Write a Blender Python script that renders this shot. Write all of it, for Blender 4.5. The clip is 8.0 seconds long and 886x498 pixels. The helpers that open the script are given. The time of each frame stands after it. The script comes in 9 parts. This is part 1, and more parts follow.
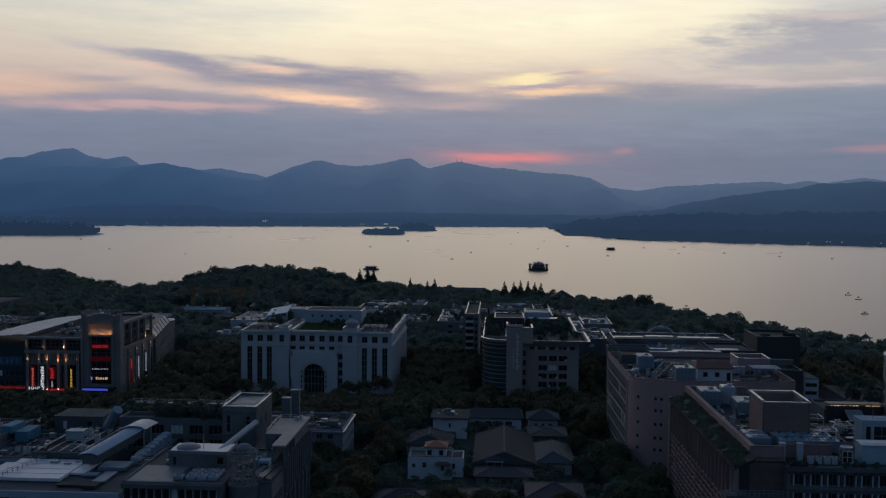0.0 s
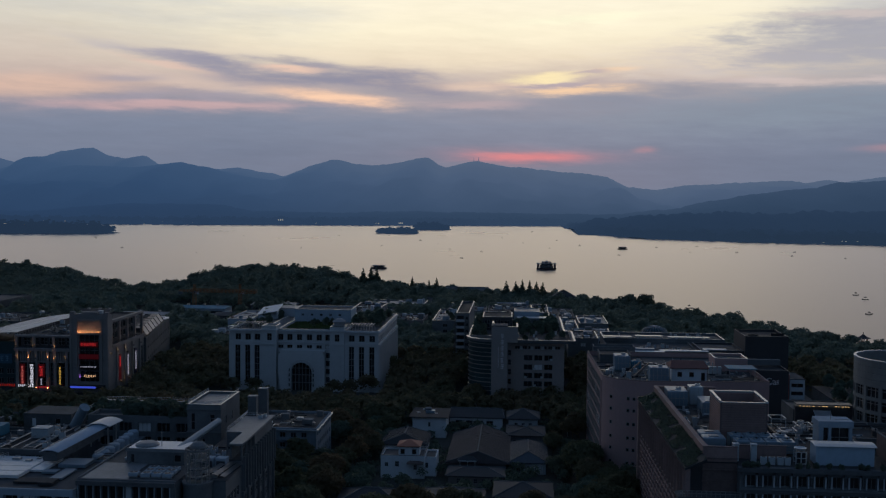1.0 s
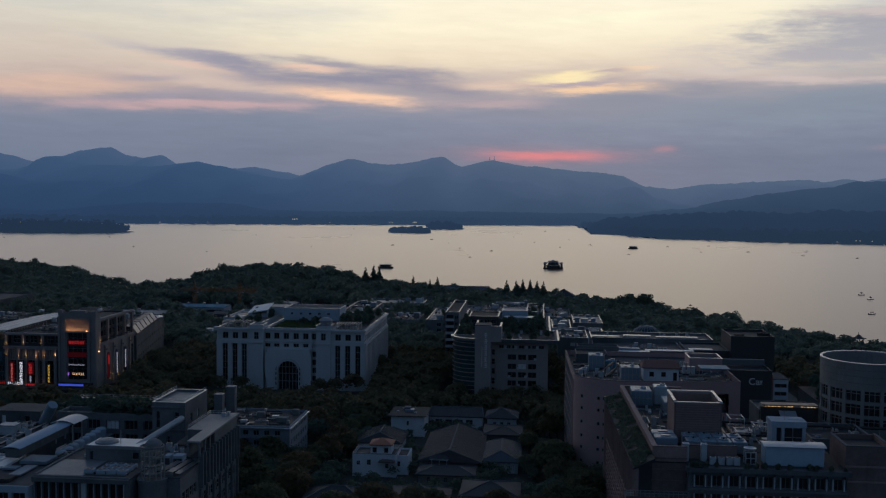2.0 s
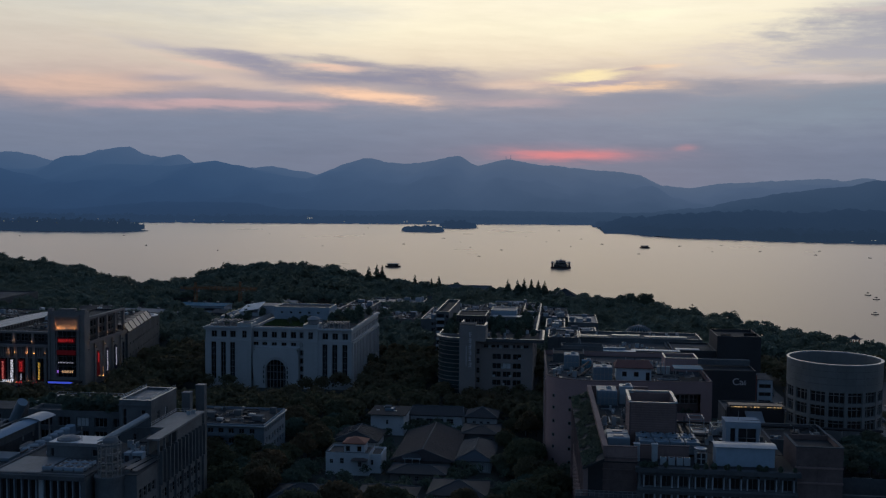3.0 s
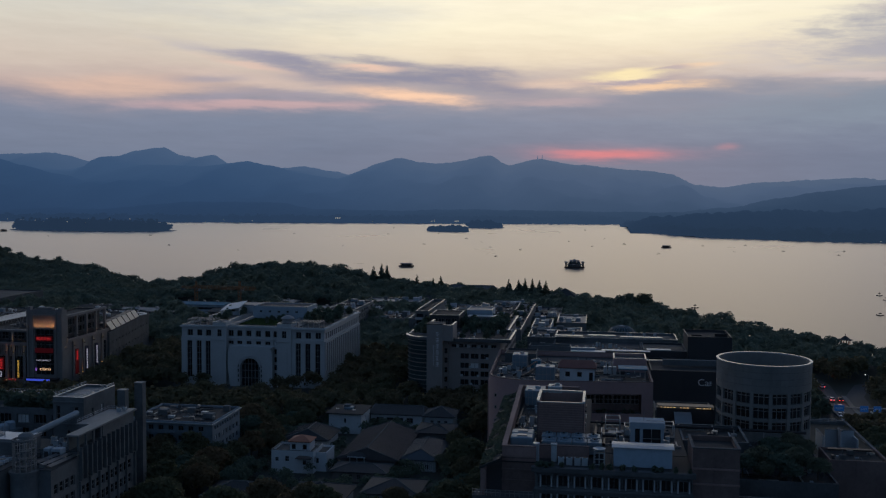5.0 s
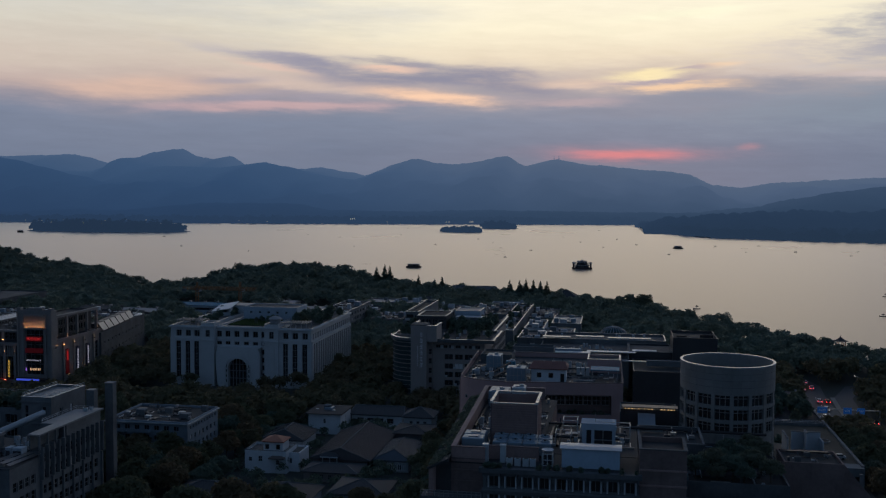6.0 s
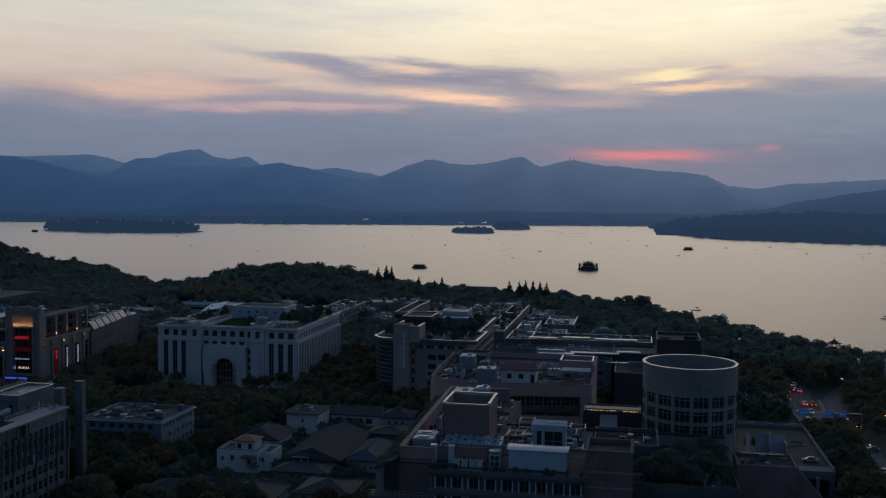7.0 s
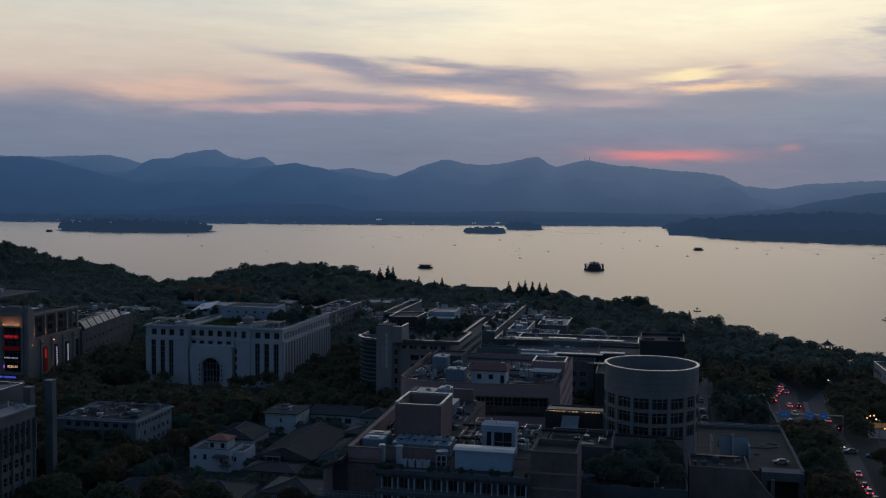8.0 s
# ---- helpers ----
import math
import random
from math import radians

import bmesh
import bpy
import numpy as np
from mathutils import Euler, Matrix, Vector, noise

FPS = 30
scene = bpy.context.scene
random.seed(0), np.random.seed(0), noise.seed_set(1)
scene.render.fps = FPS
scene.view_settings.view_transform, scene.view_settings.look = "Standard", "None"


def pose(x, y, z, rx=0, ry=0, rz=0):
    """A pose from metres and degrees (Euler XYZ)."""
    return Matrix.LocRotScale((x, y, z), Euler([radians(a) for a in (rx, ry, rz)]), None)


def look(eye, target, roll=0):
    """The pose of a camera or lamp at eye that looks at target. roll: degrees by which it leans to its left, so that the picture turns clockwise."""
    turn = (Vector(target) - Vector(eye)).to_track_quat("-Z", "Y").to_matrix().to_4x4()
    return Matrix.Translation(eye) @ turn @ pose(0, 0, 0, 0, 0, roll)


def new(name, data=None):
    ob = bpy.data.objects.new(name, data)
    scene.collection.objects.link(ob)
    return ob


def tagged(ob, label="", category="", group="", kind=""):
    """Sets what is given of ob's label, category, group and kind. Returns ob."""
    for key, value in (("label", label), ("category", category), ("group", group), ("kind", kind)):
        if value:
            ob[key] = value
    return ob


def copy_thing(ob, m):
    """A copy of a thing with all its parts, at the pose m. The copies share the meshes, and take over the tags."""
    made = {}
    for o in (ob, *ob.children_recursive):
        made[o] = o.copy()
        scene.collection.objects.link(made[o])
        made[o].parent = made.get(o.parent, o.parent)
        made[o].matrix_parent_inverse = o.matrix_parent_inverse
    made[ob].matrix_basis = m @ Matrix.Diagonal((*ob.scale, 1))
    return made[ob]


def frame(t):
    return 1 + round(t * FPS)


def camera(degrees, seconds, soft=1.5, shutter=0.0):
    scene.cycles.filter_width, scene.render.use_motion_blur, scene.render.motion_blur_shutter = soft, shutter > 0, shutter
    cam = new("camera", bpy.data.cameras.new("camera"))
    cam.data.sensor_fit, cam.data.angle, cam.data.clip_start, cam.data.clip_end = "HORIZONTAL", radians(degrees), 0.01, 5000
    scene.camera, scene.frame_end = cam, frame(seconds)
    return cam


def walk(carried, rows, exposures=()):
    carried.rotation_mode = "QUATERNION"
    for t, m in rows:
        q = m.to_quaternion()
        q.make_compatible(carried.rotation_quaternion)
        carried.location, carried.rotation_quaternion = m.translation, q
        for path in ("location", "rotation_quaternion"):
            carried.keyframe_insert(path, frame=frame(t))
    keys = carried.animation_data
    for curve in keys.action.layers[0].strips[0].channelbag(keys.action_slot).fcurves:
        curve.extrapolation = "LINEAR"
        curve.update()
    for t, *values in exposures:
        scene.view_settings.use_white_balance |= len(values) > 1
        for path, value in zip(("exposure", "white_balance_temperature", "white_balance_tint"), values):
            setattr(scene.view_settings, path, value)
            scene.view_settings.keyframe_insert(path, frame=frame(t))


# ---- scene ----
cam = camera(47.4, 8.0, 1.25)
PATH = [
    (0, (1.456, 0.531, 82.863), (1.343, 2.525, 82.754), 0.5),
    (0.5, (8.29, 0.975, 82.872), (8.159, 2.968, 82.762), 0.5),
    (1, (15.159, 1.503, 82.94), (15.006, 3.494, 82.829), 0.5),
    (1.5, (22.071, 1.701, 83.02), (21.899, 3.691, 82.908), 0.5),
    (3, (42.731, 2.661, 83.402), (42.501, 4.644, 83.287), 0.5),
    (3.5, (49.461, 3.306, 83.45), (49.212, 5.287, 83.334), 0.5),
    (4, (56.401, 3.983, 83.491), (56.132, 5.961, 83.376), 0.4),
    (4.5, (63.352, 4.678, 83.566), (63.065, 6.654, 83.45), 0.4),
    (6, (84.359, 7.26, 83.833), (84.014, 9.227, 83.718), 0.3),
    (6.5, (91.321, 8.529, 83.856), (90.957, 10.492, 83.741), 0.3),
    (7, (98.046, 9.772, 83.889), (97.665, 11.732, 83.775), 0.4),
    (7.5, (104.889, 11.015, 83.986), (104.491, 12.971, 83.871), 0.4),
    (8, (111.811, 12.33, 84.084), (111.394, 14.283, 83.97), 0.4),
]
walk(cam, [(t, look(eye, target, roll)) for t, eye, target, roll in PATH])

# ---- world, sun ----
class Net:
    """Short hand for building node trees."""

    def __init__(self, tree):
        self.tree = tree
        tree.nodes.clear()

    def add(self, kind, **props):
        n = self.tree.nodes.new(kind)
        for k, v in props.items():
            setattr(n, k, v)
        return n

    def put(self, socket, value):
        if isinstance(value, bpy.types.NodeSocket):
            self.tree.links.new(value, socket)
        else:
            socket.default_value = value

    def m(self, op, a, b=0.0, clamp=False):
        n = self.add("ShaderNodeMath", operation=op, use_clamp=clamp)
        self.put(n.inputs[0], a)
        self.put(n.inputs[1], b)
        return n.outputs[0]

    def xyz(self, x, y, z):
        n = self.add("ShaderNodeCombineXYZ")
        for s, v in zip(n.inputs, (x, y, z)):
            self.put(s, v)
        return n.outputs[0]

    def noise(self, vec, scale, detail=3.0, rough=0.5):
        n = self.add("ShaderNodeTexNoise")
        if vec is not None:
            self.put(n.inputs["Vector"], vec)
        n.inputs["Scale"].default_value = scale
        n.inputs["Detail"].default_value = detail
        n.inputs["Roughness"].default_value = rough
        return n.outputs["Fac"]

    def ramp(self, fac, stops):
        n = self.add("ShaderNodeValToRGB")
        el = n.color_ramp.elements
        el[0].position, el[0].color = stops[0][0], (*stops[0][1], 1)
        el[1].position, el[1].color = stops[-1][0], (*stops[-1][1], 1)
        for p, c in stops[1:-1]:
            e = el.new(p)
            e.color = (*c, 1)
        self.put(n.inputs[0], fac)
        return n.outputs[0]

    def mix(self, fac, a, b, blend="MIX"):
        n = self.add("ShaderNodeMix", data_type="RGBA", blend_type=blend)
        self.put(n.inputs[0], fac)
        self.put(n.inputs[6], a if isinstance(a, bpy.types.NodeSocket) else (*a, 1))
        self.put(n.inputs[7], b if isinstance(b, bpy.types.NodeSocket) else (*b, 1))
        return n.outputs[2]

    def step(self, v, lo, hi):
        n = self.add("ShaderNodeMapRange", interpolation_type="SMOOTHSTEP")
        self.put(n.inputs[0], v)
        n.inputs[1].default_value, n.inputs[2].default_value = lo, hi
        return n.outputs[0]


def build_sky():
    world = bpy.data.worlds.new("dusk_sky")
    world.use_nodes = True
    scene.world = world
    g = Net(world.node_tree)
    d = g.add("ShaderNodeTexCoord").outputs["Generated"]
    sep = g.add("ShaderNodeSeparateXYZ")
    g.put(sep.inputs[0], d)
    x, y, z = sep.outputs
    az = g.m("MULTIPLY", g.m("ARCTAN2", x, y), 57.2958)
    el = g.m("MULTIPLY", g.m("ARCSINE", z), 57.2958)
    # clouds drawn out along the horizon
    warp = g.m("SUBTRACT", g.noise(g.xyz(g.m("MULTIPLY", az, 0.07), g.m("MULTIPLY", el, 0.28), 0.3), 1.0, 5, 0.55), 0.5)
    fine = g.m("SUBTRACT", g.noise(g.xyz(g.m("MULTIPLY", az, 0.16), g.m("MULTIPLY", el, 1.1), 4.7), 1.0, 6, 0.62), 0.5)
    wisp = g.noise(g.xyz(g.m("MULTIPLY", g.m("ADD", az, g.m("MULTIPLY", el, 1.2)), 0.33), g.m("MULTIPLY", el, 2.6), 9.1), 1.0, 7, 0.66)
    puff = g.noise(g.xyz(g.m("MULTIPLY", g.m("ADD", az, g.m("MULTIPLY", warp, 6.0)), 0.30), g.m("MULTIPLY", g.m("ADD", el, g.m("ADD", g.m("MULTIPLY", az, 0.06), warp)), 1.5), 2.2), 1.0, 8, 0.62)
    elw = g.m("ADD", el, g.m("ADD", g.m("MULTIPLY", warp, 2.2), g.m("MULTIPLY", fine, 1.0)))
    glow = g.ramp(g.m("DIVIDE", elw, 60.0, True), [
        (0.0, (0.160, 0.206, 0.286)), (0.035, (0.165, 0.208, 0.290)), (0.066, (0.212, 0.256, 0.340)), (0.086, (0.288, 0.302, 0.362)),
        (0.102, (0.56, 0.465, 0.425)), (0.120, (0.86, 0.74, 0.55)), (0.148, (0.99, 0.90, 0.66)), (0.21, (1.0, 0.94, 0.75)),
        (0.33, (0.86, 0.79, 0.72)), (0.50, (0.36, 0.37, 0.42)), (0.70, (0.072, 0.122, 0.212)), (1.0, (0.038, 0.082, 0.172))])
    # the glow fades and greys to both sides of where the sun went down
    drift = g.m("MULTIPLY", g.m("ADD", warp, fine), 16.0)
    north = g.m("ADD", g.m("SUBTRACT", az, 1.0), drift)
    south = g.m("ADD", g.m("SUBTRACT", 1.0, az), drift)
    lift = g.m("DIVIDE", elw, 60.0, True)
    glow = g.mix(g.m("MULTIPLY", g.step(north, 7.0, 27.0), 0.92), glow, g.ramp(lift, [
        (0.0, (0.136, 0.182, 0.262)), (0.07, (0.208, 0.242, 0.322)), (0.12, (0.43, 0.43, 0.45)), (0.17, (0.53, 0.535, 0.54)), (0.24, (0.40, 0.42, 0.46)), (0.36, (0.24, 0.275, 0.34)), (0.6, (0.085, 0.128, 0.21)), (1.0, (0.038, 0.082, 0.172))]))
    glow = g.mix(g.m("MULTIPLY", g.step(south, 8.0, 28.0), 0.9), glow, g.ramp(lift, [
        (0.0, (0.150, 0.190, 0.268)), (0.065, (0.205, 0.240, 0.322)), (0.082, (0.31, 0.295, 0.345)), (0.095, (0.55, 0.43, 0.385)), (0.115, (0.63, 0.53, 0.45)), (0.15, (0.66, 0.62, 0.53)), (0.19, (0.62, 0.64, 0.61)), (0.25, (0.45, 0.50, 0.55)), (0.36, (0.22, 0.275, 0.365)), (0.6, (0.085, 0.128, 0.21)), (1.0, (0.038, 0.082, 0.172))]))

    def cloud(col, base, amount, a0, e0, slope, length, height, ragged=1.0, soft=0.55):
        """A torn cloud round azimuth a0 and height e0, rising by slope."""
        da = g.m("SUBTRACT", az, a0)
        de = g.m("SUBTRACT", g.m("SUBTRACT", el, e0), g.m("MULTIPLY", da, slope))
        de = g.m("ADD", de, g.m("ADD", g.m("MULTIPLY", warp, 0.45 * ragged), g.m("MULTIPLY", fine, 0.9 * ragged)))
        r = g.m("ADD", g.m("POWER", g.m("ABSOLUTE", g.m("DIVIDE", da, length)), 2.0),
                g.m("POWER", g.m("ABSOLUTE", g.m("DIVIDE", de, height)), 2.0))
        v = g.m("EXPONENT", g.m("MULTIPLY", r, -1.0))
        torn = g.m("ADD", g.m("SUBTRACT", puff, 0.5), g.m("MULTIPLY", g.m("SUBTRACT", wisp, 0.5), 0.7))
        v = g.m("ADD", v, g.m("MULTIPLY", torn, g.m("MULTIPLY", g.m("EXPONENT", g.m("MULTIPLY", r, -0.5)), 1.3 * ragged)))
        mask = g.m("MULTIPLY", g.step(v, 0.02, 0.02 + 2 * soft), amount, True)
        return g.mix(mask, base, col)

    c = glow
    # grey bank in the north, its pink upper edge and the torn masses above it
    c = cloud((0.232, 0.284, 0.350), c, 0.92, 15.03, 4.67, 0.056, 12.28, 1.42, 0.9)
    c = cloud((0.660, 0.585, 0.530), c, 0.65, 10.46, 7.32, 0.052, 6.30, 1.20, 1.5)
    c = cloud((0.385, 0.385, 0.425), c, 0.92, 17.97, 7.95, -0.006, 6.98, 1.51, 1.4)
    c = cloud((0.370, 0.370, 0.415), c, 0.85, 17.22, 9.36, 0.063, 4.64, 0.69, 1.5)
    c = cloud((0.440, 0.425, 0.450), c, 0.75, 13.91, 7.40, 0.042, 3.77, 0.57, 1.6)
    c = cloud((0.380, 0.390, 0.435), c, 0.55, 11.52, 8.23, -0.095, 1.38, 0.34, 1.5)
    c = cloud((0.740, 0.620, 0.540), c, 0.55, 17.41, 9.59, 0.033, 3.09, 0.28, 1.6)
    c = cloud((0.660, 0.550, 0.505), c, 0.75, 14.55, 6.10, 0.013, 6.77, 0.28, 1.3)
    c = cloud((0.270, 0.290, 0.350), c, 0.85, 8.30, 5.82, -0.022, 3.60, 0.41, 1.3)
    # pink and orange over the southern bank
    c = cloud((0.800, 0.530, 0.390), c, 0.62, -26.83, 5.41, 0.050, 5.79, 0.69, 0.8)
    c = cloud((0.660, 0.430, 0.410), c, 0.70, -19.24, 4.65, 0.022, 7.46, 0.32, 1.0)
    c = cloud((0.640, 0.460, 0.430), c, 0.50, -2.81, 5.03, 0.008, 3.95, 0.35, 1.2)
    c = cloud((0.800, 0.620, 0.500), c, 0.50, -17.72, 5.87, -0.113, 4.43, 0.44, 1.0)
    # the long torn streak: thin lead, body, upper branch, lower body and tail
    c = cloud((0.520, 0.480, 0.490), c, 0.50, -22.25, 7.72, -0.124, 2.64, 0.25, 1.1)
    c = cloud((0.350, 0.335, 0.405), c, 0.85, -19.07, 7.25, -0.099, 3.10, 0.38, 1.0)
    c = cloud((0.300, 0.295, 0.370), c, 0.92, -16.25, 6.70, -0.165, 3.37, 0.54, 1.0)
    c = cloud((0.300, 0.295, 0.370), c, 0.88, -12.11, 7.05, -0.057, 4.04, 0.32, 1.1)
    c = cloud((0.262, 0.268, 0.348), c, 0.95, -10.52, 6.36, 0.011, 6.39, 0.54, 1.1)
    c = cloud((0.262, 0.268, 0.345), c, 0.90, -6.31, 5.88, -0.079, 3.54, 0.57, 1.2)
    c = cloud((0.390, 0.355, 0.400), c, 0.75, -21.85, 6.05, 0.068, 2.30, 0.25, 1.0)
    c = cloud((0.345, 0.320, 0.380), c, 0.80, -21.79, 5.08, 0.062, 2.40, 0.25, 1.0)
    c = cloud((0.370, 0.335, 0.390), c, 0.75, -17.60, 5.29, -0.064, 3.52, 0.35, 1.1)
    # gaps that let the afterglow through
    c = cloud((0.980, 0.640, 0.430), c, 0.95, -10.63, 5.29, -0.091, 3.79, 0.38, 0.9)
    c = cloud((0.900, 0.610, 0.460), c, 0.85, -12.98, 6.79, -0.009, 2.01, 0.16, 0.9)
    c = cloud((0.800, 0.560, 0.450), c, 0.60, -19.53, 6.82, -0.161, 2.54, 0.19, 1.0)
    c = cloud((0.860, 0.640, 0.470), c, 0.60, -2.18, 6.07, 0.007, 3.16, 0.28, 1.2)
    c = cloud((0.250, 0.280, 0.350), c, 0.85, 3.98, 5.20, 0.014, 4.47, 0.44, 1.0)
    c = cloud((1.000, 0.840, 0.480), c, 0.92, 1.62, 6.46, 0.027, 2.74, 0.28, 1.1)
    c = cloud((0.980, 0.660, 0.400), c, 0.85, 3.04, 5.81, 0.027, 3.31, 0.25, 1.3)
    c = cloud((0.920, 0.670, 0.450), c, 0.75, 5.23, 6.78, 0.076, 1.35, 0.19, 1.2)
    c = cloud((0.430, 0.370, 0.410), c, 0.85, 1.78, 6.10, 0.017, 3.33, 0.11, 1.3)
    c = cloud((0.500, 0.420, 0.430), c, 0.85, 3.75, 6.58, 0.055, 1.26, 0.16, 1.3)
    c = cloud((1.000, 0.970, 0.700), c, 0.75, 3.29, 9.66, 0.040, 3.68, 0.35, 1.3)
    # last red light low over the hills
    c = cloud((0.360, 0.250, 0.310), c, 0.55, 0.70, 2.16, -0.004, 5.90, 0.47, 0.7)
    c = cloud((0.700, 0.235, 0.250), c, 0.90, 0.41, 2.02, 0.006, 3.35, 0.32, 0.8)
    c = cloud((0.460, 0.260, 0.300), c, 0.65, 6.86, 2.49, 0.052, 0.77, 0.22, 0.9)
    c = cloud((0.400, 0.260, 0.300), c, 0.70, 19.96, 2.50, 0.007, 2.17, 0.32, 0.6)
    # away from the afterglow the sky is dusk blue
    away = g.step(g.m("ABSOLUTE", az), 42.0, 125.0)
    east = g.ramp(g.m("DIVIDE", el, 90.0, True), [(0.0, (0.064, 0.112, 0.182)), (0.25, (0.062, 0.110, 0.184)), (1.0, (0.050, 0.096, 0.176))])
    c = g.mix(away, c, east)
    mottle = g.m("ADD", 0.875, g.m("ADD", g.m("MULTIPLY", wisp, 0.15), g.m("MULTIPLY", puff, 0.14)))
    c = g.mix(1.0, c, g.xyz(mottle, mottle, g.m("MULTIPLY", mottle, 1.035)), "MULTIPLY")
    sky = g.add("ShaderNodeTexSky", sky_type="NISHITA", sun_disc=False, sun_elevation=radians(1.0), sun_rotation=0.0)
    b1, b2 = g.add("ShaderNodeBackground"), g.add("ShaderNodeBackground")
    g.put(b1.inputs[0], sky.outputs[0])
    b1.inputs[1].default_value = 0.05
    g.put(b2.inputs[0], c)
    b2.inputs[1].default_value = 1.0
    both = g.add("ShaderNodeMixShader")
    both.inputs[0].default_value = 0.96
    g.put(both.inputs[1], b1.outputs[0])
    g.put(both.inputs[2], b2.outputs[0])
    g.put(g.add("ShaderNodeOutputWorld").inputs[0], both.outputs[0])


build_sky()
sun = new("sun", bpy.data.lights.new("sun", "SUN"))
sun.data.energy, sun.data.angle, sun.data.color = 0.05, radians(70), (1.0, 0.80, 0.62)
sun.matrix_basis = look((0, 0, 0), (-0.03, -1.0, -0.13))


# ---- materials ----
def material(name, color, rough=0.8, metal=0.0, grain=1.2, stain=0.12, vary=0.18, bump=0.15, per_object=0.0, spec=0.4, emit=None, power=0.0):
    """A surface with fine grain and larger stains, in metres of the world."""
    mt = bpy.data.materials.new(name)
    mt.use_nodes = True
    g = Net(mt.node_tree)
    pos = g.add("ShaderNodeNewGeometry").outputs["Position"]
    fine = g.noise(pos, grain, 4, 0.6)
    large = g.noise(pos, stain, 5, 0.6)
    drip = g.add("ShaderNodeVectorMath", operation="MULTIPLY")
    g.put(drip.inputs[0], pos)
    drip.inputs[1].default_value = (0.8, 0.8, 0.07)
    runs = g.step(g.noise(drip.outputs[0], 1.0, 4, 0.7), 0.52, 0.75)
    large = g.m("SUBTRACT", large, g.m("MULTIPLY", runs, 0.14))
    k = g.m("ADD", g.m("MULTIPLY", g.m("SUBTRACT", large, 0.5), 3.2 * vary), g.m("ADD", 1.0, g.m("MULTIPLY", g.m("SUBTRACT", fine, 0.5), 1.6 * vary)))
    if per_object:
        rnd = g.add("ShaderNodeObjectInfo").outputs["Random"]
        k = g.m("MULTIPLY", k, g.m("ADD", 1.0 - per_object / 2, g.m("MULTIPLY", rnd, per_object)))
    col = g.mix(1.0, color, g.xyz(k, k, k), "MULTIPLY")
    p = g.add("ShaderNodeBsdfPrincipled")
    g.put(p.inputs["Base Color"], col)
    g.put(p.inputs["Roughness"], g.m("ADD", rough - 0.06, g.m("MULTIPLY", large, 0.12), True))
    p.inputs["Metallic"].default_value = metal
    p.inputs["Specular IOR Level"].default_value = spec
    if bump:
        b = g.add("ShaderNodeBump")
        b.inputs["Strength"].default_value = bump
        b.inputs["Distance"].default_value = 0.05
        g.put(b.inputs["Height"], fine)
        g.put(p.inputs["Normal"], b.outputs[0])
    if emit:
        p.inputs["Emission Color"].default_value = (*emit, 1)
        p.inputs["Emission Strength"].default_value = power
    g.put(g.add("ShaderNodeOutputMaterial").inputs[0], p.outputs[0])
    return mt


def leaf_material(name, color, warm=(0.075, 0.060, 0.025), spread=0.18):
    mt = bpy.data.materials.new(name)
    mt.use_nodes = True
    g = Net(mt.node_tree)
    geo = g.add("ShaderNodeNewGeometry")
    rnd = g.add("ShaderNodeObjectInfo").outputs["Random"]
    isl = geo.outputs["Random Per Island"]
    patch = g.noise(geo.outputs["Position"], 0.045, 3, 0.6)
    k = g.m("ADD", 1.0 - spread / 2, g.m("MULTIPLY", isl, spread))
    col = g.mix(g.step(g.m("ADD", rnd, g.m("MULTIPLY", patch, 1.2)), 0.95, 1.75), color, warm)
    col = g.mix(1.0, col, g.xyz(k, k, k), "MULTIPLY")
    p = g.add("ShaderNodeBsdfPrincipled")
    g.put(p.inputs["Base Color"], col)
    p.inputs["Roughness"].default_value = 0.85
    p.inputs["Specular IOR Level"].default_value = 0.08
    tr = g.add("ShaderNodeBsdfTranslucent")
    g.put(tr.inputs[0], col)
    both = g.add("ShaderNodeAddShader")
    g.put(both.inputs[0], p.outputs[0])
    g.put(both.inputs[1], tr.outputs[0])
    g.put(g.add("ShaderNodeOutputMaterial").inputs[0], both.outputs[0])
    return mt


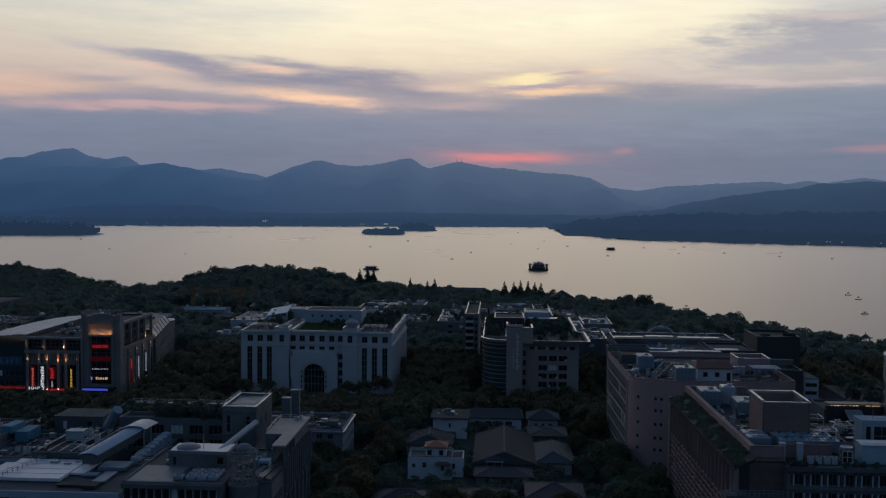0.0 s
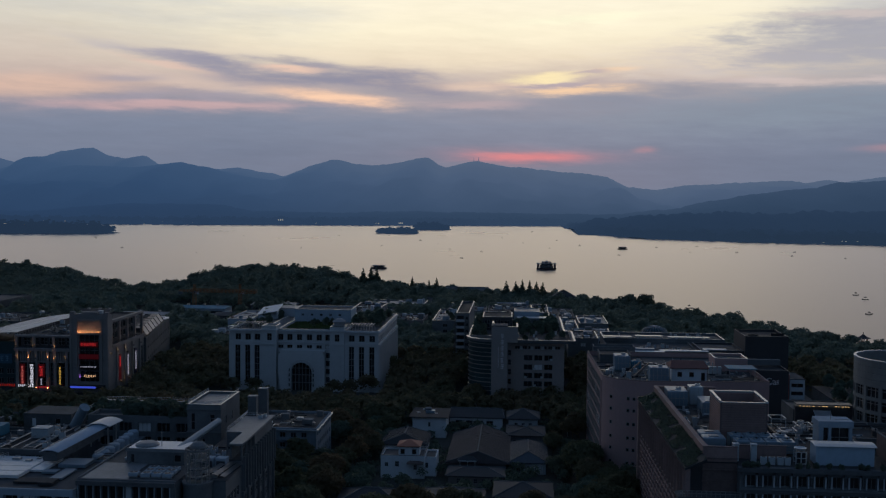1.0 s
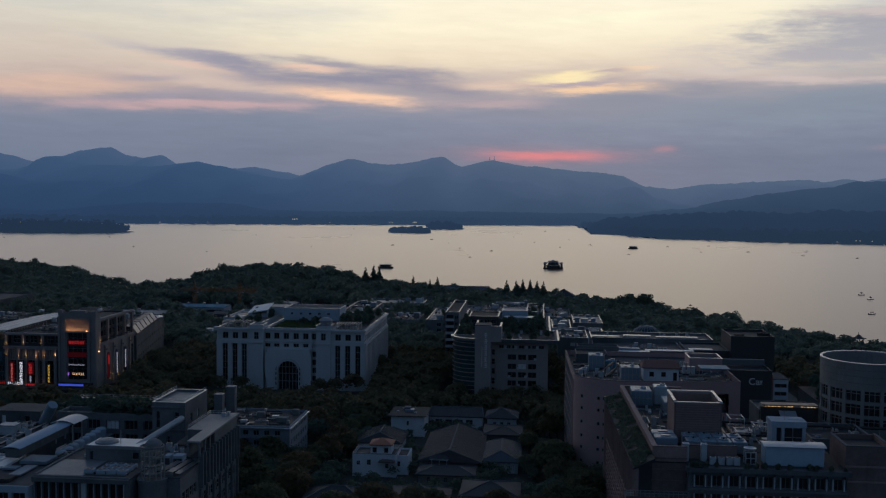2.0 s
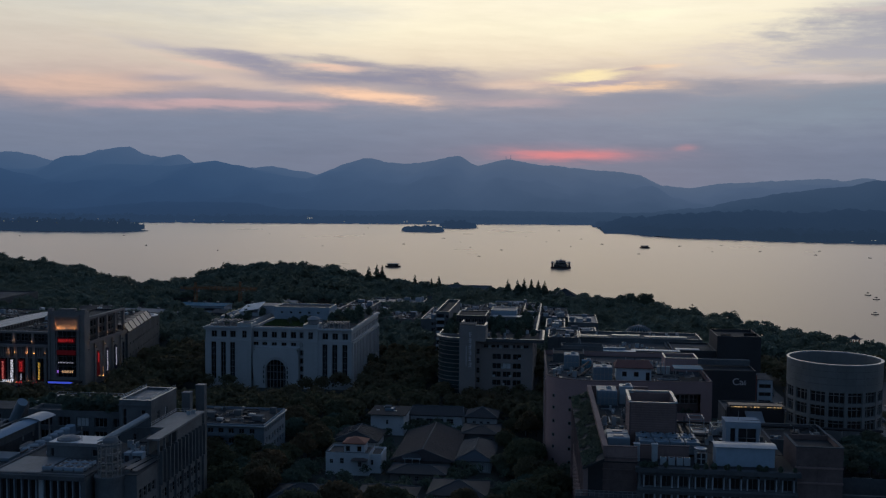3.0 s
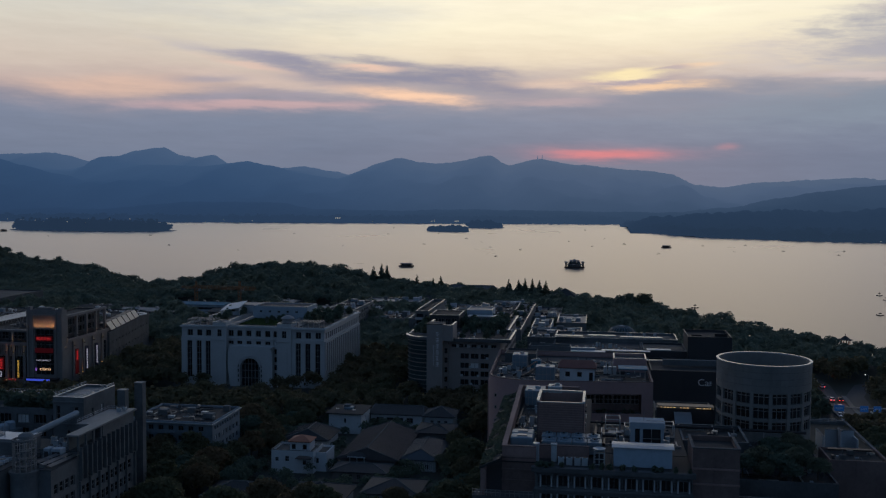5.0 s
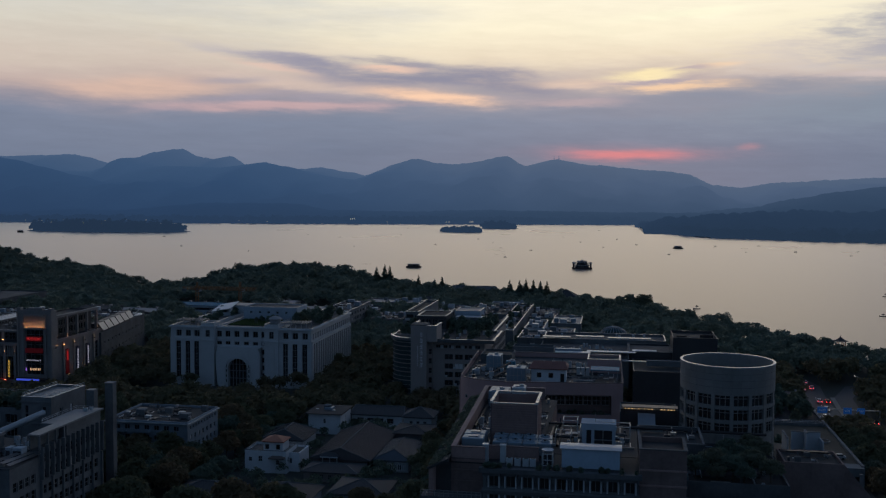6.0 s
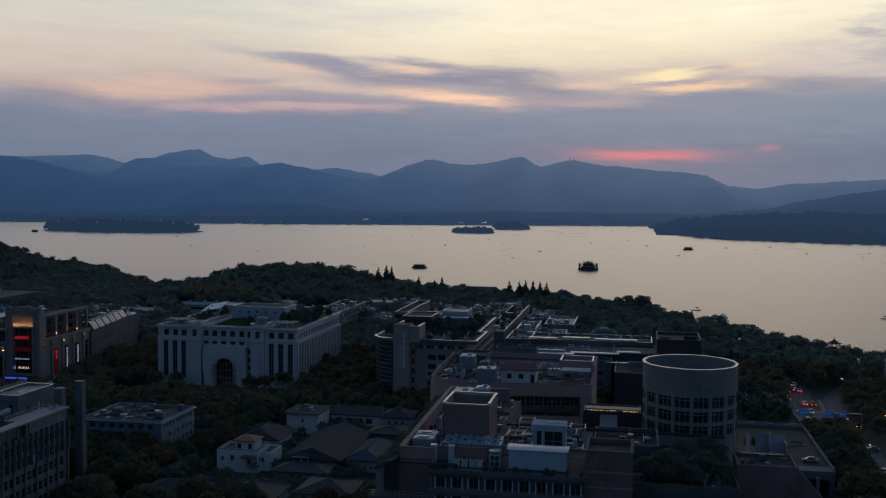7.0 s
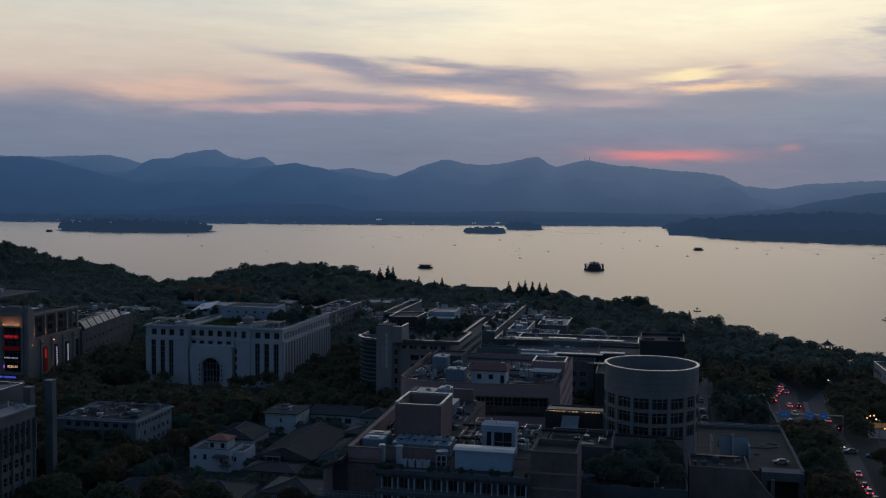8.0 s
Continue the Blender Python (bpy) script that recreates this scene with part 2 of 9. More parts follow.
def haze_glow_material(name, color, share):
    """Far wooded land, its dusk haze painted in as emission, paler with distance."""
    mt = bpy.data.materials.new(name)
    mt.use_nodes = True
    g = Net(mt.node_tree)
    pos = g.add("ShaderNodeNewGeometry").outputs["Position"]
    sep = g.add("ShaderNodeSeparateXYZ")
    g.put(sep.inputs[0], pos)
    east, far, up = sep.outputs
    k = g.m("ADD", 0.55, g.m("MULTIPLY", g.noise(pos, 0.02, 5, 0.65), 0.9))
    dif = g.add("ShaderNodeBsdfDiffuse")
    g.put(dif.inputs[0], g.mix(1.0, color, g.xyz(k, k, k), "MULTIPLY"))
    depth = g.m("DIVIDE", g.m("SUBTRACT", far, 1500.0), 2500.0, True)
    # emitted haze colour: paler with depth, greyer towards the afterglow
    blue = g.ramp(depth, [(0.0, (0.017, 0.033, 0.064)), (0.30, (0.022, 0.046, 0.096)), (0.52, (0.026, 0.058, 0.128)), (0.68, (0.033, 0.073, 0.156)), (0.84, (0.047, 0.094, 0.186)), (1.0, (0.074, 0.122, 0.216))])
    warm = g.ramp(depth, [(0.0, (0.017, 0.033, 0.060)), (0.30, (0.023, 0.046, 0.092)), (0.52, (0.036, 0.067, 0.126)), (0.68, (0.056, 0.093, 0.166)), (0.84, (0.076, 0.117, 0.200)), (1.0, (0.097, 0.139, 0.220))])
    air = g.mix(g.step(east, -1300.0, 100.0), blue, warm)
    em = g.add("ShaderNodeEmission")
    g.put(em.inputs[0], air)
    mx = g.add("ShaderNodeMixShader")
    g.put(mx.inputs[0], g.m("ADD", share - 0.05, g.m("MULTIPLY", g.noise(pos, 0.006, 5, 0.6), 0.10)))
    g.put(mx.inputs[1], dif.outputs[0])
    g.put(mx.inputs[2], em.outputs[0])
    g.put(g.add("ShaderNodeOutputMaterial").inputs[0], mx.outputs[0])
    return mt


def water_material():
    mt = bpy.data.materials.new("lake_water")
    mt.use_nodes = True
    g = Net(mt.node_tree)
    pos = g.add("ShaderNodeNewGeometry").outputs["Position"]
    patch = g.noise(pos, 0.004, 4, 0.6)
    gl = g.add("ShaderNodeBsdfGlossy")
    gl.inputs[0].default_value = (0.99, 0.93, 0.875, 1)
    g.put(gl.inputs["Roughness"], g.m("ADD", 0.24, g.m("MULTIPLY", patch, 0.10)))
    body = g.add("ShaderNodeBsdfDiffuse")
    body.inputs[0].default_value = (0.024, 0.040, 0.054, 1)
    fr = g.add("ShaderNodeFresnel")
    fr.inputs[0].default_value = 1.45
    mx = g.add("ShaderNodeMixShader")
    g.put(mx.inputs[0], g.m("SUBTRACT", fr.outputs[0], 0.06, True))
    g.put(mx.inputs[1], body.outputs[0])
    g.put(mx.inputs[2], gl.outputs[0])
    g.put(g.add("ShaderNodeOutputMaterial").inputs[0], mx.outputs[0])
    return mt


def lit(name, color, power):
    """Something that gives off light."""
    mt = bpy.data.materials.new(name)
    mt.use_nodes = True
    g = Net(mt.node_tree)
    em = g.add("ShaderNodeEmission")
    em.inputs[0].default_value, em.inputs[1].default_value = (*color, 1), power
    g.put(g.add("ShaderNodeOutputMaterial").inputs[0], em.outputs[0])
    return mt


WATER = water_material()
GROUND = material("dark_soil_and_paving", (0.05, 0.056, 0.05), 0.9, stain=0.03, vary=0.3)
ASPHALT = material("asphalt", (0.078, 0.080, 0.086), 0.75, stain=0.08, vary=0.2)
PAVING = material("pale_paving", (0.22, 0.21, 0.20), 0.85)
WHITE_LINE = material("road_paint", (0.6, 0.6, 0.58), 0.7)
STONE_WHITE = material("pale_limestone_cladding", (0.44, 0.46, 0.48), 0.75, stain=0.15, vary=0.10)
STONE_GREY = material("grey_stone_cladding", (0.235, 0.25, 0.27), 0.7, stain=0.12, vary=0.12)
# also closes openings, where its near-black stands in for shade
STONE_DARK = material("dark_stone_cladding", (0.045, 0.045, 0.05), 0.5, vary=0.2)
STONE_BROWN = material("brown_stone_cladding", (0.205, 0.192, 0.190), 0.7, vary=0.2)
PINK = material("pink_wall_tiles", (0.36, 0.245, 0.245), 0.7, stain=0.10, vary=0.12)
PINK_DARK = material("weathered_pink_concrete", (0.165, 0.118, 0.112), 0.8, stain=0.15, vary=0.32)
PINK_WORN = material("rain_streaked_pink_render", (0.265, 0.182, 0.172), 0.8, stain=0.12, vary=0.30)
CONCRETE = material("weathered_concrete", (0.128, 0.142, 0.154), 0.85, stain=0.16, vary=0.34)
CONCRETE_DARK = material("sooty_concrete", (0.088, 0.096, 0.104), 0.9, stain=0.16, vary=0.4)
PLASTER = material("white_plaster", (0.39, 0.435, 0.48), 0.85, stain=0.2, vary=0.14)
PLASTER_BLUE = material("pale_blue_grey_plaster", (0.30, 0.37, 0.44), 0.85, stain=0.2, vary=0.16)
ROOF_DARK = material("dark_roof_felt", (0.034, 0.037, 0.041), 0.85, stain=0.10, vary=0.4)
ROOF_GREY = material("grey_roof_screed", (0.062, 0.068, 0.075), 0.85, stain=0.14, vary=0.5)
ROOF_PALE = material("pale_roof_coating", (0.185, 0.20, 0.215), 0.55, stain=0.15, vary=0.3)
COPING = material("white_coping", (0.34, 0.375, 0.40), 0.26, vary=0.2, spec=0.7)
TILE_GREY = material("grey_clay_tiles", (0.046, 0.049, 0.054), 0.75, vary=0.25, per_object=0.3)
TILE_BROWN = material("brown_clay_tiles", (0.10, 0.078, 0.072), 0.75, vary=0.25)
TILE_RED = material("red_clay_tiles", (0.36, 0.15, 0.10), 0.75, vary=0.25)
METAL_PALE = material("pale_blue_sheet_metal", (0.180, 0.250, 0.310), 0.45, 0.2, vary=0.12)
METAL_WHITE = material("white_sheet_metal", (0.38, 0.43, 0.47), 0.34, 0.1, vary=0.2)
METAL_BLUE = material("blue_sheet_metal", (0.06, 0.20, 0.29), 0.65, 0.0, vary=0.2)
WHITE_PAINT = material("white_wall_paint", (0.55, 0.60, 0.65), 0.8, stain=0.25, vary=0.12)
TILE_VIOLET = material("grey_violet_clay_tiles", (0.068, 0.061, 0.066), 0.75, vary=0.3)
TILE_OXBLOOD = material("dark_red_clay_tiles", (0.17, 0.075, 0.065), 0.75, vary=0.25)
TILE_BLUE = material("blue_grey_roof_sheet", (0.055, 0.072, 0.09), 0.6, vary=0.25)
METAL_GREY = material("galvanised_metal", (0.35, 0.36, 0.37), 0.45, 0.7, vary=0.2)
METAL_DARK = material("dark_metal", (0.035, 0.035, 0.038), 0.5, 0.4)
FRAME_GREY = material("window_frame_paint", (0.20, 0.21, 0.22), 0.6)
GLASS = material("dark_window_glass", (0.018, 0.022, 0.026), 0.12, 0.0, vary=0.3, bump=0.0, per_object=0.8, spec=0.55)
GLASS_TEAL = material("teal_curtain_glass", (0.030, 0.055, 0.060), 0.35, 0.0, vary=0.3, bump=0.0, per_object=0.8, spec=0.25)
BLIND = material("pale_window_blind", (0.55, 0.58, 0.60), 0.8, per_object=0.5)
YELLOW_PAINT = material("yellow_crane_paint", (0.27, 0.125, 0.055), 0.6)
BARK = material("bark", (0.085, 0.070, 0.055), 0.9, grain=4.0)
LEAF = leaf_material("broad_leaves", (0.062, 0.070, 0.044), (0.084, 0.064, 0.040))
LEAF_DARK = leaf_material("dark_leaves", (0.056, 0.080, 0.064), (0.068, 0.076, 0.054))
# bluer and paler than the other leaves: distance haze put into the colour
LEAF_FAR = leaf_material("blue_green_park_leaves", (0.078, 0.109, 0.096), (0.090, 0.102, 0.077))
GRASS = leaf_material("roof_grass", (0.035, 0.055, 0.024))
WARM_LAMP = lit("warm_lamp", (1.0, 0.52, 0.20), 3.0)
WHITE_LAMP = lit("white_lamp", (1.0, 0.93, 0.82), 1.8)
ROOF_WHITE = material("white_roof_membrane", (0.62, 0.64, 0.66), 0.40, stain=0.2, vary=0.2)
METAL_ROOF = material("weathered_roof_sheet", (0.17, 0.19, 0.21), 0.5, 0.1, vary=0.25)
HALL_SHEET = material("white_hall_roof_sheet", (0.42, 0.45, 0.48), 0.42, 0.1, vary=0.28)
RED_LAMP = lit("red_lamp", (1.0, 0.05, 0.05), 5.0)
RED_SIGN = lit("red_sign_light", (1.0, 0.05, 0.06), 0.36)
WHITE_SIGN = lit("white_sign_light", (0.84, 0.86, 1.0), 0.75)
YELLOW_SIGN = lit("yellow_sign_light", (1.0, 0.62, 0.12), 0.50)
BLUE_SIGN = lit("blue_sign_light", (0.08, 0.14, 1.0), 0.50)
PALE_SIGN = material("pale_sign_letters", (0.62, 0.60, 0.62), 0.6)


# ---- helpers for meshes ----
def mesh_of(name, bm, mat):
    me = bpy.data.meshes.new(name)
    bm.to_mesh(me)
    bm.free()
    me.materials.append(mat)
    return me


def thing(name, x, y, z, label, category, group="", kind=""):
    """An empty at the base of a thing, to parent its parts."""
    ob = new(name)
    ob.empty_display_size = 1.0
    ob.matrix_basis = Matrix.Translation((x, y, z))
    return tagged(ob, label, category, group, kind)


def hang(ob, parent):
    """Make ob a child of parent; its own coordinates stay those of the world."""
    ob.parent = parent
    ob.matrix_parent_inverse = full_matrix(parent).inverted()
    return ob


def full_matrix(ob):
    if ob.parent is None:
        return ob.matrix_basis.copy()
    return full_matrix(ob.parent) @ ob.matrix_parent_inverse @ ob.matrix_basis


def part(name, bm, mat, parent, label=""):
    ob = new(name, mesh_of(name, bm, mat))
    hang(ob, parent)
    return tagged(ob, label) if label else ob


def shared(name, me, parent, m, label=""):
    """A part that shares its mesh, at the world pose m."""
    ob = new(name, me)
    hang(ob, parent)
    ob.matrix_basis = m
    return tagged(ob, label) if label else ob


def bm_box(bm, x0, x1, y0, y1, z0, z1):
    v = [bm.verts.new(p) for p in ((x0, y0, z0), (x1, y0, z0), (x1, y1, z0), (x0, y1, z0), (x0, y0, z1), (x1, y0, z1), (x1, y1, z1), (x0, y1, z1))]
    for f in ((3, 2, 1, 0), (4, 5, 6, 7), (0, 1, 5, 4), (1, 2, 6, 5), (2, 3, 7, 6), (3, 0, 4, 7)):
        bm.faces.new([v[i] for i in f])
    return bm


def box(x0, x1, y0, y1, z0, z1):
    return bm_box(bmesh.new(), x0, x1, y0, y1, z0, z1)


def boxes(*rows):
    bm = bmesh.new()
    for r in rows:
        bm_box(bm, *r)
    return bm


def soft_box(x0, x1, y0, y1, z0, z1, r=0.08):
    bm = box(x0, x1, y0, y1, z0, z1)
    bmesh.ops.bevel(bm, geom=bm.edges[:], offset=r, segments=1, affect="EDGES")
    return bm


def bm_tube(bm, p0, p1, r0, r1=None, n=8, caps=True):
    """A straight tapered tube between two points."""
    p0, p1 = Vector(p0), Vector(p1)
    r1 = r0 if r1 is None else r1
    d = (p1 - p0).normalized()
    a = d.orthogonal().normalized()
    b = d.cross(a)
    rings = []
    for p, r in ((p0, r0), (p1, r1)):
        rings.append([bm.verts.new(p + a * (r * math.cos(2 * math.pi * i / n)) + b * (r * math.sin(2 * math.pi * i / n))) for i in range(n)])
    for i in range(n):
        j = (i + 1) % n
        bm.faces.new((rings[0][i], rings[0][j], rings[1][j], rings[1][i]))
    if caps:
        bm.faces.new(rings[0][::-1])
        bm.faces.new(rings[1])
    return bm


def tube(p0, p1, r0, r1=None, n=8):
    return bm_tube(bmesh.new(), p0, p1, r0, r1, n)


def lathe(bm, cx, cy, profile, n, a0=0.0, a1=360.0):
    """Sweep a profile of (radius, height) round an upright axis."""
    full = abs(a1 - a0) >= 359.9
    cols = n if full else n + 1
    rows = [[bm.verts.new((cx + r * math.cos(radians(a0 + (a1 - a0) * i / n)), cy + r * math.sin(radians(a0 + (a1 - a0) * i / n)), z)) for r, z in profile] for i in range(cols)]
    for i in range(n):
        p, q = rows[i], rows[(i + 1) % cols]
        for k in range(len(profile) - 1):
            bm.faces.new((p[k], q[k], q[k + 1], p[k + 1]))
    return bm


def quick(name, verts, faces, mat):
    me = bpy.data.meshes.new(name)
    me.from_pydata(verts, [], faces)
    me.materials.append(mat)
    return me


# ---- land, lake and far hills ----
def table(pairs, v):
    xs, ys = zip(*pairs)
    return float(np.interp(v, xs, ys))


NEAR_SHORE = ((-2500, 1300), (-700, 1010), (-560, 975), (-390, 880), (-330, 812), (-290, 778), (-258, 800), (-215, 880), (-165, 895), (-110, 835), (-30, 795),
              (50, 765), (106, 706), (145, 632), (200, 540), (232, 500), (300, 445), (600, 320), (2500, 200))
FAR_SHORE = ((-3500, 2150), (-1443, 2340), (-800, 2440), (0, 2620), (124, 2650), (134, 2380), (180, 2110), (233, 1955), (421, 1840), (654, 1775), (1500, 1620), (3500, 1500))


def ground_sheet():
    """Land on both sides of the lake and the lake bed, in one sheet."""
    xs = list(np.concatenate([np.linspace(-9000, -2600, 12), np.linspace(-2500, -650, 60), np.linspace(-640, 640, 160), np.linspace(650, 2500, 60), np.linspace(2600, 9000, 12)]))
    verts, faces = [], []
    rows = 14
    for x in xs:
        ys, yf = table(NEAR_SHORE, x) + 3 * math.sin(x * 0.07), table(FAR_SHORE, x)
        for y, z in ((-3000, 0), (-600, 0), (0, 0), (150, 0), (0.5 * (150 + ys) if ys > 320 else ys - 80, 0), (ys - 20, 0), (ys, -0.2), (ys + 0.4, -1.4), (ys + 30, -4),
                     (yf - 40, -4), (yf - 2, -1.4), (yf, 0.2), (yf + 200, 2), (9000, 2)):
            verts.append((x, y, z))
    for i in range(len(xs) - 1):
        for k in range(rows - 1):
            a = i * rows + k
            faces.append((a, a + rows, a + rows + 1, a + 1))
    ob = new("ground", quick("ground", verts, faces, GROUND))
    tagged(ob, "dark city ground and lake shores at dusk", "ground", kind="structure")


ground_sheet()
bm = bmesh.new()
wx = [-9000, -2500, -800, 0, 800, 2500, 9000]
rows = [[bm.verts.new((x, y, -0.7)) for x in wx] for y in (150, 600, 1200, 2000, 3000)]
for r0, r1 in zip(rows, rows[1:]):
    for i in range(len(wx) - 1):
        bm.faces.new((r0[i], r0[i + 1], r1[i + 1], r1[i]))
tagged(new("water", mesh_of("water", bm, WATER)), "calm lake water mirroring the pale evening sky", "lake", kind="structure")


def ridge(name, label, y, depth, line, mat, x0, x1, step, rough=3.0, floor=2.0, seed=0.0):
    """A chain of hills: line gives summits and saddles (x, height) along a crest at y."""
    xs = np.arange(x0, x1 + step, step)
    rows = 18
    verts, faces = [], []
    for x in xs:
        i = max(k for k in range(len(line) - 1) if k == 0 or line[k][0] <= x)
        (xa, za), (xb, zb) = line[i], line[i + 1]
        f = min(max((x - xa) / (xb - xa), 0.0), 1.0)
        crest = za + (zb - za) * (0.45 * f + 0.55 * f * f * (3 - 2 * f))
        crest += rough * (0.8 * noise.fractal((x * 0.009, seed, 0.0), 1.0, 2.0, 4) + 0.5 * noise.noise((x * 0.06, seed, 3.0)) + 0.3 * noise.noise((x * 0.17, seed, 5.0)))
        crest = max(crest, floor)
        for k in range(rows):
            f = k / (rows - 1)
            yy = y - depth * (1 - f)
            h = crest * (f ** 0.9)
            h += (1 - f) * f * 0.5 * crest * (noise.noise((x * 0.007, yy * 0.004, seed + 7.0)) * 1.6 + noise.noise((x * 0.02, yy * 0.01, seed + 9.0)) * 0.5)
            verts.append((x, yy + 25 * noise.noise((x * 0.01, f * 3, seed)), h if k else -3.0))
        verts.append((x, y + 120, -3.0))
    n = rows + 1
    for i in range(len(xs) - 1):
        for k in range(n - 1):
            a = i * n + k
            faces.append((a, a + n, a + n + 1, a + 1))
    me = quick(name, verts, faces, mat)
    for p in me.polygons:
        p.use_smooth = True
    return tagged(new(name, me), label, "hills", kind="structure")


# all four glow with painted haze instead of real air
HAZE_FAR = haze_glow_material("far_mountains", (0.05, 0.06, 0.05), 0.94)
HAZE_RIGHT = haze_glow_material("near_mountains", (0.04, 0.05, 0.04), 0.90)
HAZE_PLAIN = haze_glow_material("lakeside_woods", (0.04, 0.05, 0.035), 0.90)
HAZE_ISLE = haze_glow_material("island_woods", (0.035, 0.045, 0.03), 0.84)
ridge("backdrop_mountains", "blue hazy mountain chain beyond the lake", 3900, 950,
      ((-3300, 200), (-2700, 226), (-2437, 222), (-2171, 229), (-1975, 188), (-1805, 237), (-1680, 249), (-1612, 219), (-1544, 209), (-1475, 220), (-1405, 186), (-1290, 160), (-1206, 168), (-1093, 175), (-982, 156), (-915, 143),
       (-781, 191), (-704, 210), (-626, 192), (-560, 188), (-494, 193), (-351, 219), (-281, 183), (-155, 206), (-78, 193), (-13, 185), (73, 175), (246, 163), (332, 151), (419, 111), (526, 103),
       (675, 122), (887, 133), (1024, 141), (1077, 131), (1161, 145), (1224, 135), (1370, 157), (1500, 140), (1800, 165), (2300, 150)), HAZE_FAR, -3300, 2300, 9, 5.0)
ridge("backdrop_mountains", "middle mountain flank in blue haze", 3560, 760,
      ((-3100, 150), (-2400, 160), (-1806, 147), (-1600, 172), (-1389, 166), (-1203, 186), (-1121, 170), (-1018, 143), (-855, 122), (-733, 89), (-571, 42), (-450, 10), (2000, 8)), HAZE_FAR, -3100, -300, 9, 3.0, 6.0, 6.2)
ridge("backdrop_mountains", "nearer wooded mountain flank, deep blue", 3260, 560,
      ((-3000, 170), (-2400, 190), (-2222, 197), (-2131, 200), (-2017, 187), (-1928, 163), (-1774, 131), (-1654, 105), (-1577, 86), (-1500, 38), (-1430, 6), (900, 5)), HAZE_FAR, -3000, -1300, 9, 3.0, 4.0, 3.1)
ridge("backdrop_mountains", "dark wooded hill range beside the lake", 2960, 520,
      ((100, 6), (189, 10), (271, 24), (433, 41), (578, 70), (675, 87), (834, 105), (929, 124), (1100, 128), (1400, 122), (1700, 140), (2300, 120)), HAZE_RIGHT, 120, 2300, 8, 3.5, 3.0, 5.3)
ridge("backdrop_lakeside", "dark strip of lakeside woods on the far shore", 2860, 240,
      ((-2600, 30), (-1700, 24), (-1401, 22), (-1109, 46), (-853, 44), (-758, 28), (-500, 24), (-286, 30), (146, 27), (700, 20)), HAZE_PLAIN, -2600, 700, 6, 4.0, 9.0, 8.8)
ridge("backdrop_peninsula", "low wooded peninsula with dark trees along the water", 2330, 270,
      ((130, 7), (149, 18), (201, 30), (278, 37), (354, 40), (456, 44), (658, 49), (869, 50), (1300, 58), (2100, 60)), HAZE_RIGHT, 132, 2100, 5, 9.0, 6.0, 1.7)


def summit_masts():
    """Two thin radio masts on a summit of the far chain."""
    for x, h in ((-168, 10), (-150, 13)):
        root = thing("radio_mast", x, 3898, 196, "thin distant radio mast on a mountain summit", "mast")
        part("pole", tube((x, 3898, 196), (x, 3898, 208 + h), 0.9), HAZE_FAR, root)
        part("platform", box(x - 2.5, x + 2.5, 3896, 3900, 202 + h * 0.6, 203.5 + h * 0.6), HAZE_FAR, root)


summit_masts()


def far_bank(name, x0, x1, mat, label):
    """Haze-coloured sheet over the low far land, above the water's edge."""
    xs = np.linspace(x0, x1, 90)
    verts, faces = [], []
    for x in xs:
        yf = table(FAR_SHORE, x)
        for y, z in ((yf - 5, -1.4), (yf - 4, 0.8), (yf + 20, 1.6), (yf + 420, 4.0)):
            verts.append((x, y, z))
    for i in range(len(xs) - 1):
        for k in range(3):
            a = i * 4 + k
            faces.append((a, a + 4, a + 5, a + 1))
    tagged(new(name, quick(name, verts, faces, mat)), label, "shore", kind="structure")


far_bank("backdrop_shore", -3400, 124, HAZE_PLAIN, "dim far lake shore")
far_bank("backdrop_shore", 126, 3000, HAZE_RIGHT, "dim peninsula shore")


# ---- building kit ----
SIDES = {"S": ((1, 0), lambda x0, x1, y0, y1: (x0, y0)), "E": ((0, 1), lambda x0, x1, y0, y1: (x1, y0)),
         "N": ((-1, 0), lambda x0, x1, y0, y1: (x1, y1)), "W": ((0, -1), lambda x0, x1, y0, y1: (x0, y1))}
FOOTPRINTS = []
WINDOW_CACHE = {}


def bm_wall(bm, o, u, length, z0, z1, holes, inset):
    """A wall from the corner o along u, with holes (u0, u1, z0, z1) that have reveals."""
    n = (u[1], -u[0])

    def at(a, z, d=0.0):
        return bm.verts.new((o[0] + u[0] * a - n[0] * d, o[1] + u[1] * a - n[1] * d, z))

    us = sorted({0.0, length, *[round(h[0], 3) for h in holes], *[round(h[1], 3) for h in holes]})
    zs = sorted({z0, z1, *[round(h[2], 3) for h in holes], *[round(h[3], 3) for h in holes]})
    grid = {}
    for i in range(len(us) - 1):
        for k in range(len(zs) - 1):
            cu, cz = (us[i] + us[i + 1]) / 2, (zs[k] + zs[k + 1]) / 2
            if any(h[0] < cu < h[1] and h[2] < cz < h[3] for h in holes):
                continue
            for key in ((i, k), (i + 1, k), (i + 1, k + 1), (i, k + 1)):
                if key not in grid:
                    grid[key] = at(us[key[0]], zs[key[1]])
            bm.faces.new((grid[i, k], grid[i + 1, k], grid[i + 1, k + 1], grid[i, k + 1]))
    for a0, a1, b0, b1 in holes:
        f = [at(a0, b0), at(a1, b0), at(a1, b1), at(a0, b1)]
        r = [at(a0, b0, inset), at(a1, b0, inset), at(a1, b1, inset), at(a0, b1, inset)]
        for i in range(4):
            j = (i + 1) % 4
            bm.faces.new((f[j], f[i], r[i], r[j]))


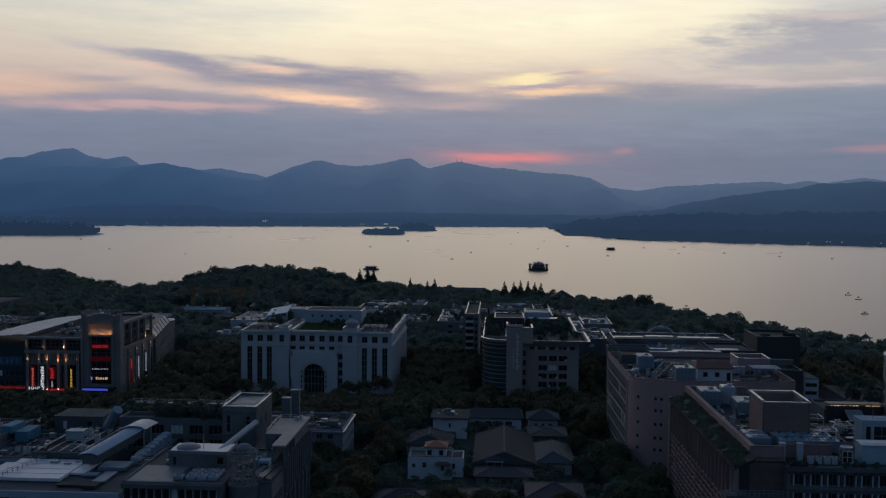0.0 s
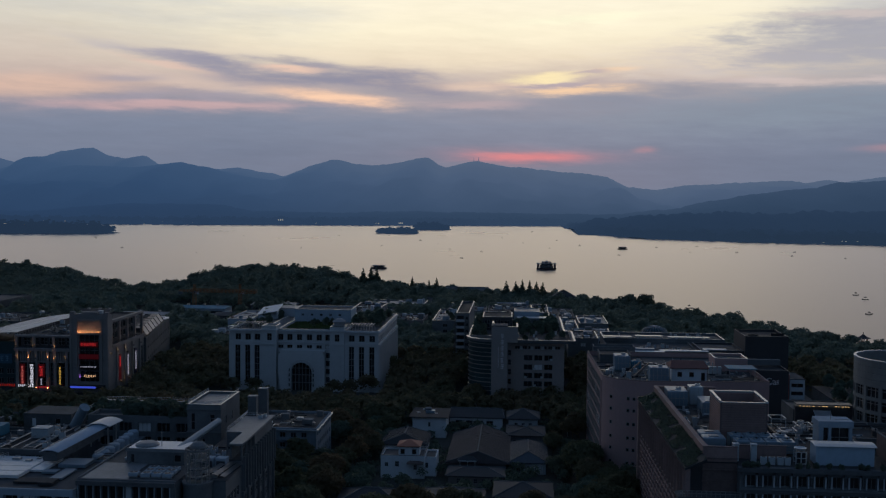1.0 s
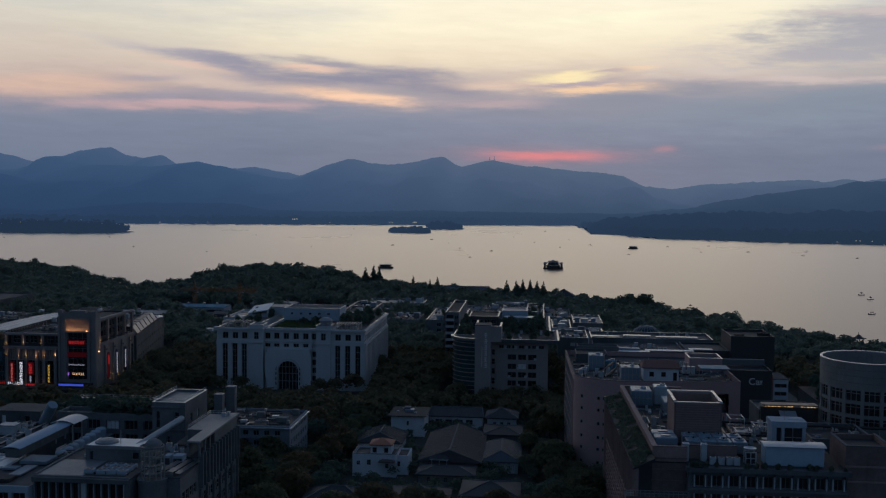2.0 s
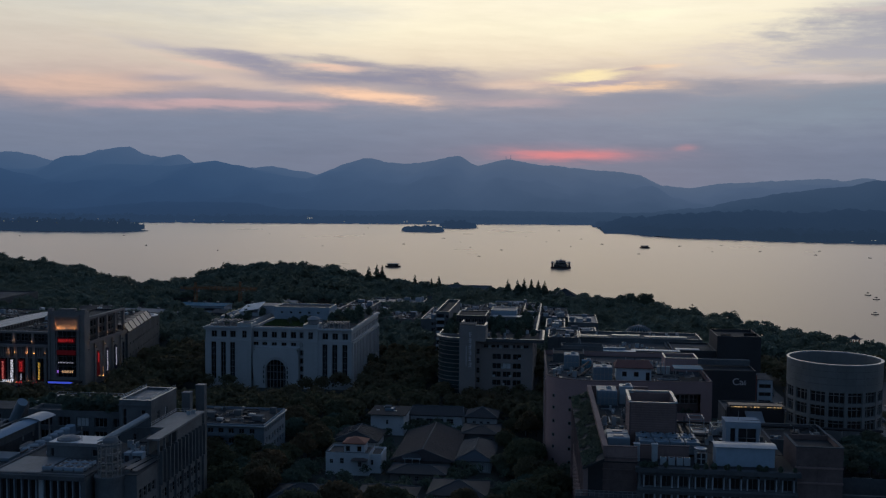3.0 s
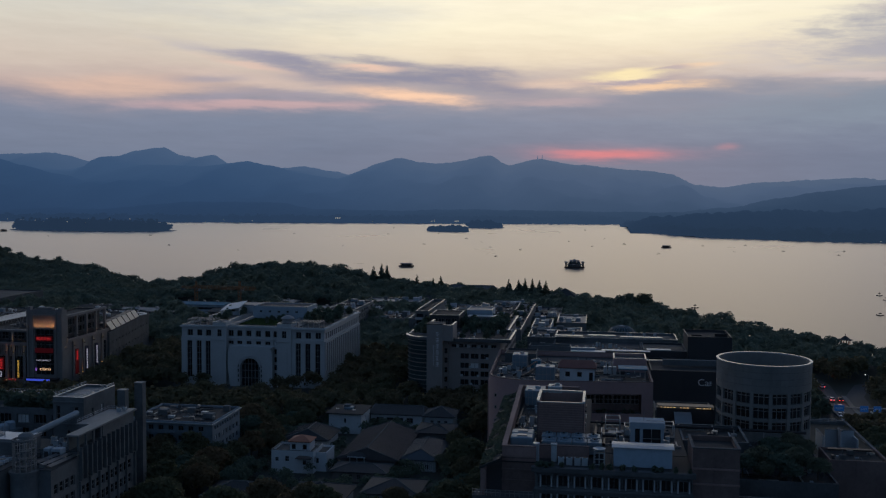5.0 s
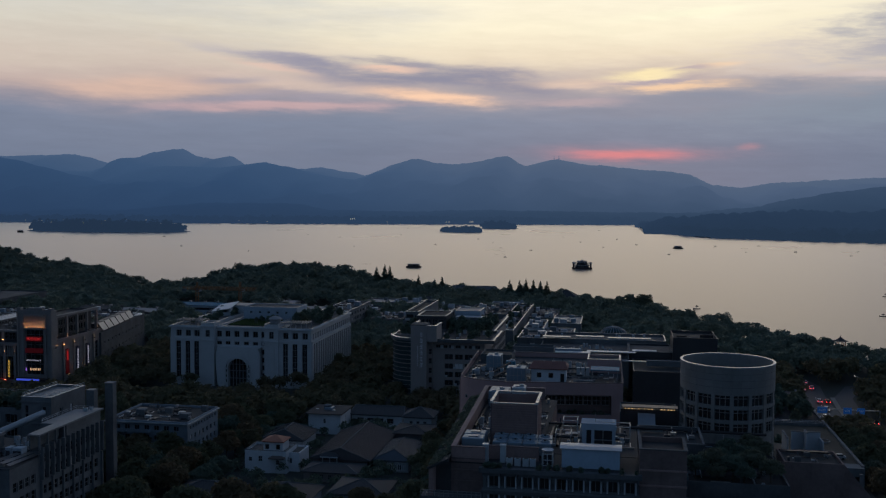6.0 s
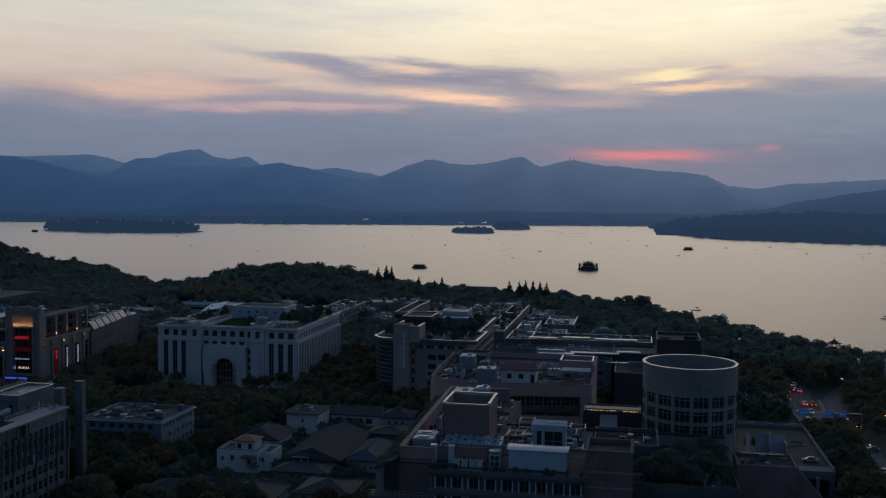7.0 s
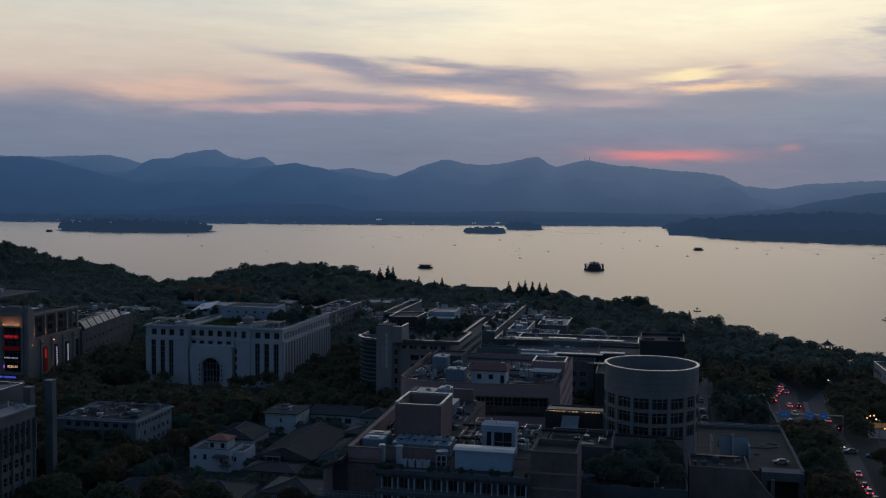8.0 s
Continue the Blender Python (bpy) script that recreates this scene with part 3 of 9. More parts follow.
def window_meshes(w, h, nx, nz, frame_mat, pane_mat, bar):
    key = (round(w, 2), round(h, 2), nx, nz, frame_mat.name, pane_mat.name, bar)
    if key not in WINDOW_CACHE:
        bm = bmesh.new()
        for i in range(nx + 1):
            x = (w - bar) * i / nx
            bm_box(bm, x, x + bar, 0.0, 0.10, 0, h)
        for k in range(nz + 1):
            z = (h - bar) * k / nz
            for i in range(nx):
                bm_box(bm, (w - bar) * i / nx + bar, (w - bar) * (i + 1) / nx, 0.01, 0.09, z, z + bar)
        WINDOW_CACHE[key] = (mesh_of("window_frame", bm, frame_mat), mesh_of("pane", box(0.02, w - 0.02, 0.05, 0.07, 0.02, h - 0.02), pane_mat))
    return WINDOW_CACHE[key]


def glaze(parent, o, u, holes, inset, nx=2, nz=2, frame_mat=None, pane_mat=None, bar=0.12, blinds=0.0):
    """A window with its pane in each hole of a wall."""
    ang = math.degrees(math.atan2(u[1], u[0]))
    n = (u[1], -u[0])
    for a0, a1, b0, b1 in holes:
        pm = BLIND if random.random() < blinds else (pane_mat or GLASS)
        fm, gm = window_meshes(a1 - a0, b1 - b0, nx, nz, frame_mat or FRAME_GREY, pm, bar)
        d = inset - 0.11
        m = pose(o[0] + u[0] * a0 - n[0] * d, o[1] + u[1] * a0 - n[1] * d, b0, 0, 0, ang)
        w = shared("window", fm, parent, m)
        shared("pane", gm, w, m)


def block(root, x0, x1, y0, y1, z0, z1, wall_mat, roof_mat=None, holes=None, inset=0.35, parapet=0.0, coping=None, nx=2, nz=2, frame_mat=None, pane_mat=None,
          bar=0.12, blinds=0.04, thick=0.35, name="wall", roof_drop=0.0, foot=True):
    """Four walls with windows, a roof slab and a parapet."""
    holes = holes or {}
    bm = bmesh.new()
    for side, (u, corner) in SIDES.items():
        o = corner(x0, x1, y0, y1)
        length = (x1 - x0) if side in "SN" else (y1 - y0)
        hs = [h for h in holes.get(side, ()) if h[0] >= 0 and h[1] <= length]
        bm_wall(bm, o, u, length, z0, z1, hs, inset)
    bmesh.ops.remove_doubles(bm, verts=bm.verts[:], dist=0.001)
    wall = part(name, bm, wall_mat, root)
    for side, hs in holes.items():
        u, corner = SIDES[side]
        length = (x1 - x0) if side in "SN" else (y1 - y0)
        glaze(root, corner(x0, x1, y0, y1), u, [h for h in hs if h[0] >= 0 and h[1] <= length], inset, nx, nz, frame_mat, pane_mat, bar, blinds)
    if parapet:
        part("roof", box(x0 + thick, x1 - thick, y0 + thick, y1 - thick, z1 - 0.3, z1 + 0.02), roof_mat or ROOF_GREY, root)
        z2 = z1 + parapet
        part("parapet", boxes((x0, x1, y0, y0 + thick, z1, z2), (x0, x1, y1 - thick, y1, z1, z2), (x0, x0 + thick, y0 + thick, y1 - thick, z1, z2), (x1 - thick, x1, y0 + thick, y1 - thick, z1, z2)), wall_mat, root)
        if coping:
            e = 0.06
            part("coping", boxes((x0 - e, x1 + e, y0 - e, y0 + thick + e, z2, z2 + 0.12), (x0 - e, x1 + e, y1 - thick - e, y1 + e, z2, z2 + 0.12),
                                 (x0 - e, x0 + thick + e, y0 + thick + e, y1 - thick - e, z2, z2 + 0.12), (x1 - thick - e, x1 + e, y0 + thick + e, y1 - thick - e, z2, z2 + 0.12)), coping, root)
    else:
        part("roof", box(x0 - 0.1, x1 + 0.1, y0 - 0.1, y1 + 0.1, z1, z1 + 0.22), roof_mat or ROOF_GREY, root)
    if foot:
        FOOTPRINTS.append((x0, x1, y0, y1))
    return wall


def rows_of(length, z_list, w, h, pitch, start=None):
    """Holes in even rows along a wall."""
    n = int((length - (pitch - w)) // pitch)
    s = (length - (n * pitch - (pitch - w))) / 2 if start is None else start
    return [(s + i * pitch, s + i * pitch + w, z, z + h) for z in z_list for i in range(n)]


def hip_roof(x0, x1, y0, y1, z0, z1, over=0.6, ridge_inset=None, axis="x"):
    """A hipped roof with eaves that have thickness."""
    x0, x1, y0, y1 = x0 - over, x1 + over, y0 - over, y1 + over
    bm = bmesh.new()
    c = [bm.verts.new(p) for p in ((x0, y0, z0), (x1, y0, z0), (x1, y1, z0), (x0, y1, z0))]
    b = [bm.verts.new(p) for p in ((x0, y0, z0 - 0.22), (x1, y0, z0 - 0.22), (x1, y1, z0 - 0.22), (x0, y1, z0 - 0.22))]
    if axis == "x":
        k = (y1 - y0) / 2 if ridge_inset is None else ridge_inset
        r = [bm.verts.new((x0 + k, (y0 + y1) / 2, z1)), bm.verts.new((x1 - k, (y0 + y1) / 2, z1))]
        fs = ((c[0], c[1], r[1], r[0]), (c[1], c[2], r[1]), (c[2], c[3], r[0], r[1]), (c[3], c[0], r[0]))
    else:
        k = (x1 - x0) / 2 if ridge_inset is None else ridge_inset
        r = [bm.verts.new(((x0 + x1) / 2, y0 + k, z1)), bm.verts.new(((x0 + x1) / 2, y1 - k, z1))]
        fs = ((c[0], c[1], r[0]), (c[1], c[2], r[1], r[0]), (c[2], c[3], r[1]), (c[3], c[0], r[0], r[1]))
    for f in fs:
        bm.faces.new(f)
    for i in range(4):
        j = (i + 1) % 4
        bm.faces.new((b[i], b[j], c[j], c[i]))
    bm.faces.new(b[::-1])
    return bm


def roof_ribs(root, x0, x1, y0, y1, z0, z1, over, axis, mat, ridge_inset=None, pitch=1.0):
    """Ridge and hip caps of a tiled roof."""
    x0, x1, y0, y1 = x0 - over, x1 + over, y0 - over, y1 + over
    if axis == "x":
        k = (y1 - y0) / 2 if ridge_inset is None else ridge_inset
        a, b = (x0 + k, (y0 + y1) / 2, z1 + 0.05), (x1 - k, (y0 + y1) / 2, z1 + 0.05)
        ends = ((a, (x0, y0, z0)), (a, (x0, y1, z0)), (b, (x1, y0, z0)), (b, (x1, y1, z0)))
    else:
        k = (x1 - x0) / 2 if ridge_inset is None else ridge_inset
        a, b = ((x0 + x1) / 2, y0 + k, z1 + 0.05), ((x0 + x1) / 2, y1 - k, z1 + 0.05)
        ends = ((a, (x0, y0, z0)), (a, (x1, y0, z0)), (b, (x0, y1, z0)), (b, (x1, y1, z0)))
    bm = bm_tube(bmesh.new(), a, b, 0.2, n=6)
    for p, q in ends:
        bm_tube(bm, p, (q[0], q[1], q[2] + 0.05), 0.15, n=6)
    part("ridge_cap", bm, mat, root)


def railing(root, pts, h=1.1, mat=None, pitch=1.6, name="railing"):
    """A rail with posts along a line of points."""
    bm = bmesh.new()
    for p, q in zip(pts, pts[1:]):
        p, q = Vector(p), Vector(q)
        for k in (0.55, 1.0):
            bm_tube(bm, p + Vector((0, 0, h * k)), q + Vector((0, 0, h * k)), 0.05, n=4)
        n = max(1, int((q - p).length / pitch))
        for i in range(n + 1):
            s = p.lerp(q, i / n)
            bm_tube(bm, s, s + Vector((0, 0, h)), 0.05, n=4)
    return part(name, bm, mat or METAL_WHITE, root)


def each(name, rows, mat, root, label=""):
    """Every box of rows as a part of its own."""
    for r in rows:
        part(name, box(*r), mat, root, label)


# ---- white hotel with the arched portal ----
def arched_portal(root):
    cx, spring, r, y0, y1 = -75.0, 7.7, 4.4, 411.6, 412.2
    x0, x1, z1 = -83.7, -65.2, 16.5
    bm = bmesh.new()
    n = 20
    inner = [(cx - r, 0.0)] + [(cx - r * math.cos(math.pi * i / n), spring + r * math.sin(math.pi * i / n)) for i in range(n + 1)] + [(cx + r, 0.0)]
    outer = [(x0, 0.0)]
    for i in range(n + 1):
        a = math.pi * i / n
        dx, dz = -math.cos(a), math.sin(a)
        t = min(((x1 - cx) / abs(dx)) if abs(dx) > 1e-6 else 1e9, ((z1 - spring) / dz) if dz > 1e-6 else 1e9)
        outer.append((cx + dx * t, spring + dz * t))
    outer.append((x1, 0.0))
    fi = [bm.verts.new((x, y0, z)) for x, z in inner]
    fo = [bm.verts.new((x, y0, z)) for x, z in outer]
    bi = [bm.verts.new((x, y1 + 2.15, z)) for x, z in inner]
    for i in range(len(inner) - 1):
        bm.faces.new((fo[i], fi[i], fi[i + 1], fo[i + 1]))
        bm.faces.new((fi[i], bi[i], bi[i + 1], fi[i + 1]))
    bm_box(bm, x0, x1, y0 + 0.003, 414.39, z1, z1 + 0.5)
    for xa, xb in ((x0, x0 + 0.02), (x1 - 0.02, x1)):
        bm_box(bm, xa, xb, y0 + 0.003, 414.39, 0, z1)
    part("portal", bm, STONE_WHITE, root, "pale stone portal with a round arch")
    ring = bmesh.new()
    for ra, rb, yf in ((4.42, 4.75, 411.4), (5.35, 5.8, 411.3)):
        pr = [(ra, yf), (rb, yf), (rb, y0 + 0.02), (ra, y0 + 0.02)]
        vs = [[ring.verts.new((cx - q * math.cos(math.pi * i / 24), yy, spring + q * math.sin(math.pi * i / 24))) for q, yy in pr] for i in range(25)]
        for i in range(24):
            for k in range(4):
                ring.faces.new((vs[i][k], vs[i + 1][k], vs[i + 1][(k + 1) % 4], vs[i][(k + 1) % 4]))
    for s in (-1, 1):
        for ra, rb in ((4.42, 4.75), (5.35, 5.8)):
            xa, xb = sorted((cx + s * ra, cx + s * rb))
            bm_box(ring, xa, xb, 411.35, y0 - 0.003, 0, spring)
    part("arch_moulding", ring, STONE_WHITE, root)
    gl = bmesh.new()
    for i in range(7):
        x = cx - r + 2 * r * i / 6
        bm_box(gl, x - 0.12, x + 0.12, y1 + 1.75, y1 + 2.0, 0, spring + math.sqrt(max(0.0, r * r - (x - cx) ** 2)) + 0.05)
    for z in (3.2, 6.4, 9.2):
        bm_box(gl, cx - r, cx + r, y1 + 1.78, y1 + 1.98, z, z + 0.25)
    part("portal_mullions", gl, STONE_GREY, root)
    part("portal_glass", box(cx - r - 0.3, cx + r + 0.3, y1 + 2.02, y1 + 2.1, 0, spring + r + 0.3), GLASS, root)
    for k in range(4):
        for s in (-1, 1):
            x = cx + s * 5.05
            z = 2.0 + 2.1 * k
            part("window", box(x - 0.22, x + 0.22, 411.54, 411.6, z, z + 1.3), GLASS, root)


def hotel():
    root = thing("hotel", -75, 440, 0, "white stone hotel with an arched portal and roof garden", "building")
    y0, y1, top = 413.0, 475.0, 24.6
    def cols(xs, x_left, w, z0, z1):
        return [(x - x_left - w / 2, x - x_left + w / 2, z0, z1) for x in xs]
    left, right = [-102.1, -97.9, -93.9], [-54.1, -49.9, -45.6]
    wing = dict(wall_mat=STONE_WHITE, roof_mat=ROOF_GREY, parapet=0.9, coping=COPING, inset=0.7, nx=2, nz=1, bar=0.14)
    block(root, -105.8, -91.5, y0, y1, 0, top, holes={"S": cols(left, -105.8, 2.4, 20.9, 23.6)}, **{**wing, "nx": 2})
    ds = [2.2 + 3.35 * i for i in range(18)]
    block(root, -57.0, -42.9, y0, y1, 0, top, holes={"S": cols(right, -57.0, 2.4, 20.9, 23.6), "E": [(a, a + 1.9, 20.6, 23.2) for a in ds]}, **wing)
    # the tall windows stand in shallow stone frames in front of the wing walls
    for xs, xa, xb in ((left, -105.8, -91.5), (right, -57.0, -42.9)):
        edges = [xa] + [v for x in xs for v in (x - 1.1, x + 1.1)] + [xb]
        each("pilaster", [(a, b, y0 - 0.55, y0 - 0.003, 0, 19.0) for a, b in zip(edges[::2], edges[1::2])], STONE_WHITE, root)
        part("frieze", box(xa, xb, y0 - 0.6, y0 - 0.003, 19.0, 20.4), STONE_WHITE, root)
        for x in xs:
            fm, gm = window_meshes(2.2, 15.6, 2, 6, FRAME_GREY, GLASS, 0.16)
            w = shared("tall_window", fm, root, pose(x - 1.1, y0 - 0.14, 3.3))
            shared("pane", gm, w, pose(x - 1.1, y0 - 0.14, 3.3))
    for a in [0.0] + [d + 1.9 for d in ds]:
        b = min([d for d in ds if d > a] + [62.0])
        part("pilaster", box(-42.897, -42.35, y0 + a, y0 + b, 0, 19.0), STONE_WHITE, root)
    part("frieze", box(-42.897, -42.3, y0, y1, 19.0, 20.0), STONE_WHITE, root)
    for d in ds:
        fm, gm = window_meshes(1.9, 15.6, 1, 6, FRAME_GREY, GLASS, 0.16)
        m = pose(-42.75, y0 + d, 3.3, 0, 0, 90)
        w = shared("tall_window", fm, root, m)
        shared("pane", gm, w, m)
    # middle part and its two towers
    mid = [-80.5, -76.4, -72.2, -68.1]
    small = [-84.35, -64.35]
    hs = cols(mid + small, -85.6, 2.3, 20.9, 23.5) + cols(mid + small, -85.6, 2.3, 17.5, 19.0) + [h for z in (13.6, 10.2, 6.8, 3.4) for h in cols(small, -85.6, 1.9, z, z + 2.3)]
    block(root, -85.6, -63.1, y0 + 1.4, y1 - 12, 0, top, holes={"S": hs}, **wing)
    for xa, xb in ((-91.5, -85.6), (-63.1, -57.0)):
        block(root, xa, xb, y0 - 1.2, y0 + 6.5, 0, 26.4, STONE_WHITE, holes={"S": [((xb - xa) / 2 - 1.0, (xb - xa) / 2 + 1.0, 21.0, 24.0)]}, parapet=0.7, coping=COPING, inset=0.6, nx=2, nz=2, roof_mat=ROOF_GREY)
        each("cornice", ((xa - 0.35, xb + 0.35, y0 - 1.6, y0 - 1.203, 25.2, 25.7), (xa - 0.25, xb + 0.25, y0 - 1.5, y0 - 1.203, 19.4, 19.9)), STONE_WHITE, root)
        part("wall_panel", box(xa + 1.6, xb - 1.6, y0 - 1.35, y0 - 1.203, 4.0, 17.4), STONE_WHITE, root)
    each("cornice", ((-106.4, -91.5, y0 - 0.8, y0 - 0.07, 24.7, 25.3), (-57.0, -42.3, y0 - 0.8, y0 - 0.07, 24.7, 25.3), (-42.83, -42.2, y0 - 0.07, y1, 24.7, 25.3),
                          (-85.6, -63.1, y0 + 0.8, y0 + 1.33, 24.6, 25.2), (-85.6, -63.1, y0 + 1.0, y0 + 1.397, 19.8, 20.3)), STONE_WHITE, root)
    arched_portal(root)
    # roof storey, lantern, skylight and pergolas
    block(root, -85.5, -60, 446, 461, 24.62, 29.9, PLASTER_BLUE, ROOF_GREY, {"S": [(3 + 4.2 * i, 4.2 + 4.2 * i, 27.4, 28.4) for i in range(5)]}, parapet=0.4, coping=COPING, foot=False, nx=2, nz=1)
    block(root, -99, -88, 462, 473, 24.62, 28.6, PLASTER, ROOF_PALE, foot=False)
    bm = bmesh.new()
    v = [bm.verts.new(p) for p in ((-105, 455, 26.6), (-95.5, 455, 28.2), (-95.5, 466, 30.4), (-105, 466, 28.6), (-105, 455, 26.3), (-95.5, 455, 27.9), (-95.5, 466, 30.1), (-105, 466, 28.3))]
    for f in ((0, 1, 2, 3), (7, 6, 5, 4), (0, 4, 5, 1), (1, 5, 6, 2), (2, 6, 7, 3), (3, 7, 4, 0)):
        bm.faces.new([v[i] for i in f])
    part("skylight_roof", bm, ROOF_WHITE, root, "sloping white skylight roof")
    each("skylight_wall", ((-96.2, -95.8, 455.2, 465.8, 24.6, 27.8), (-104.6, -96.2, 455.2, 455.5, 24.6, 26.3), (-104.6, -96.2, 465.5, 465.8, 24.6, 28.2)), PLASTER, root)
    bm = lathe(bmesh.new(), -60, 417, [(2.4, 27.1), (2.4, 28.6), (2.9, 28.7), (2.9, 29.0), (1.6, 29.9), (0.05, 30.3)], 16)
    part("lantern", bm, STONE_GREY, root, "round stone lantern on the roof")
    for xa, xb in ((-104.5, -93), (-55.5, -46)):
        for i in range(9):
            x = xa + (xb - xa) * i / 8
            part("pergola_beam", box(x - 0.1, x + 0.1, 416, 424, 27.3, 27.55), METAL_GREY, root)
            if i % 2 == 0:
                each("pergola_post", [(x - 0.12, x + 0.12, y - 0.12, y + 0.12, 24.6, 27.05) for y in (416.3, 423.7)], METAL_GREY, root)
        each("pergola_rail", ((xa, xb, 416.2, 416.4, 27.05, 27.3), (xa, xb, 423.6, 423.8, 27.05, 27.3)), METAL_GREY, root)


hotel()


# ---- shopping building with lit signs
def bars(x0, x1, z0, z1, y, n, upright, fill=0.72, seed=1, depth=0.15):
    """Illegible lettering as plain strokes, in a row or a column of signs."""
    rnd = random.Random(seed)
    bm = bmesh.new()
    for i in range(n):
        if upright:
            h = (z1 - z0) / n
            xa, xb, za, zb = x0, x1, z0 + h * i, z0 + h * (i + fill)
        else:
            w = (x1 - x0) / n
            xa, xb, za, zb = x0 + w * i, x0 + w * (i + fill * rnd.uniform(0.85, 1.1)), z0, z1
        w, h = xb - xa, zb - za
        for k in range(3):
            z = za + h * (0.42 * k + rnd.uniform(-0.04, 0.04))
            a, b = xa + w * rnd.uniform(0.0, 0.25), xb - w * rnd.uniform(0.0, 0.25)
            bm_box(bm, a, b, y - depth, y, max(za, z), min(zb, z + h * 0.17))
        x = xa + w * rnd.uniform(0.2, 0.65)
        bm_box(bm, x, x + w * 0.16, y - depth * 0.9, y, za, zb)
    return bm


def wall_lamps(root, spots):
    """Uplights behind small shields, each washing the wall above it: (x, y, z, turn)."""
    glow = mesh_of("wall_lamp", box(-0.22, 0.22, -0.26, -0.12, 0.0, 0.06), lit("warm_wall_lamp", (1.0, 0.40, 0.13), 260.0))
    bm = boxes((-0.3, 0.3, -0.42, -0.36, -0.12, 0.34), (-0.3, 0.3, -0.36, 0.0, -0.12, -0.04), (-0.3, -0.26, -0.36, 0.0, -0.04, 0.2), (0.26, 0.3, -0.36, 0.0, -0.04, 0.2))
    shield = mesh_of("shield", bm, METAL_DARK)
    for x, y, z, a in spots:
        m = pose(x, y, z, 0, 0, a)
        w = shared("wall_lamp", glow, root, m)
        shared("shield", shield, w, m)


def shopping_building():
    root = thing("shopping_building", -172, 425, 0, "brown stone shopping building with glowing signs and warm uplights", "building")
    y0 = 400.0
    up = []
    # west wing: piers, dark bays with signs, a frieze of slits and an open upper storey
    xa, xb = -192.4, -168.2
    bays = ((-190.6, -187.5), (-185.8, -184.2), (-182.6, -179.4), (-177.8, -176.2), (-174.5, -171.4), (-169.6, -168.5))
    block(root, xa, xb, y0 + 1.0, 440, 0, 17.6, STONE_BROWN, ROOF_DARK, {"S": [(a - xa, b - xa, 1.6, 11.6) for a, b in bays]}, inset=0.5, nx=2, nz=5, pane_mat=GLASS)
    piers = (-191.5, -186.6, -183.4, -178.6, -175.4, -170.5)
    each("pier", [(x - 0.65, x + 0.65, y0, y0 + 0.997, 0, 16.4) for x in piers], STONE_BROWN, root)
    each("frieze_rib", [(a + (b - a) * f - 0.16, a + (b - a) * f + 0.16, y0 + 0.6, y0 + 0.997, 12.2, 16.2) for a, b in bays for f in (0.15, 0.5, 0.85)], STONE_BROWN, root)
    part("cornice", box(xa - 0.3, xb, y0 - 0.3, y0 + 0.997, 16.4, 17.6), STONE_BROWN, root)
    each("cornice_line", ((xa - 0.4, xb, y0 - 0.45, y0 - 0.303, 17.2, 17.5), (xa - 0.1, xb, y0 + 0.3, y0 + 0.99, 11.7, 12.1)), STONE_BROWN, root)
    block(root, xa + 0.5, xb, y0 + 4.5, 438, 17.83, 22.0, STONE_DARK, ROOF_DARK, {"S": [(1.0 + 3.7 * i, 4.0 + 3.7 * i, 18.4, 21.4) for i in range(6)]}, parapet=0.4, foot=False, inset=0.3, nx=2, nz=2)
    posts = (-192.0, -184.6, -176.2, -168.9)
    each("storey_post", [(x - 0.5, x + 0.5, y0 + 0.4, y0 + 1.4, 17.83, 22.2) for x in posts], STONE_BROWN, root)
    part("storey_beam", box(xa - 0.2, xb, y0 + 0.2, y0 + 1.6, 22.2, 23.0), STONE_BROWN, root)
    each("storey_joist", [(xa + 2 + 4.8 * i, xa + 2.4 + 4.8 * i, y0 + 1.6, y0 + 4.49, 22.3, 22.8) for i in range(5)], STONE_BROWN, root)
    each("roof_rail_post", [(xa + 0.1, xa + 0.22, y0 + 2 + 2.4 * i, y0 + 2.12 + 2.4 * i, 22.4, 24.0) for i in range(15)], METAL_GREY, root)
    part("roof_rail", boxes((xa + 0.1, xa + 0.2, y0 + 2, 437, 23.9, 24.0), (xa + 0.1, xa + 0.2, y0 + 2, 437, 23.2, 23.28)), METAL_GREY, root)
    up += [(x, y0, 13.4, 0) for x in piers] + [(x, y0, 1.0, 0) for x in piers[1:5]] + [(x, y0 + 0.4, 18.4, 0) for x in posts[:3]]
    # tower with a glazed slot under a lit cove
    ta, tb = -168.2, -152.0
    block(root, ta, tb, y0 - 1.5, y0 + 2.4, 0, 31.2, STONE_BROWN, ROOF_DARK, {"S": [(3.9, 12.2, 4.4, 23.8)]}, parapet=0.8, inset=0.9, nx=4, nz=9, pane_mat=GLASS)
    each("tower_cap", ((ta, ta + 1.8, y0 - 1.5, y0 + 0.6, 32.0, 33.2), (tb - 1.8, tb, y0 - 1.5, y0 + 0.6, 32.0, 33.0), (ta + 4.5, tb - 5.0, y0 - 0.4, y0 + 1.8, 32.0, 33.0)), STONE_BROWN, root)
    each("pilaster", [(x, x + 0.8, y0 - 1.9, y0 - 1.503, 0, 31.0) for x in (ta + 0.1, ta + 2.5, tb - 3.3, tb - 0.9)], STONE_BROWN, root)
    each("string_course", [(ta + 0.9, ta + 2.5, y0 - 1.75, y0 - 1.503, z, z + 0.25) for z in (6, 10, 14, 18, 22, 26)] + [(tb - 2.5, tb - 0.9, y0 - 1.75, y0 - 1.503, z, z + 0.25) for z in (6, 10, 14, 18, 22, 26)], STONE_BROWN, root)
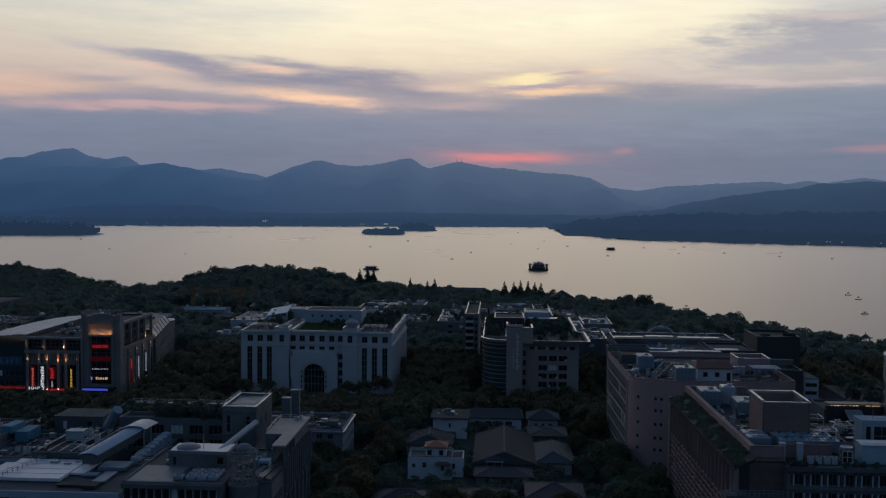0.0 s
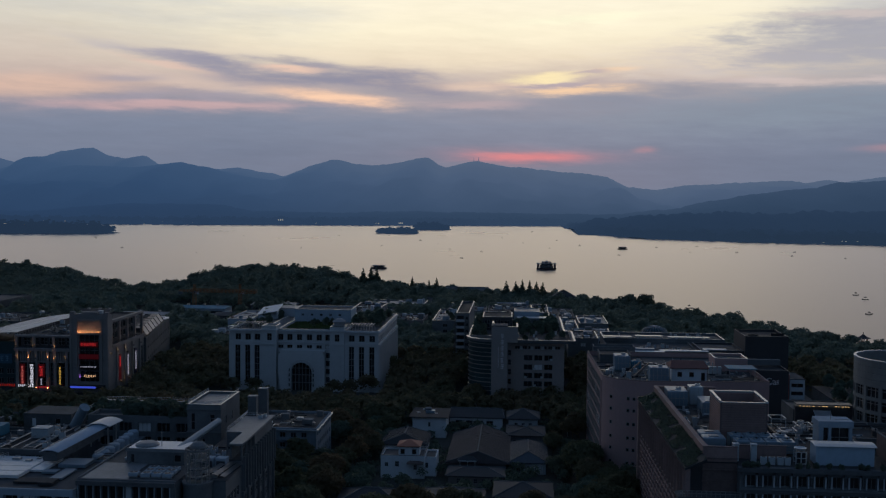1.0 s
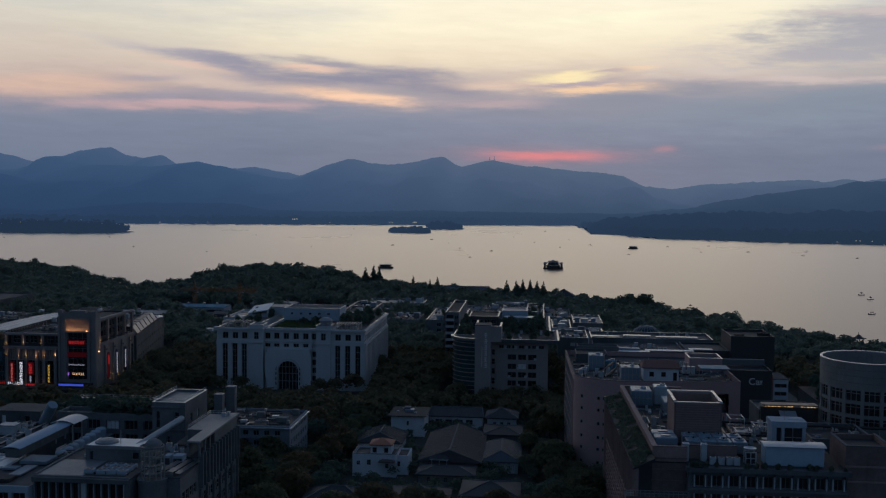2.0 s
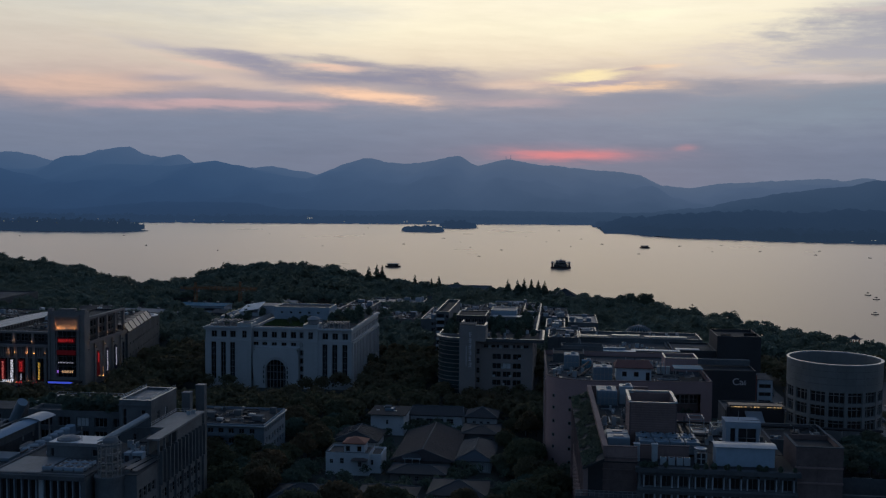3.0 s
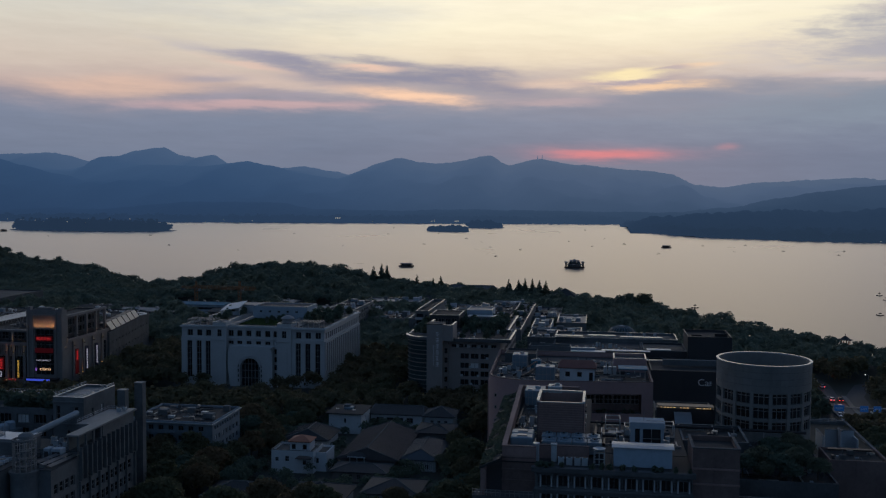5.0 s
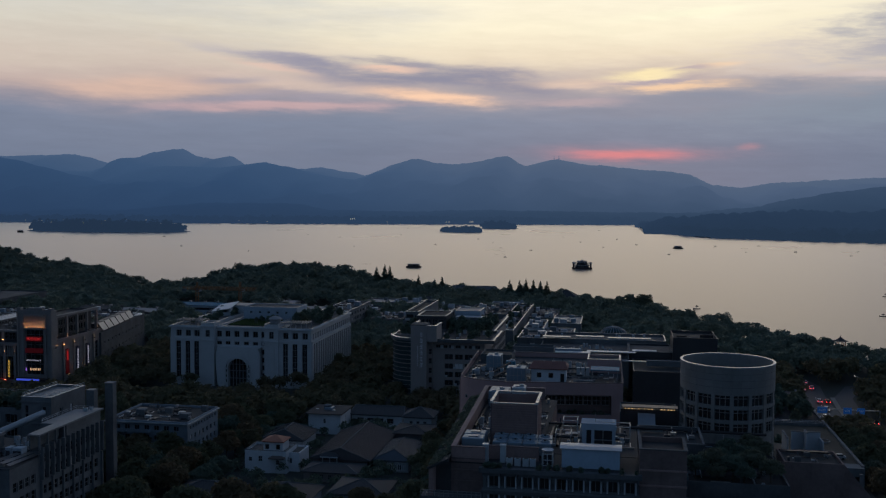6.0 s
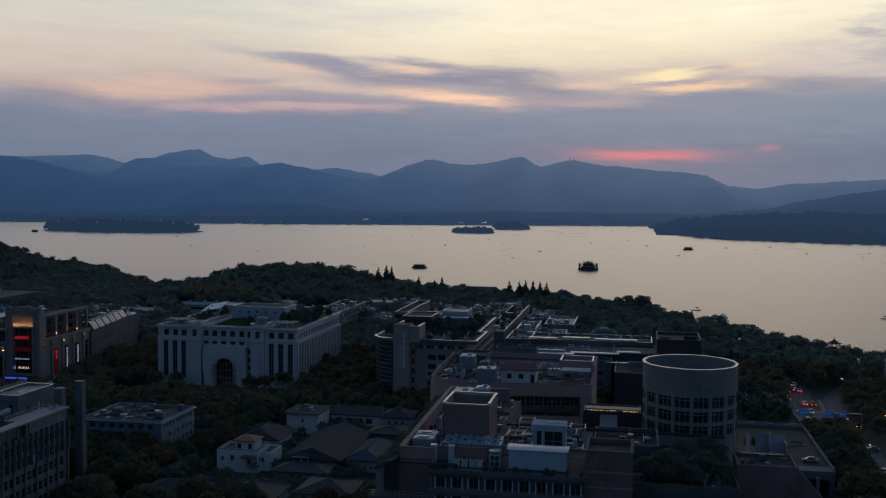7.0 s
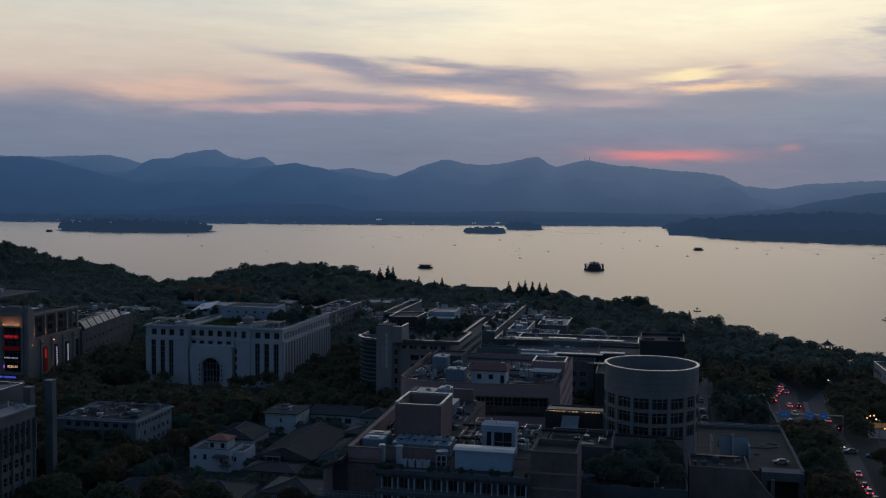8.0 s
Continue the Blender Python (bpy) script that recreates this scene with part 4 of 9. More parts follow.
    each("mullion", [(ta + 7.8, ta + 8.2, y0 - 1.2, y0 - 0.7, 4.4, 23.7)] + [(ta + 3.9, ta + 12.2, y0 - 1.2, y0 - 0.9, z, z + 0.4) for z in (9.0, 13.6, 18.2)], STONE_DARK, root)
    part("cove_ledge", boxes((ta + 3.5, tb - 3.6, y0 - 2.9, y0 - 1.503, 24.1, 24.4), (ta + 3.5, tb - 3.6, y0 - 3.0, y0 - 2.9, 24.1, 24.85)), STONE_BROWN, root)
    part("cove_lamp", box(ta + 4.0, tb - 4.1, y0 - 2.7, y0 - 2.6, 24.42, 24.5), lit("warm_cove_lamp", (1.0, 0.44, 0.16), 34.0), root, "warm strip lamp in the tower recess")
    part("tower_head", box(ta + 3.3, tb - 3.4, y0 - 2.2, y0 - 1.503, 29.4, 30.2), STONE_BROWN, root)
    up += [(ta + 4.2, y0 - 1.5, 24.4, 0), (tb - 4.3, y0 - 1.5, 24.4, 0), (ta + 1.7, y0 - 1.5, 3.0, 0), (tb - 1.7, y0 - 1.5, 3.0, 0)]
    # east wing along the side street
    block(root, -167.9, -152.6, y0 + 2.403, 439, 0, 19.0, STONE_BROWN, ROOF_DARK, {"E": [(-1.4 + 8.45 * i, 1.8 + 8.45 * i, 2.6, 14.0) for i in range(1, 5)]}, inset=0.4, nx=2, nz=6)
    each("pier", [(-152.597, -152.0, 407.5 + 8.45 * i, 408.9 + 8.45 * i, 0, 17.8) for i in range(4)], STONE_BROWN, root)
    part("cornice", box(-152.597, -151.8, y0 + 2.403, 439, 17.8, 19.2), STONE_BROWN, root)
    each("roof_post", [(-153.3, -152.2, 402.4 + 8.45 * i, 403.5 + 8.45 * i, 19.23, 28.4) for i in range(5)], STONE_BROWN, root)
    part("roof_beam", box(-153.5, -152.1, y0 + 2.403, 437.5, 28.4, 29.4), STONE_BROWN, root)
    block(root, -166, -155.4, y0 + 2.41, 437, 19.23, 28.0, STONE_DARK, ROOF_DARK, {"E": rows_of(34.5, (20.5, 24.2), 3.0, 2.6, 4.2)}, parapet=0.7, foot=False, nx=2, nz=1)
    each("rail_bar", [(-152.75, -152.65, y0 + 2.5, 437, z, z + 0.1) for z in (20.0, 20.6, 24.6)], METAL_DARK, root)
    up += [(-152.0, 408.2 + 8.45 * i, 15.8, 90) for i in range(4)] + [(-152.0, 401.2, 15.8, 90)] + [(-152.2, 402.95 + 8.45 * i, 20.0, 90) for i in range(5)] + [(-152.6, y, 2.2, 90) for y in (412.9, 416.0, 421.4, 424.6, 430.0, 433.0)]
    # rear range, turned to the west, with skylights and a curved canopy at its end
    straight = set(root.children)
    block(root, -167.5, -151.6, 439.1, 516, 0, 16.6, CONCRETE_DARK, ROOF_DARK, {"E": rows_of(76.9, (11.4, 6.4), 1.6, 1.2, 6.0)}, parapet=0.5, foot=False)
    frost = material("frosted_skylight_glass", (0.60, 0.63, 0.66), 0.25, vary=0.15, bump=0.0)
    for i in range(6):
        ya, yb = 445.0 + 9.0 * i, 452.6 + 9.0 * i
        bm = bmesh.new()
        f = bm.faces.new([bm.verts.new(p) for p in ((-152.2, ya, 17.4), (-152.2, yb, 17.4), (-154.6, yb, 20.8), (-154.6, ya, 20.8))])
        bmesh.ops.solidify(bm, geom=[f], thickness=0.15)
        part("skylight", bm, frost, root, "white sloping skylight panel")
        part("skylight_cheek", box(-158, -154.7, ya, yb, 16.62, 20.6), STONE_DARK, root)
        part("skylight_bar", tube((-152.1, yb + 0.7, 17.3), (-154.5, yb + 0.7, 20.9), 0.16, n=4), METAL_DARK, root)
    part("curved_canopy", lathe(bmesh.new(), -157, 508, [(4.6, 16.9), (6.2, 17.1), (6.2, 17.5), (4.2, 17.5), (4.2, 17.1)], 20, -60, 90), ROOF_WHITE, root, "white curved canopy rim")
    turn = Matrix.Translation((-151.6, 439.1, 0)) @ pose(0, 0, 0, 0, 0, 12.0) @ Matrix.Translation((151.6, -439.1, 0))
    for ob in root.children:
        if ob not in straight:
            ob.matrix_basis = turn @ ob.matrix_basis
    wall_lamps(root, up)

    # signs
    def sign(x0, x1, z0, z1, board, letters, n, upright, y, seed, label):
        s = part("sign_board", box(x0 - 0.5, x1 + 0.5, y, y + 0.15, z0 - 0.5, z1 + 0.5), board, root, label)
        part("lettering", bars(x0, x1, z0, z1, y - 0.003, n, upright, seed=seed), letters, s)
    dk = material("dark_red_sign_board", (0.10, 0.008, 0.010), 0.5, emit=(0.5, 0.01, 0.02), power=0.035)
    bk = material("black_sign_board", (0.012, 0.012, 0.014), 0.4)
    dim = lit("dim_white_sign_light", (0.72, 0.74, 0.95), 0.40)
    pale_red = lit("pale_red_sign_light", (1.0, 0.22, 0.20), 0.42)
    sign(-189.6, -188.5, 2.9, 10.6, dk, pale_red, 6, True, y0 - 0.4, 1, "dark red upright sign with glowing strokes")
    sign(-185.8, -184.1, 2.6, 11.3, bk, WHITE_SIGN, 8, True, y0 - 0.6, 2, "upright sign with bright white lettering strokes")
    sign(-181.9, -180.1, 6.2, 10.6, dk, RED_SIGN, 4, True, y0 - 0.4, 3, "dark red upright sign with glowing strokes")
    sign(-181.4, -180.6, 2.6, 5.4, bk, dim, 4, True, y0 - 0.4, 13, "small upright sign with white strokes")
    sign(-173.5, -172.5, 2.9, 10.4, bk, YELLOW_SIGN, 6, True, y0 - 0.4, 4, "upright sign with yellow lettering strokes")
    sign(-163.4, -156.8, 19.4, 20.5, dk, RED_SIGN, 10, False, y0 - 2.0, 5, "row of glowing red lettering strokes")
    part("sign_board", box(-164.2, -156.0, y0 - 2.0, y0 - 1.85, 13.9, 15.9), dk, root, "dim dark red sign board")
    sign(-163.6, -156.8, 10.5, 11.0, bk, dim, 11, False, y0 - 2.0, 6, "row of small white lettering strokes")
    sign(-162.0, -157.0, 6.5, 7.4, bk, lit("coloured_sign_light", (1.0, 0.60, 0.34), 0.8), 7, False, y0 - 2.0, 7, "row of coloured lettering strokes")
    part("lit_sign", bars(-164.2, -162.8, 6.3, 7.4, y0 - 2.01, 1, False, seed=14), lit("violet_sign_light", (0.45, 0.2, 1.0), 0.7), root, "small violet lit sign")
    part("canopy", soft_box(-167.5, -153.4, y0 - 5.0, y0 - 1.6, 2.4, 3.3), METAL_DARK, root)
    part("blue_canopy_light", box(-166.6, -156.0, y0 - 5.12, y0 - 5.01, 2.5, 3.3), BLUE_SIGN, root, "blue glowing canopy edge")
    part("lit_sign", bars(-190.5, -183.8, 1.7, 2.7, y0 - 1.2, 8, False, seed=8), WHITE_SIGN, root, "white lit shop sign strokes")
    part("lit_sign", bars(-182.6, -173.4, 1.4, 2.2, y0 - 1.2, 10, False, seed=9), RED_SIGN, root, "red lit shop sign strokes")
    for k, (y, mt_, zlo) in enumerate(((411.2, RED_SIGN, 9.0), (419.7, dim, 4.0), (428.5, dim, 5.0))):
        banner = part("sign_board", box(-152.45, -152.3, y - 1.4, y + 1.4, 3.2, 13.8), dk if k == 0 else material("navy_sign_board", (0.012, 0.016, 0.05), 0.5), root, "upright banner sign on the side front")
        bm = bars(-0.6, 0.6, zlo, 13.0, 0.0, 8, True, seed=20 + k)
        bmesh.ops.rotate(bm, verts=bm.verts[:], cent=(0, 0, 0), matrix=Matrix.Rotation(radians(90), 3, "Z"))
        bmesh.ops.translate(bm, verts=bm.verts[:], vec=(-152.29, y, 0))
        part("lettering", bm, mt_, banner)
    each("plinth", ((xa + 0.1, xb, y0 + 1.1, 439.9, -1.26, 0), (ta + 0.1, tb - 0.1, y0 - 1.4, y0 + 2.3, -1.26, 0), (-167.8, -152.7, y0 + 2.5, 438.9, -1.26, 0)), STONE_DARK, root)
    each("plinth", [(x - 0.6, x + 0.6, y0 + 0.05, y0 + 1.05, -1.26, 0) for x in piers], STONE_DARK, root)
    root.matrix_basis = SHOP_SEAT @ root.matrix_basis
    FOOTPRINTS.append((-190, -149, 391, 512))


SHOP_SEAT = Matrix.Translation((24.0, 1.8, 1.245)) @ Matrix.Scale(0.985, 4) @ Matrix.Translation((-24.0, -1.8, 0.0))
shopping_building()


def barrel_hall():
    """The hall beside the shopping building, its white ribbed roof falling in a curve to the west."""
    root = thing("market_hall", -215, 430, 0, "long hall with a curved white ribbed metal roof", "building")
    x0, x1, y0, y1 = -246.0, -193.0, 404.0, 468.0
    net = material("dark_green_scaffold_netting", (0.022, 0.050, 0.056), 0.85, grain=3.0, vary=0.3)
    block(root, x0, x1, y0, y1, 0, 13.0, net, ROOF_DARK, {"S": rows_of(53, (2, 6), 3.2, 2.4, 4.6)}, nx=3, nz=1)
    part("end_wall", box(-214, x1, y0 + 0.3, y0 + 0.6, 13.2, 19.5), net, root)
    part("sign_board", box(-206, -195.5, y0 - 0.2, y0 - 0.03, 10.4, 14.4), material("dim_blue_sign_board", (0.03, 0.09, 0.14), 0.6), root, "dim blue sign board on the netting")
    part("lettering", bars(-205, -196.2, 11.4, 13.6, y0 - 0.21, 4, False, seed=61), material("faded_blue_letters", (0.12, 0.24, 0.32), 0.6), root)
    part("lit_sign", bars(-206, -194, 0.9, 1.8, y0 - 0.3, 12, False, seed=62), lit("dim_red_shop_light", (1.0, 0.05, 0.04), 0.22), root, "dim red lit shop sign strokes")
    n = 16
    ring = [(x1 - 46.0 * k / n, 23.6 - 5.4 * (46.0 * k / n / 34.0) ** 1.7) for k in range(n + 1)]
    ring[-1] = (ring[-1][0], max(ring[-1][1], 13.3))
    bm = bmesh.new()
    va = [[bm.verts.new((x, y, z + dz)) for x, z in ring] for y, dz in ((0, 0), (1.52, 0), (1.52, 0.12), (0, 0.12))]
    for k in range(n):
        for a in range(4):
            bm.faces.new((va[a][k], va[a][k + 1], va[(a + 1) % 4][k + 1], va[(a + 1) % 4][k]))
    sheet = mesh_of("roof_sheet", bm, HALL_SHEET)
    for i in range(41):
        shared("roof_sheet", sheet, root, pose(0, y0 - 0.5 + 1.6 * i, 0))
    each("roof_seam", [(x - 0.08, x + 0.08, y0 - 0.5, y0 + 65, z + 0.12, z + 0.2) for x, z in ring[2:14:2]], METAL_GREY, root)
    part("east_wall", box(x1 - 0.4, x1 - 0.1, y0 + 0.7, y1, 13.23, 23.5), STONE_DARK, root)
    part("plinth", box(x0 + 0.1, x1 - 0.1, y0 + 0.1, y1 - 0.1, -1.26, 0), STONE_DARK, root)
    root.matrix_basis = SHOP_SEAT @ root.matrix_basis


barrel_hall()


# ---- grey office with a rounded corner and a sign tower ----
OFFICE_STONE = material("brown_grey_office_stone", (0.265, 0.245, 0.240), 0.7, stain=0.12, vary=0.14)


def corner_office():
    root = thing("corner_office", 15, 430, 0, "grey office building with a rounded glass corner and sign tower", "building")
    zt = 25.0
    hs = [(a, b, z, z + 2.2) for z in (17.5, 13.8, 10.5, 7.2, 3.8) for a, b in ((4.7, 8.1), (8.8, 12.0), (12.7, 16.0))] + [(1.2 + 2.6 * i, 3.3 + 2.6 * i, 22.0, 23.3) for i in range(7)]
    block(root, 12.3, 32.8, 396, 470, 0, zt - 0.6, OFFICE_STONE, ROOF_DARK, {"S": hs, "E": rows_of(74, (17.5, 13.8, 10.5, 7.2, 3.8), 3, 2.2, 4.2)}, nx=2, nz=1, inset=0.45, blinds=0.06)
    # oversailing roof edge with a jog
    each("roof_edge", ((12.0, 37.0, 393.4, 395.2, zt - 0.38, zt + 0.9), (35.2, 37.0, 395.2, 420, zt - 0.38, zt + 0.9), (32.2, 37.0, 420, 421.6, zt - 0.38, zt + 0.9), (32.2, 34.0, 421.6, 471, zt - 0.38, zt + 0.9)), CONCRETE_DARK, root)
    each("coping", ((11.9, 37.1, 393.3, 394.0, zt + 0.9, zt + 1.0), (36.3, 37.1, 394.0, 420.9, zt + 0.9, zt + 1.0), (33.3, 37.1, 420.9, 421.7, zt + 0.9, zt + 1.0), (33.3, 34.1, 421.7, 471, zt + 0.9, zt + 1.0)), COPING, root)
    part("roof_terrace", box(12.0, 35.2, 395.2, 420, zt - 0.38, zt), ROOF_DARK, root)
    # sign tower with an open screen on top
    block(root, 4.4, 10.6, 391.2, 399, 0, 31.4, OFFICE_STONE, foot=True, holes={})
    each("screen_wall", ((10.6, 14.6, 391.6, 392.2, 25.0, 31.2), (14.0, 14.6, 392.2, 403, 25.0, 31.2), (4.4, 5.0, 399, 408, 25.0, 31.2)), OFFICE_STONE, root)
    each("coping", ((10.7, 14.7, 391.5, 392.3, 31.2, 31.35), (13.9, 14.7, 392.3, 403, 31.2, 31.35), (4.3, 5.1, 399.2, 408, 31.2, 31.35)), COPING, root)
    block(root, 10.6, 12.3, 395, 402, 0, 24.4, OFFICE_STONE, ROOF_DARK, {"S": [(0.2, 1.5, z, z + 2.2) for z in (19.5, 15.8, 12.0, 8.2, 4.4)]}, nx=1, nz=2, foot=False)
    part("lettering", bars(8.0, 9.3, 15.0, 29.2, 391.19, 6, True, seed=31), PALE_SIGN, root, "upright pale sign strokes")
    part("lettering", bars(6.9, 7.4, 15.4, 23.5, 391.19, 10, True, seed=32), PALE_SIGN, root, "upright small pale sign strokes")
    for x, z in ((20.6, 13.9), (23.6, 10.6), (17.2, 10.6), (27.2, 17.6), (20.9, 7.3), (10.9, 16.2)):
        part("wall_unit", soft_box(x, x + 1.0, 395.3, 395.99, z, z + 0.8, 0.05), METAL_WHITE, root)
    each("roof_window", [(15.4 + 4.2 * i, 16.6 + 4.2 * i, 395.7, 395.96, 21.9, 23.2) for i in range(4)], METAL_WHITE, root)
    # rounded corner: glass with floor bands
    cx, cy, r = 4.4, 403.2, 9.4
    part("curtain_glass", lathe(bmesh.new(), cx, cy, [(r, 0), (r, 25.0)], 18, 180, 270), GLASS_TEAL, root, "rounded dark glass corner")
    for k in range(14):
        z = 2.2 + 1.68 * k
        h = 0.30 if k % 2 == 0 else 0.12
        part("floor_band", lathe(bmesh.new(), cx, cy, [(r - 0.2, z), (r + 0.22, z), (r + 0.22, z + h), (r - 0.2, z + h)], 18, 180, 270), OFFICE_STONE if k % 2 == 0 else METAL_GREY, root)
    for i in range(17):
        a = radians(180 + 90 * i / 16)
        part("mullion", tube((cx + (r + 0.05) * math.cos(a), cy + (r + 0.05) * math.sin(a), 0.5), (cx + (r + 0.05) * math.cos(a), cy + (r + 0.05) * math.sin(a), 25.0), 0.05, n=4), METAL_DARK, root)
    part("eaves_ring", lathe(bmesh.new(), cx, cy, [(r - 1.2, 25.0), (r + 0.9, 25.0), (r + 0.9, 26.0), (r - 0.1, 26.0), (r - 0.1, 25.3), (r - 1.2, 25.3)], 18, 180, 270), CONCRETE, root)
    part("coping", lathe(bmesh.new(), cx, cy, [(r - 0.2, 26.0), (r + 1.0, 26.0), (r + 1.0, 26.12), (r - 0.2, 26.12)], 18, 180, 270), COPING, root)
    block(root, -5.0, 4.4, 403.2, 466, 0, 25.0, OFFICE_STONE, ROOF_DARK, {"W": rows_of(62.8, (3.5, 7.2, 10.9, 14.6, 18.3, 21.6), 3.2, 2.2, 4.2)}, nx=3, nz=1, parapet=1.0, coping=COPING)
    block(root, 4.4, 12.3, 402.0, 466, 0, 24.8, OFFICE_STONE, ROOF_DARK, foot=False)
    # roof houses
    block(root, -0.5, 12, 428, 446, 25.03, 30.2, STONE_DARK, ROOF_DARK, {"S": rows_of(12.5, (26.0,), 2.2, 3.2, 2.8)}, parapet=0.35, coping=COPING, foot=False)
    block(root, 12.8, 24, 448, 462, 24.65, 30.4, PLASTER_BLUE, ROOF_PALE, foot=False, parapet=0.3, coping=COPING)
    part("awning", boxes((14, 27, 441, 447, 28.6, 28.8), (14.2, 14.4, 441.2, 441.4, 24.65, 28.6), (26.6, 26.8, 441.2, 441.4, 24.65, 28.6), (20, 20.2, 441.2, 441.4, 24.65, 28.6)), METAL_WHITE, root)


corner_office()


def balcony_slab():
    root = thing("apartment_slab", -11, 495, 0, "grey apartment slab with stacked balconies", "building")
    zs = [2 + 3.1 * i for i in range(8)]
    block(root, -14.5, -8.2, 470, 522, 0, 26.0, CONCRETE, ROOF_DARK, {"S": [(4.4, 5.8, z, z + 1.7) for z in zs], "W": rows_of(52, zs, 2.2, 1.8, 3.6)}, parapet=1.0, coping=COPING, nx=2, nz=1)
    for z in zs:
        part("balcony", boxes((-15.7, -14.503, 471, 521, z - 0.7, z - 0.5), (-15.7, -15.6, 471, 521, z - 0.5, z + 0.3)), CONCRETE, root)
        part("balcony", boxes((-14.3, -10.4, 468.6, 469.997, z - 0.7, z - 0.5), (-14.3, -10.4, 468.6, 468.7, z - 0.5, z + 0.4)), PLASTER, root)
        part("balcony_window", box(-13.9, -10.8, 469.9, 469.985, z + 0.5, z + 2.0), GLASS, root)


balcony_slab()


# ---- pink building with a rounded corner ----
def pink_clinic():
    root = thing("pink_clinic", 62, 310, 0, "large pink tiled building with a rounded corner and crowded roof", "building")
    xe, yn, zt = 85.9, 340.5, 29.0
    fl = [3.0 + 3.8 * i for i in range(7)]
    cx, cy, rx, ry = 54.0, 296.0, 14.7, 9.0
    nw, sw, se, ne = (38.0, yn), (cx - rx, cy), (xe, 290.7), (xe - 0.6, yn)
    so = (cx, cy - ry)

    def run(p, q):
        d = Vector((q[0] - p[0], q[1] - p[1]))
        return (d.x / d.length, d.y / d.length), d.length

    def bow(off, a):
        """A point on the bowed corner, off metres outside the wall."""
        return cx - (rx + off) * math.cos(radians(a)), cy - (ry + off) * math.sin(radians(a))

    uw, lw = run(nw, sw)
    us, ls = run(so, se)
    ue, le = run(se, ne)
    bm = bmesh.new()
    hw = [(1.6 + 2.35 * i, 3.75 + 2.35 * i, z - 0.3, z + 2.9) for z in fl for i in range(int((lw - 2.6) / 2.35))]
    bm_wall(bm, nw, uw, lw, 0, zt, hw, 0.11)
    arc = [bow(0, 6 * k) for k in range(16)]
    for p, q in zip(arc, arc[1:]):
        bm.faces.new([bm.verts.new(v) for v in ((*p, 0), (*q, 0), (*q, zt), (*p, zt))])
    strip = [(8.7, 28.9, 21.4, 26.9)]
    bm_wall(bm, so, us, ls, 0, zt, strip, 0.45)
    he = rows_of(le, fl, 2.2, 1.8, 4.2)
    bm_wall(bm, se, ue, le, 0, zt, he, 0.4)
    un, ln = run(ne, nw)
    bm_wall(bm, ne, un, ln, 0, zt, [], 0.4)
    bmesh.ops.remove_doubles(bm, verts=bm.verts[:], dist=0.001)
    part("wall", bm, PINK, root)
    glaze(root, nw, uw, hw, 0.11, 2, 2, pane_mat=GLASS_TEAL, blinds=0.03)
    glaze(root, se, ue, he, 0.4)
    part("corner_pilaster", tube((sw[0] - 0.05, sw[1] - 0.1, 0), (sw[0] - 0.05, sw[1] - 0.1, zt), 0.35, n=8), PINK, root)
    # recessed loggia under the roof
    m0 = pose(so[0], so[1], 0, 0, 0, math.degrees(math.atan2(us[1], us[0])))
    for i in range(8):
        fm, gm = window_meshes(2.3, 2.6, 2, 2, METAL_GREY, GLASS, 0.14)
        m = m0 @ pose(8.8 + 2.5 * i, 2.4, 23.7)
        w = shared("window", fm, root, m)
        shared("pane", gm, w, m)
    for name, b, mt_ in (("loggia_wall", box(8.7, 28.9, 2.5, 2.7, 21.0, 27.0), PINK_DARK), ("loggia_floor", box(8.7, 28.9, 0.45, 2.5, 21.0, 21.4), CONCRETE_DARK), ("loggia_rail", boxes((8.7, 28.9, 0.1, 0.2, 22.3, 22.4), *[(8.7 + 1.0 * i, 8.78 + 1.0 * i, 0.1, 0.2, 21.4, 22.3) for i in range(21)]), METAL_DARK)):
        bmesh.ops.transform(b, matrix=m0, verts=b.verts[:])
        part(name, b, mt_, root)
    # small square windows in the blank bow
    for a in (33, 58, 65):
        for z in (24.6, 21.2, 17.3, 13.3, 9.9, 6.0):
            x, y = bow(0.02, a)
            t = math.degrees(math.atan2(-ry * math.cos(radians(a)), rx * math.sin(radians(a))))
            m = pose(x, y, z, 0, 0, t) @ Matrix.Translation((-0.45, -0.08, 0))
            fm, gm = window_meshes(0.9, 1.0, 1, 1, FRAME_GREY, GLASS, 0.12)
            w = shared("window", fm, root, m)
            shared("pane", gm, w, m)
    # roof, parapet and its coping follow the walls
    ring = [nw] + arc + [se, ne]
    bm = bmesh.new()
    bm.faces.new([bm.verts.new((x, y, zt - 0.2)) for x, y in ring])
    part("roof", bm, ROOF_GREY, root)

    def rim(z0, z1, wide, proud):
        bm = bmesh.new()
        c = Vector((62.0, 315.0))
        rows = []
        for p in ring:
            d = (c - Vector(p)).normalized()
            a, b = Vector(p) - d * proud, Vector(p) + d * wide * 1.3
            rows.append([bm.verts.new((q.x, q.y, z)) for q, z in ((a, z0), (a, z1), (b, z1), (b, z0))])
        for p, q in zip(rows, rows[1:] + rows[:1]):
            for k in range(4):
                bm.faces.new((p[k], q[k], q[(k + 1) % 4], p[(k + 1) % 4]))
        return bm

    z2 = zt + 1.4
    part("parapet", rim(zt, z2, 0.4, 0.0), PINK, root)
    part("coping", rim(z2, z2 + 0.12, 0.5, 0.1), PINK_DARK, root)
    FOOTPRINTS.append((38.0, xe, 287, yn))
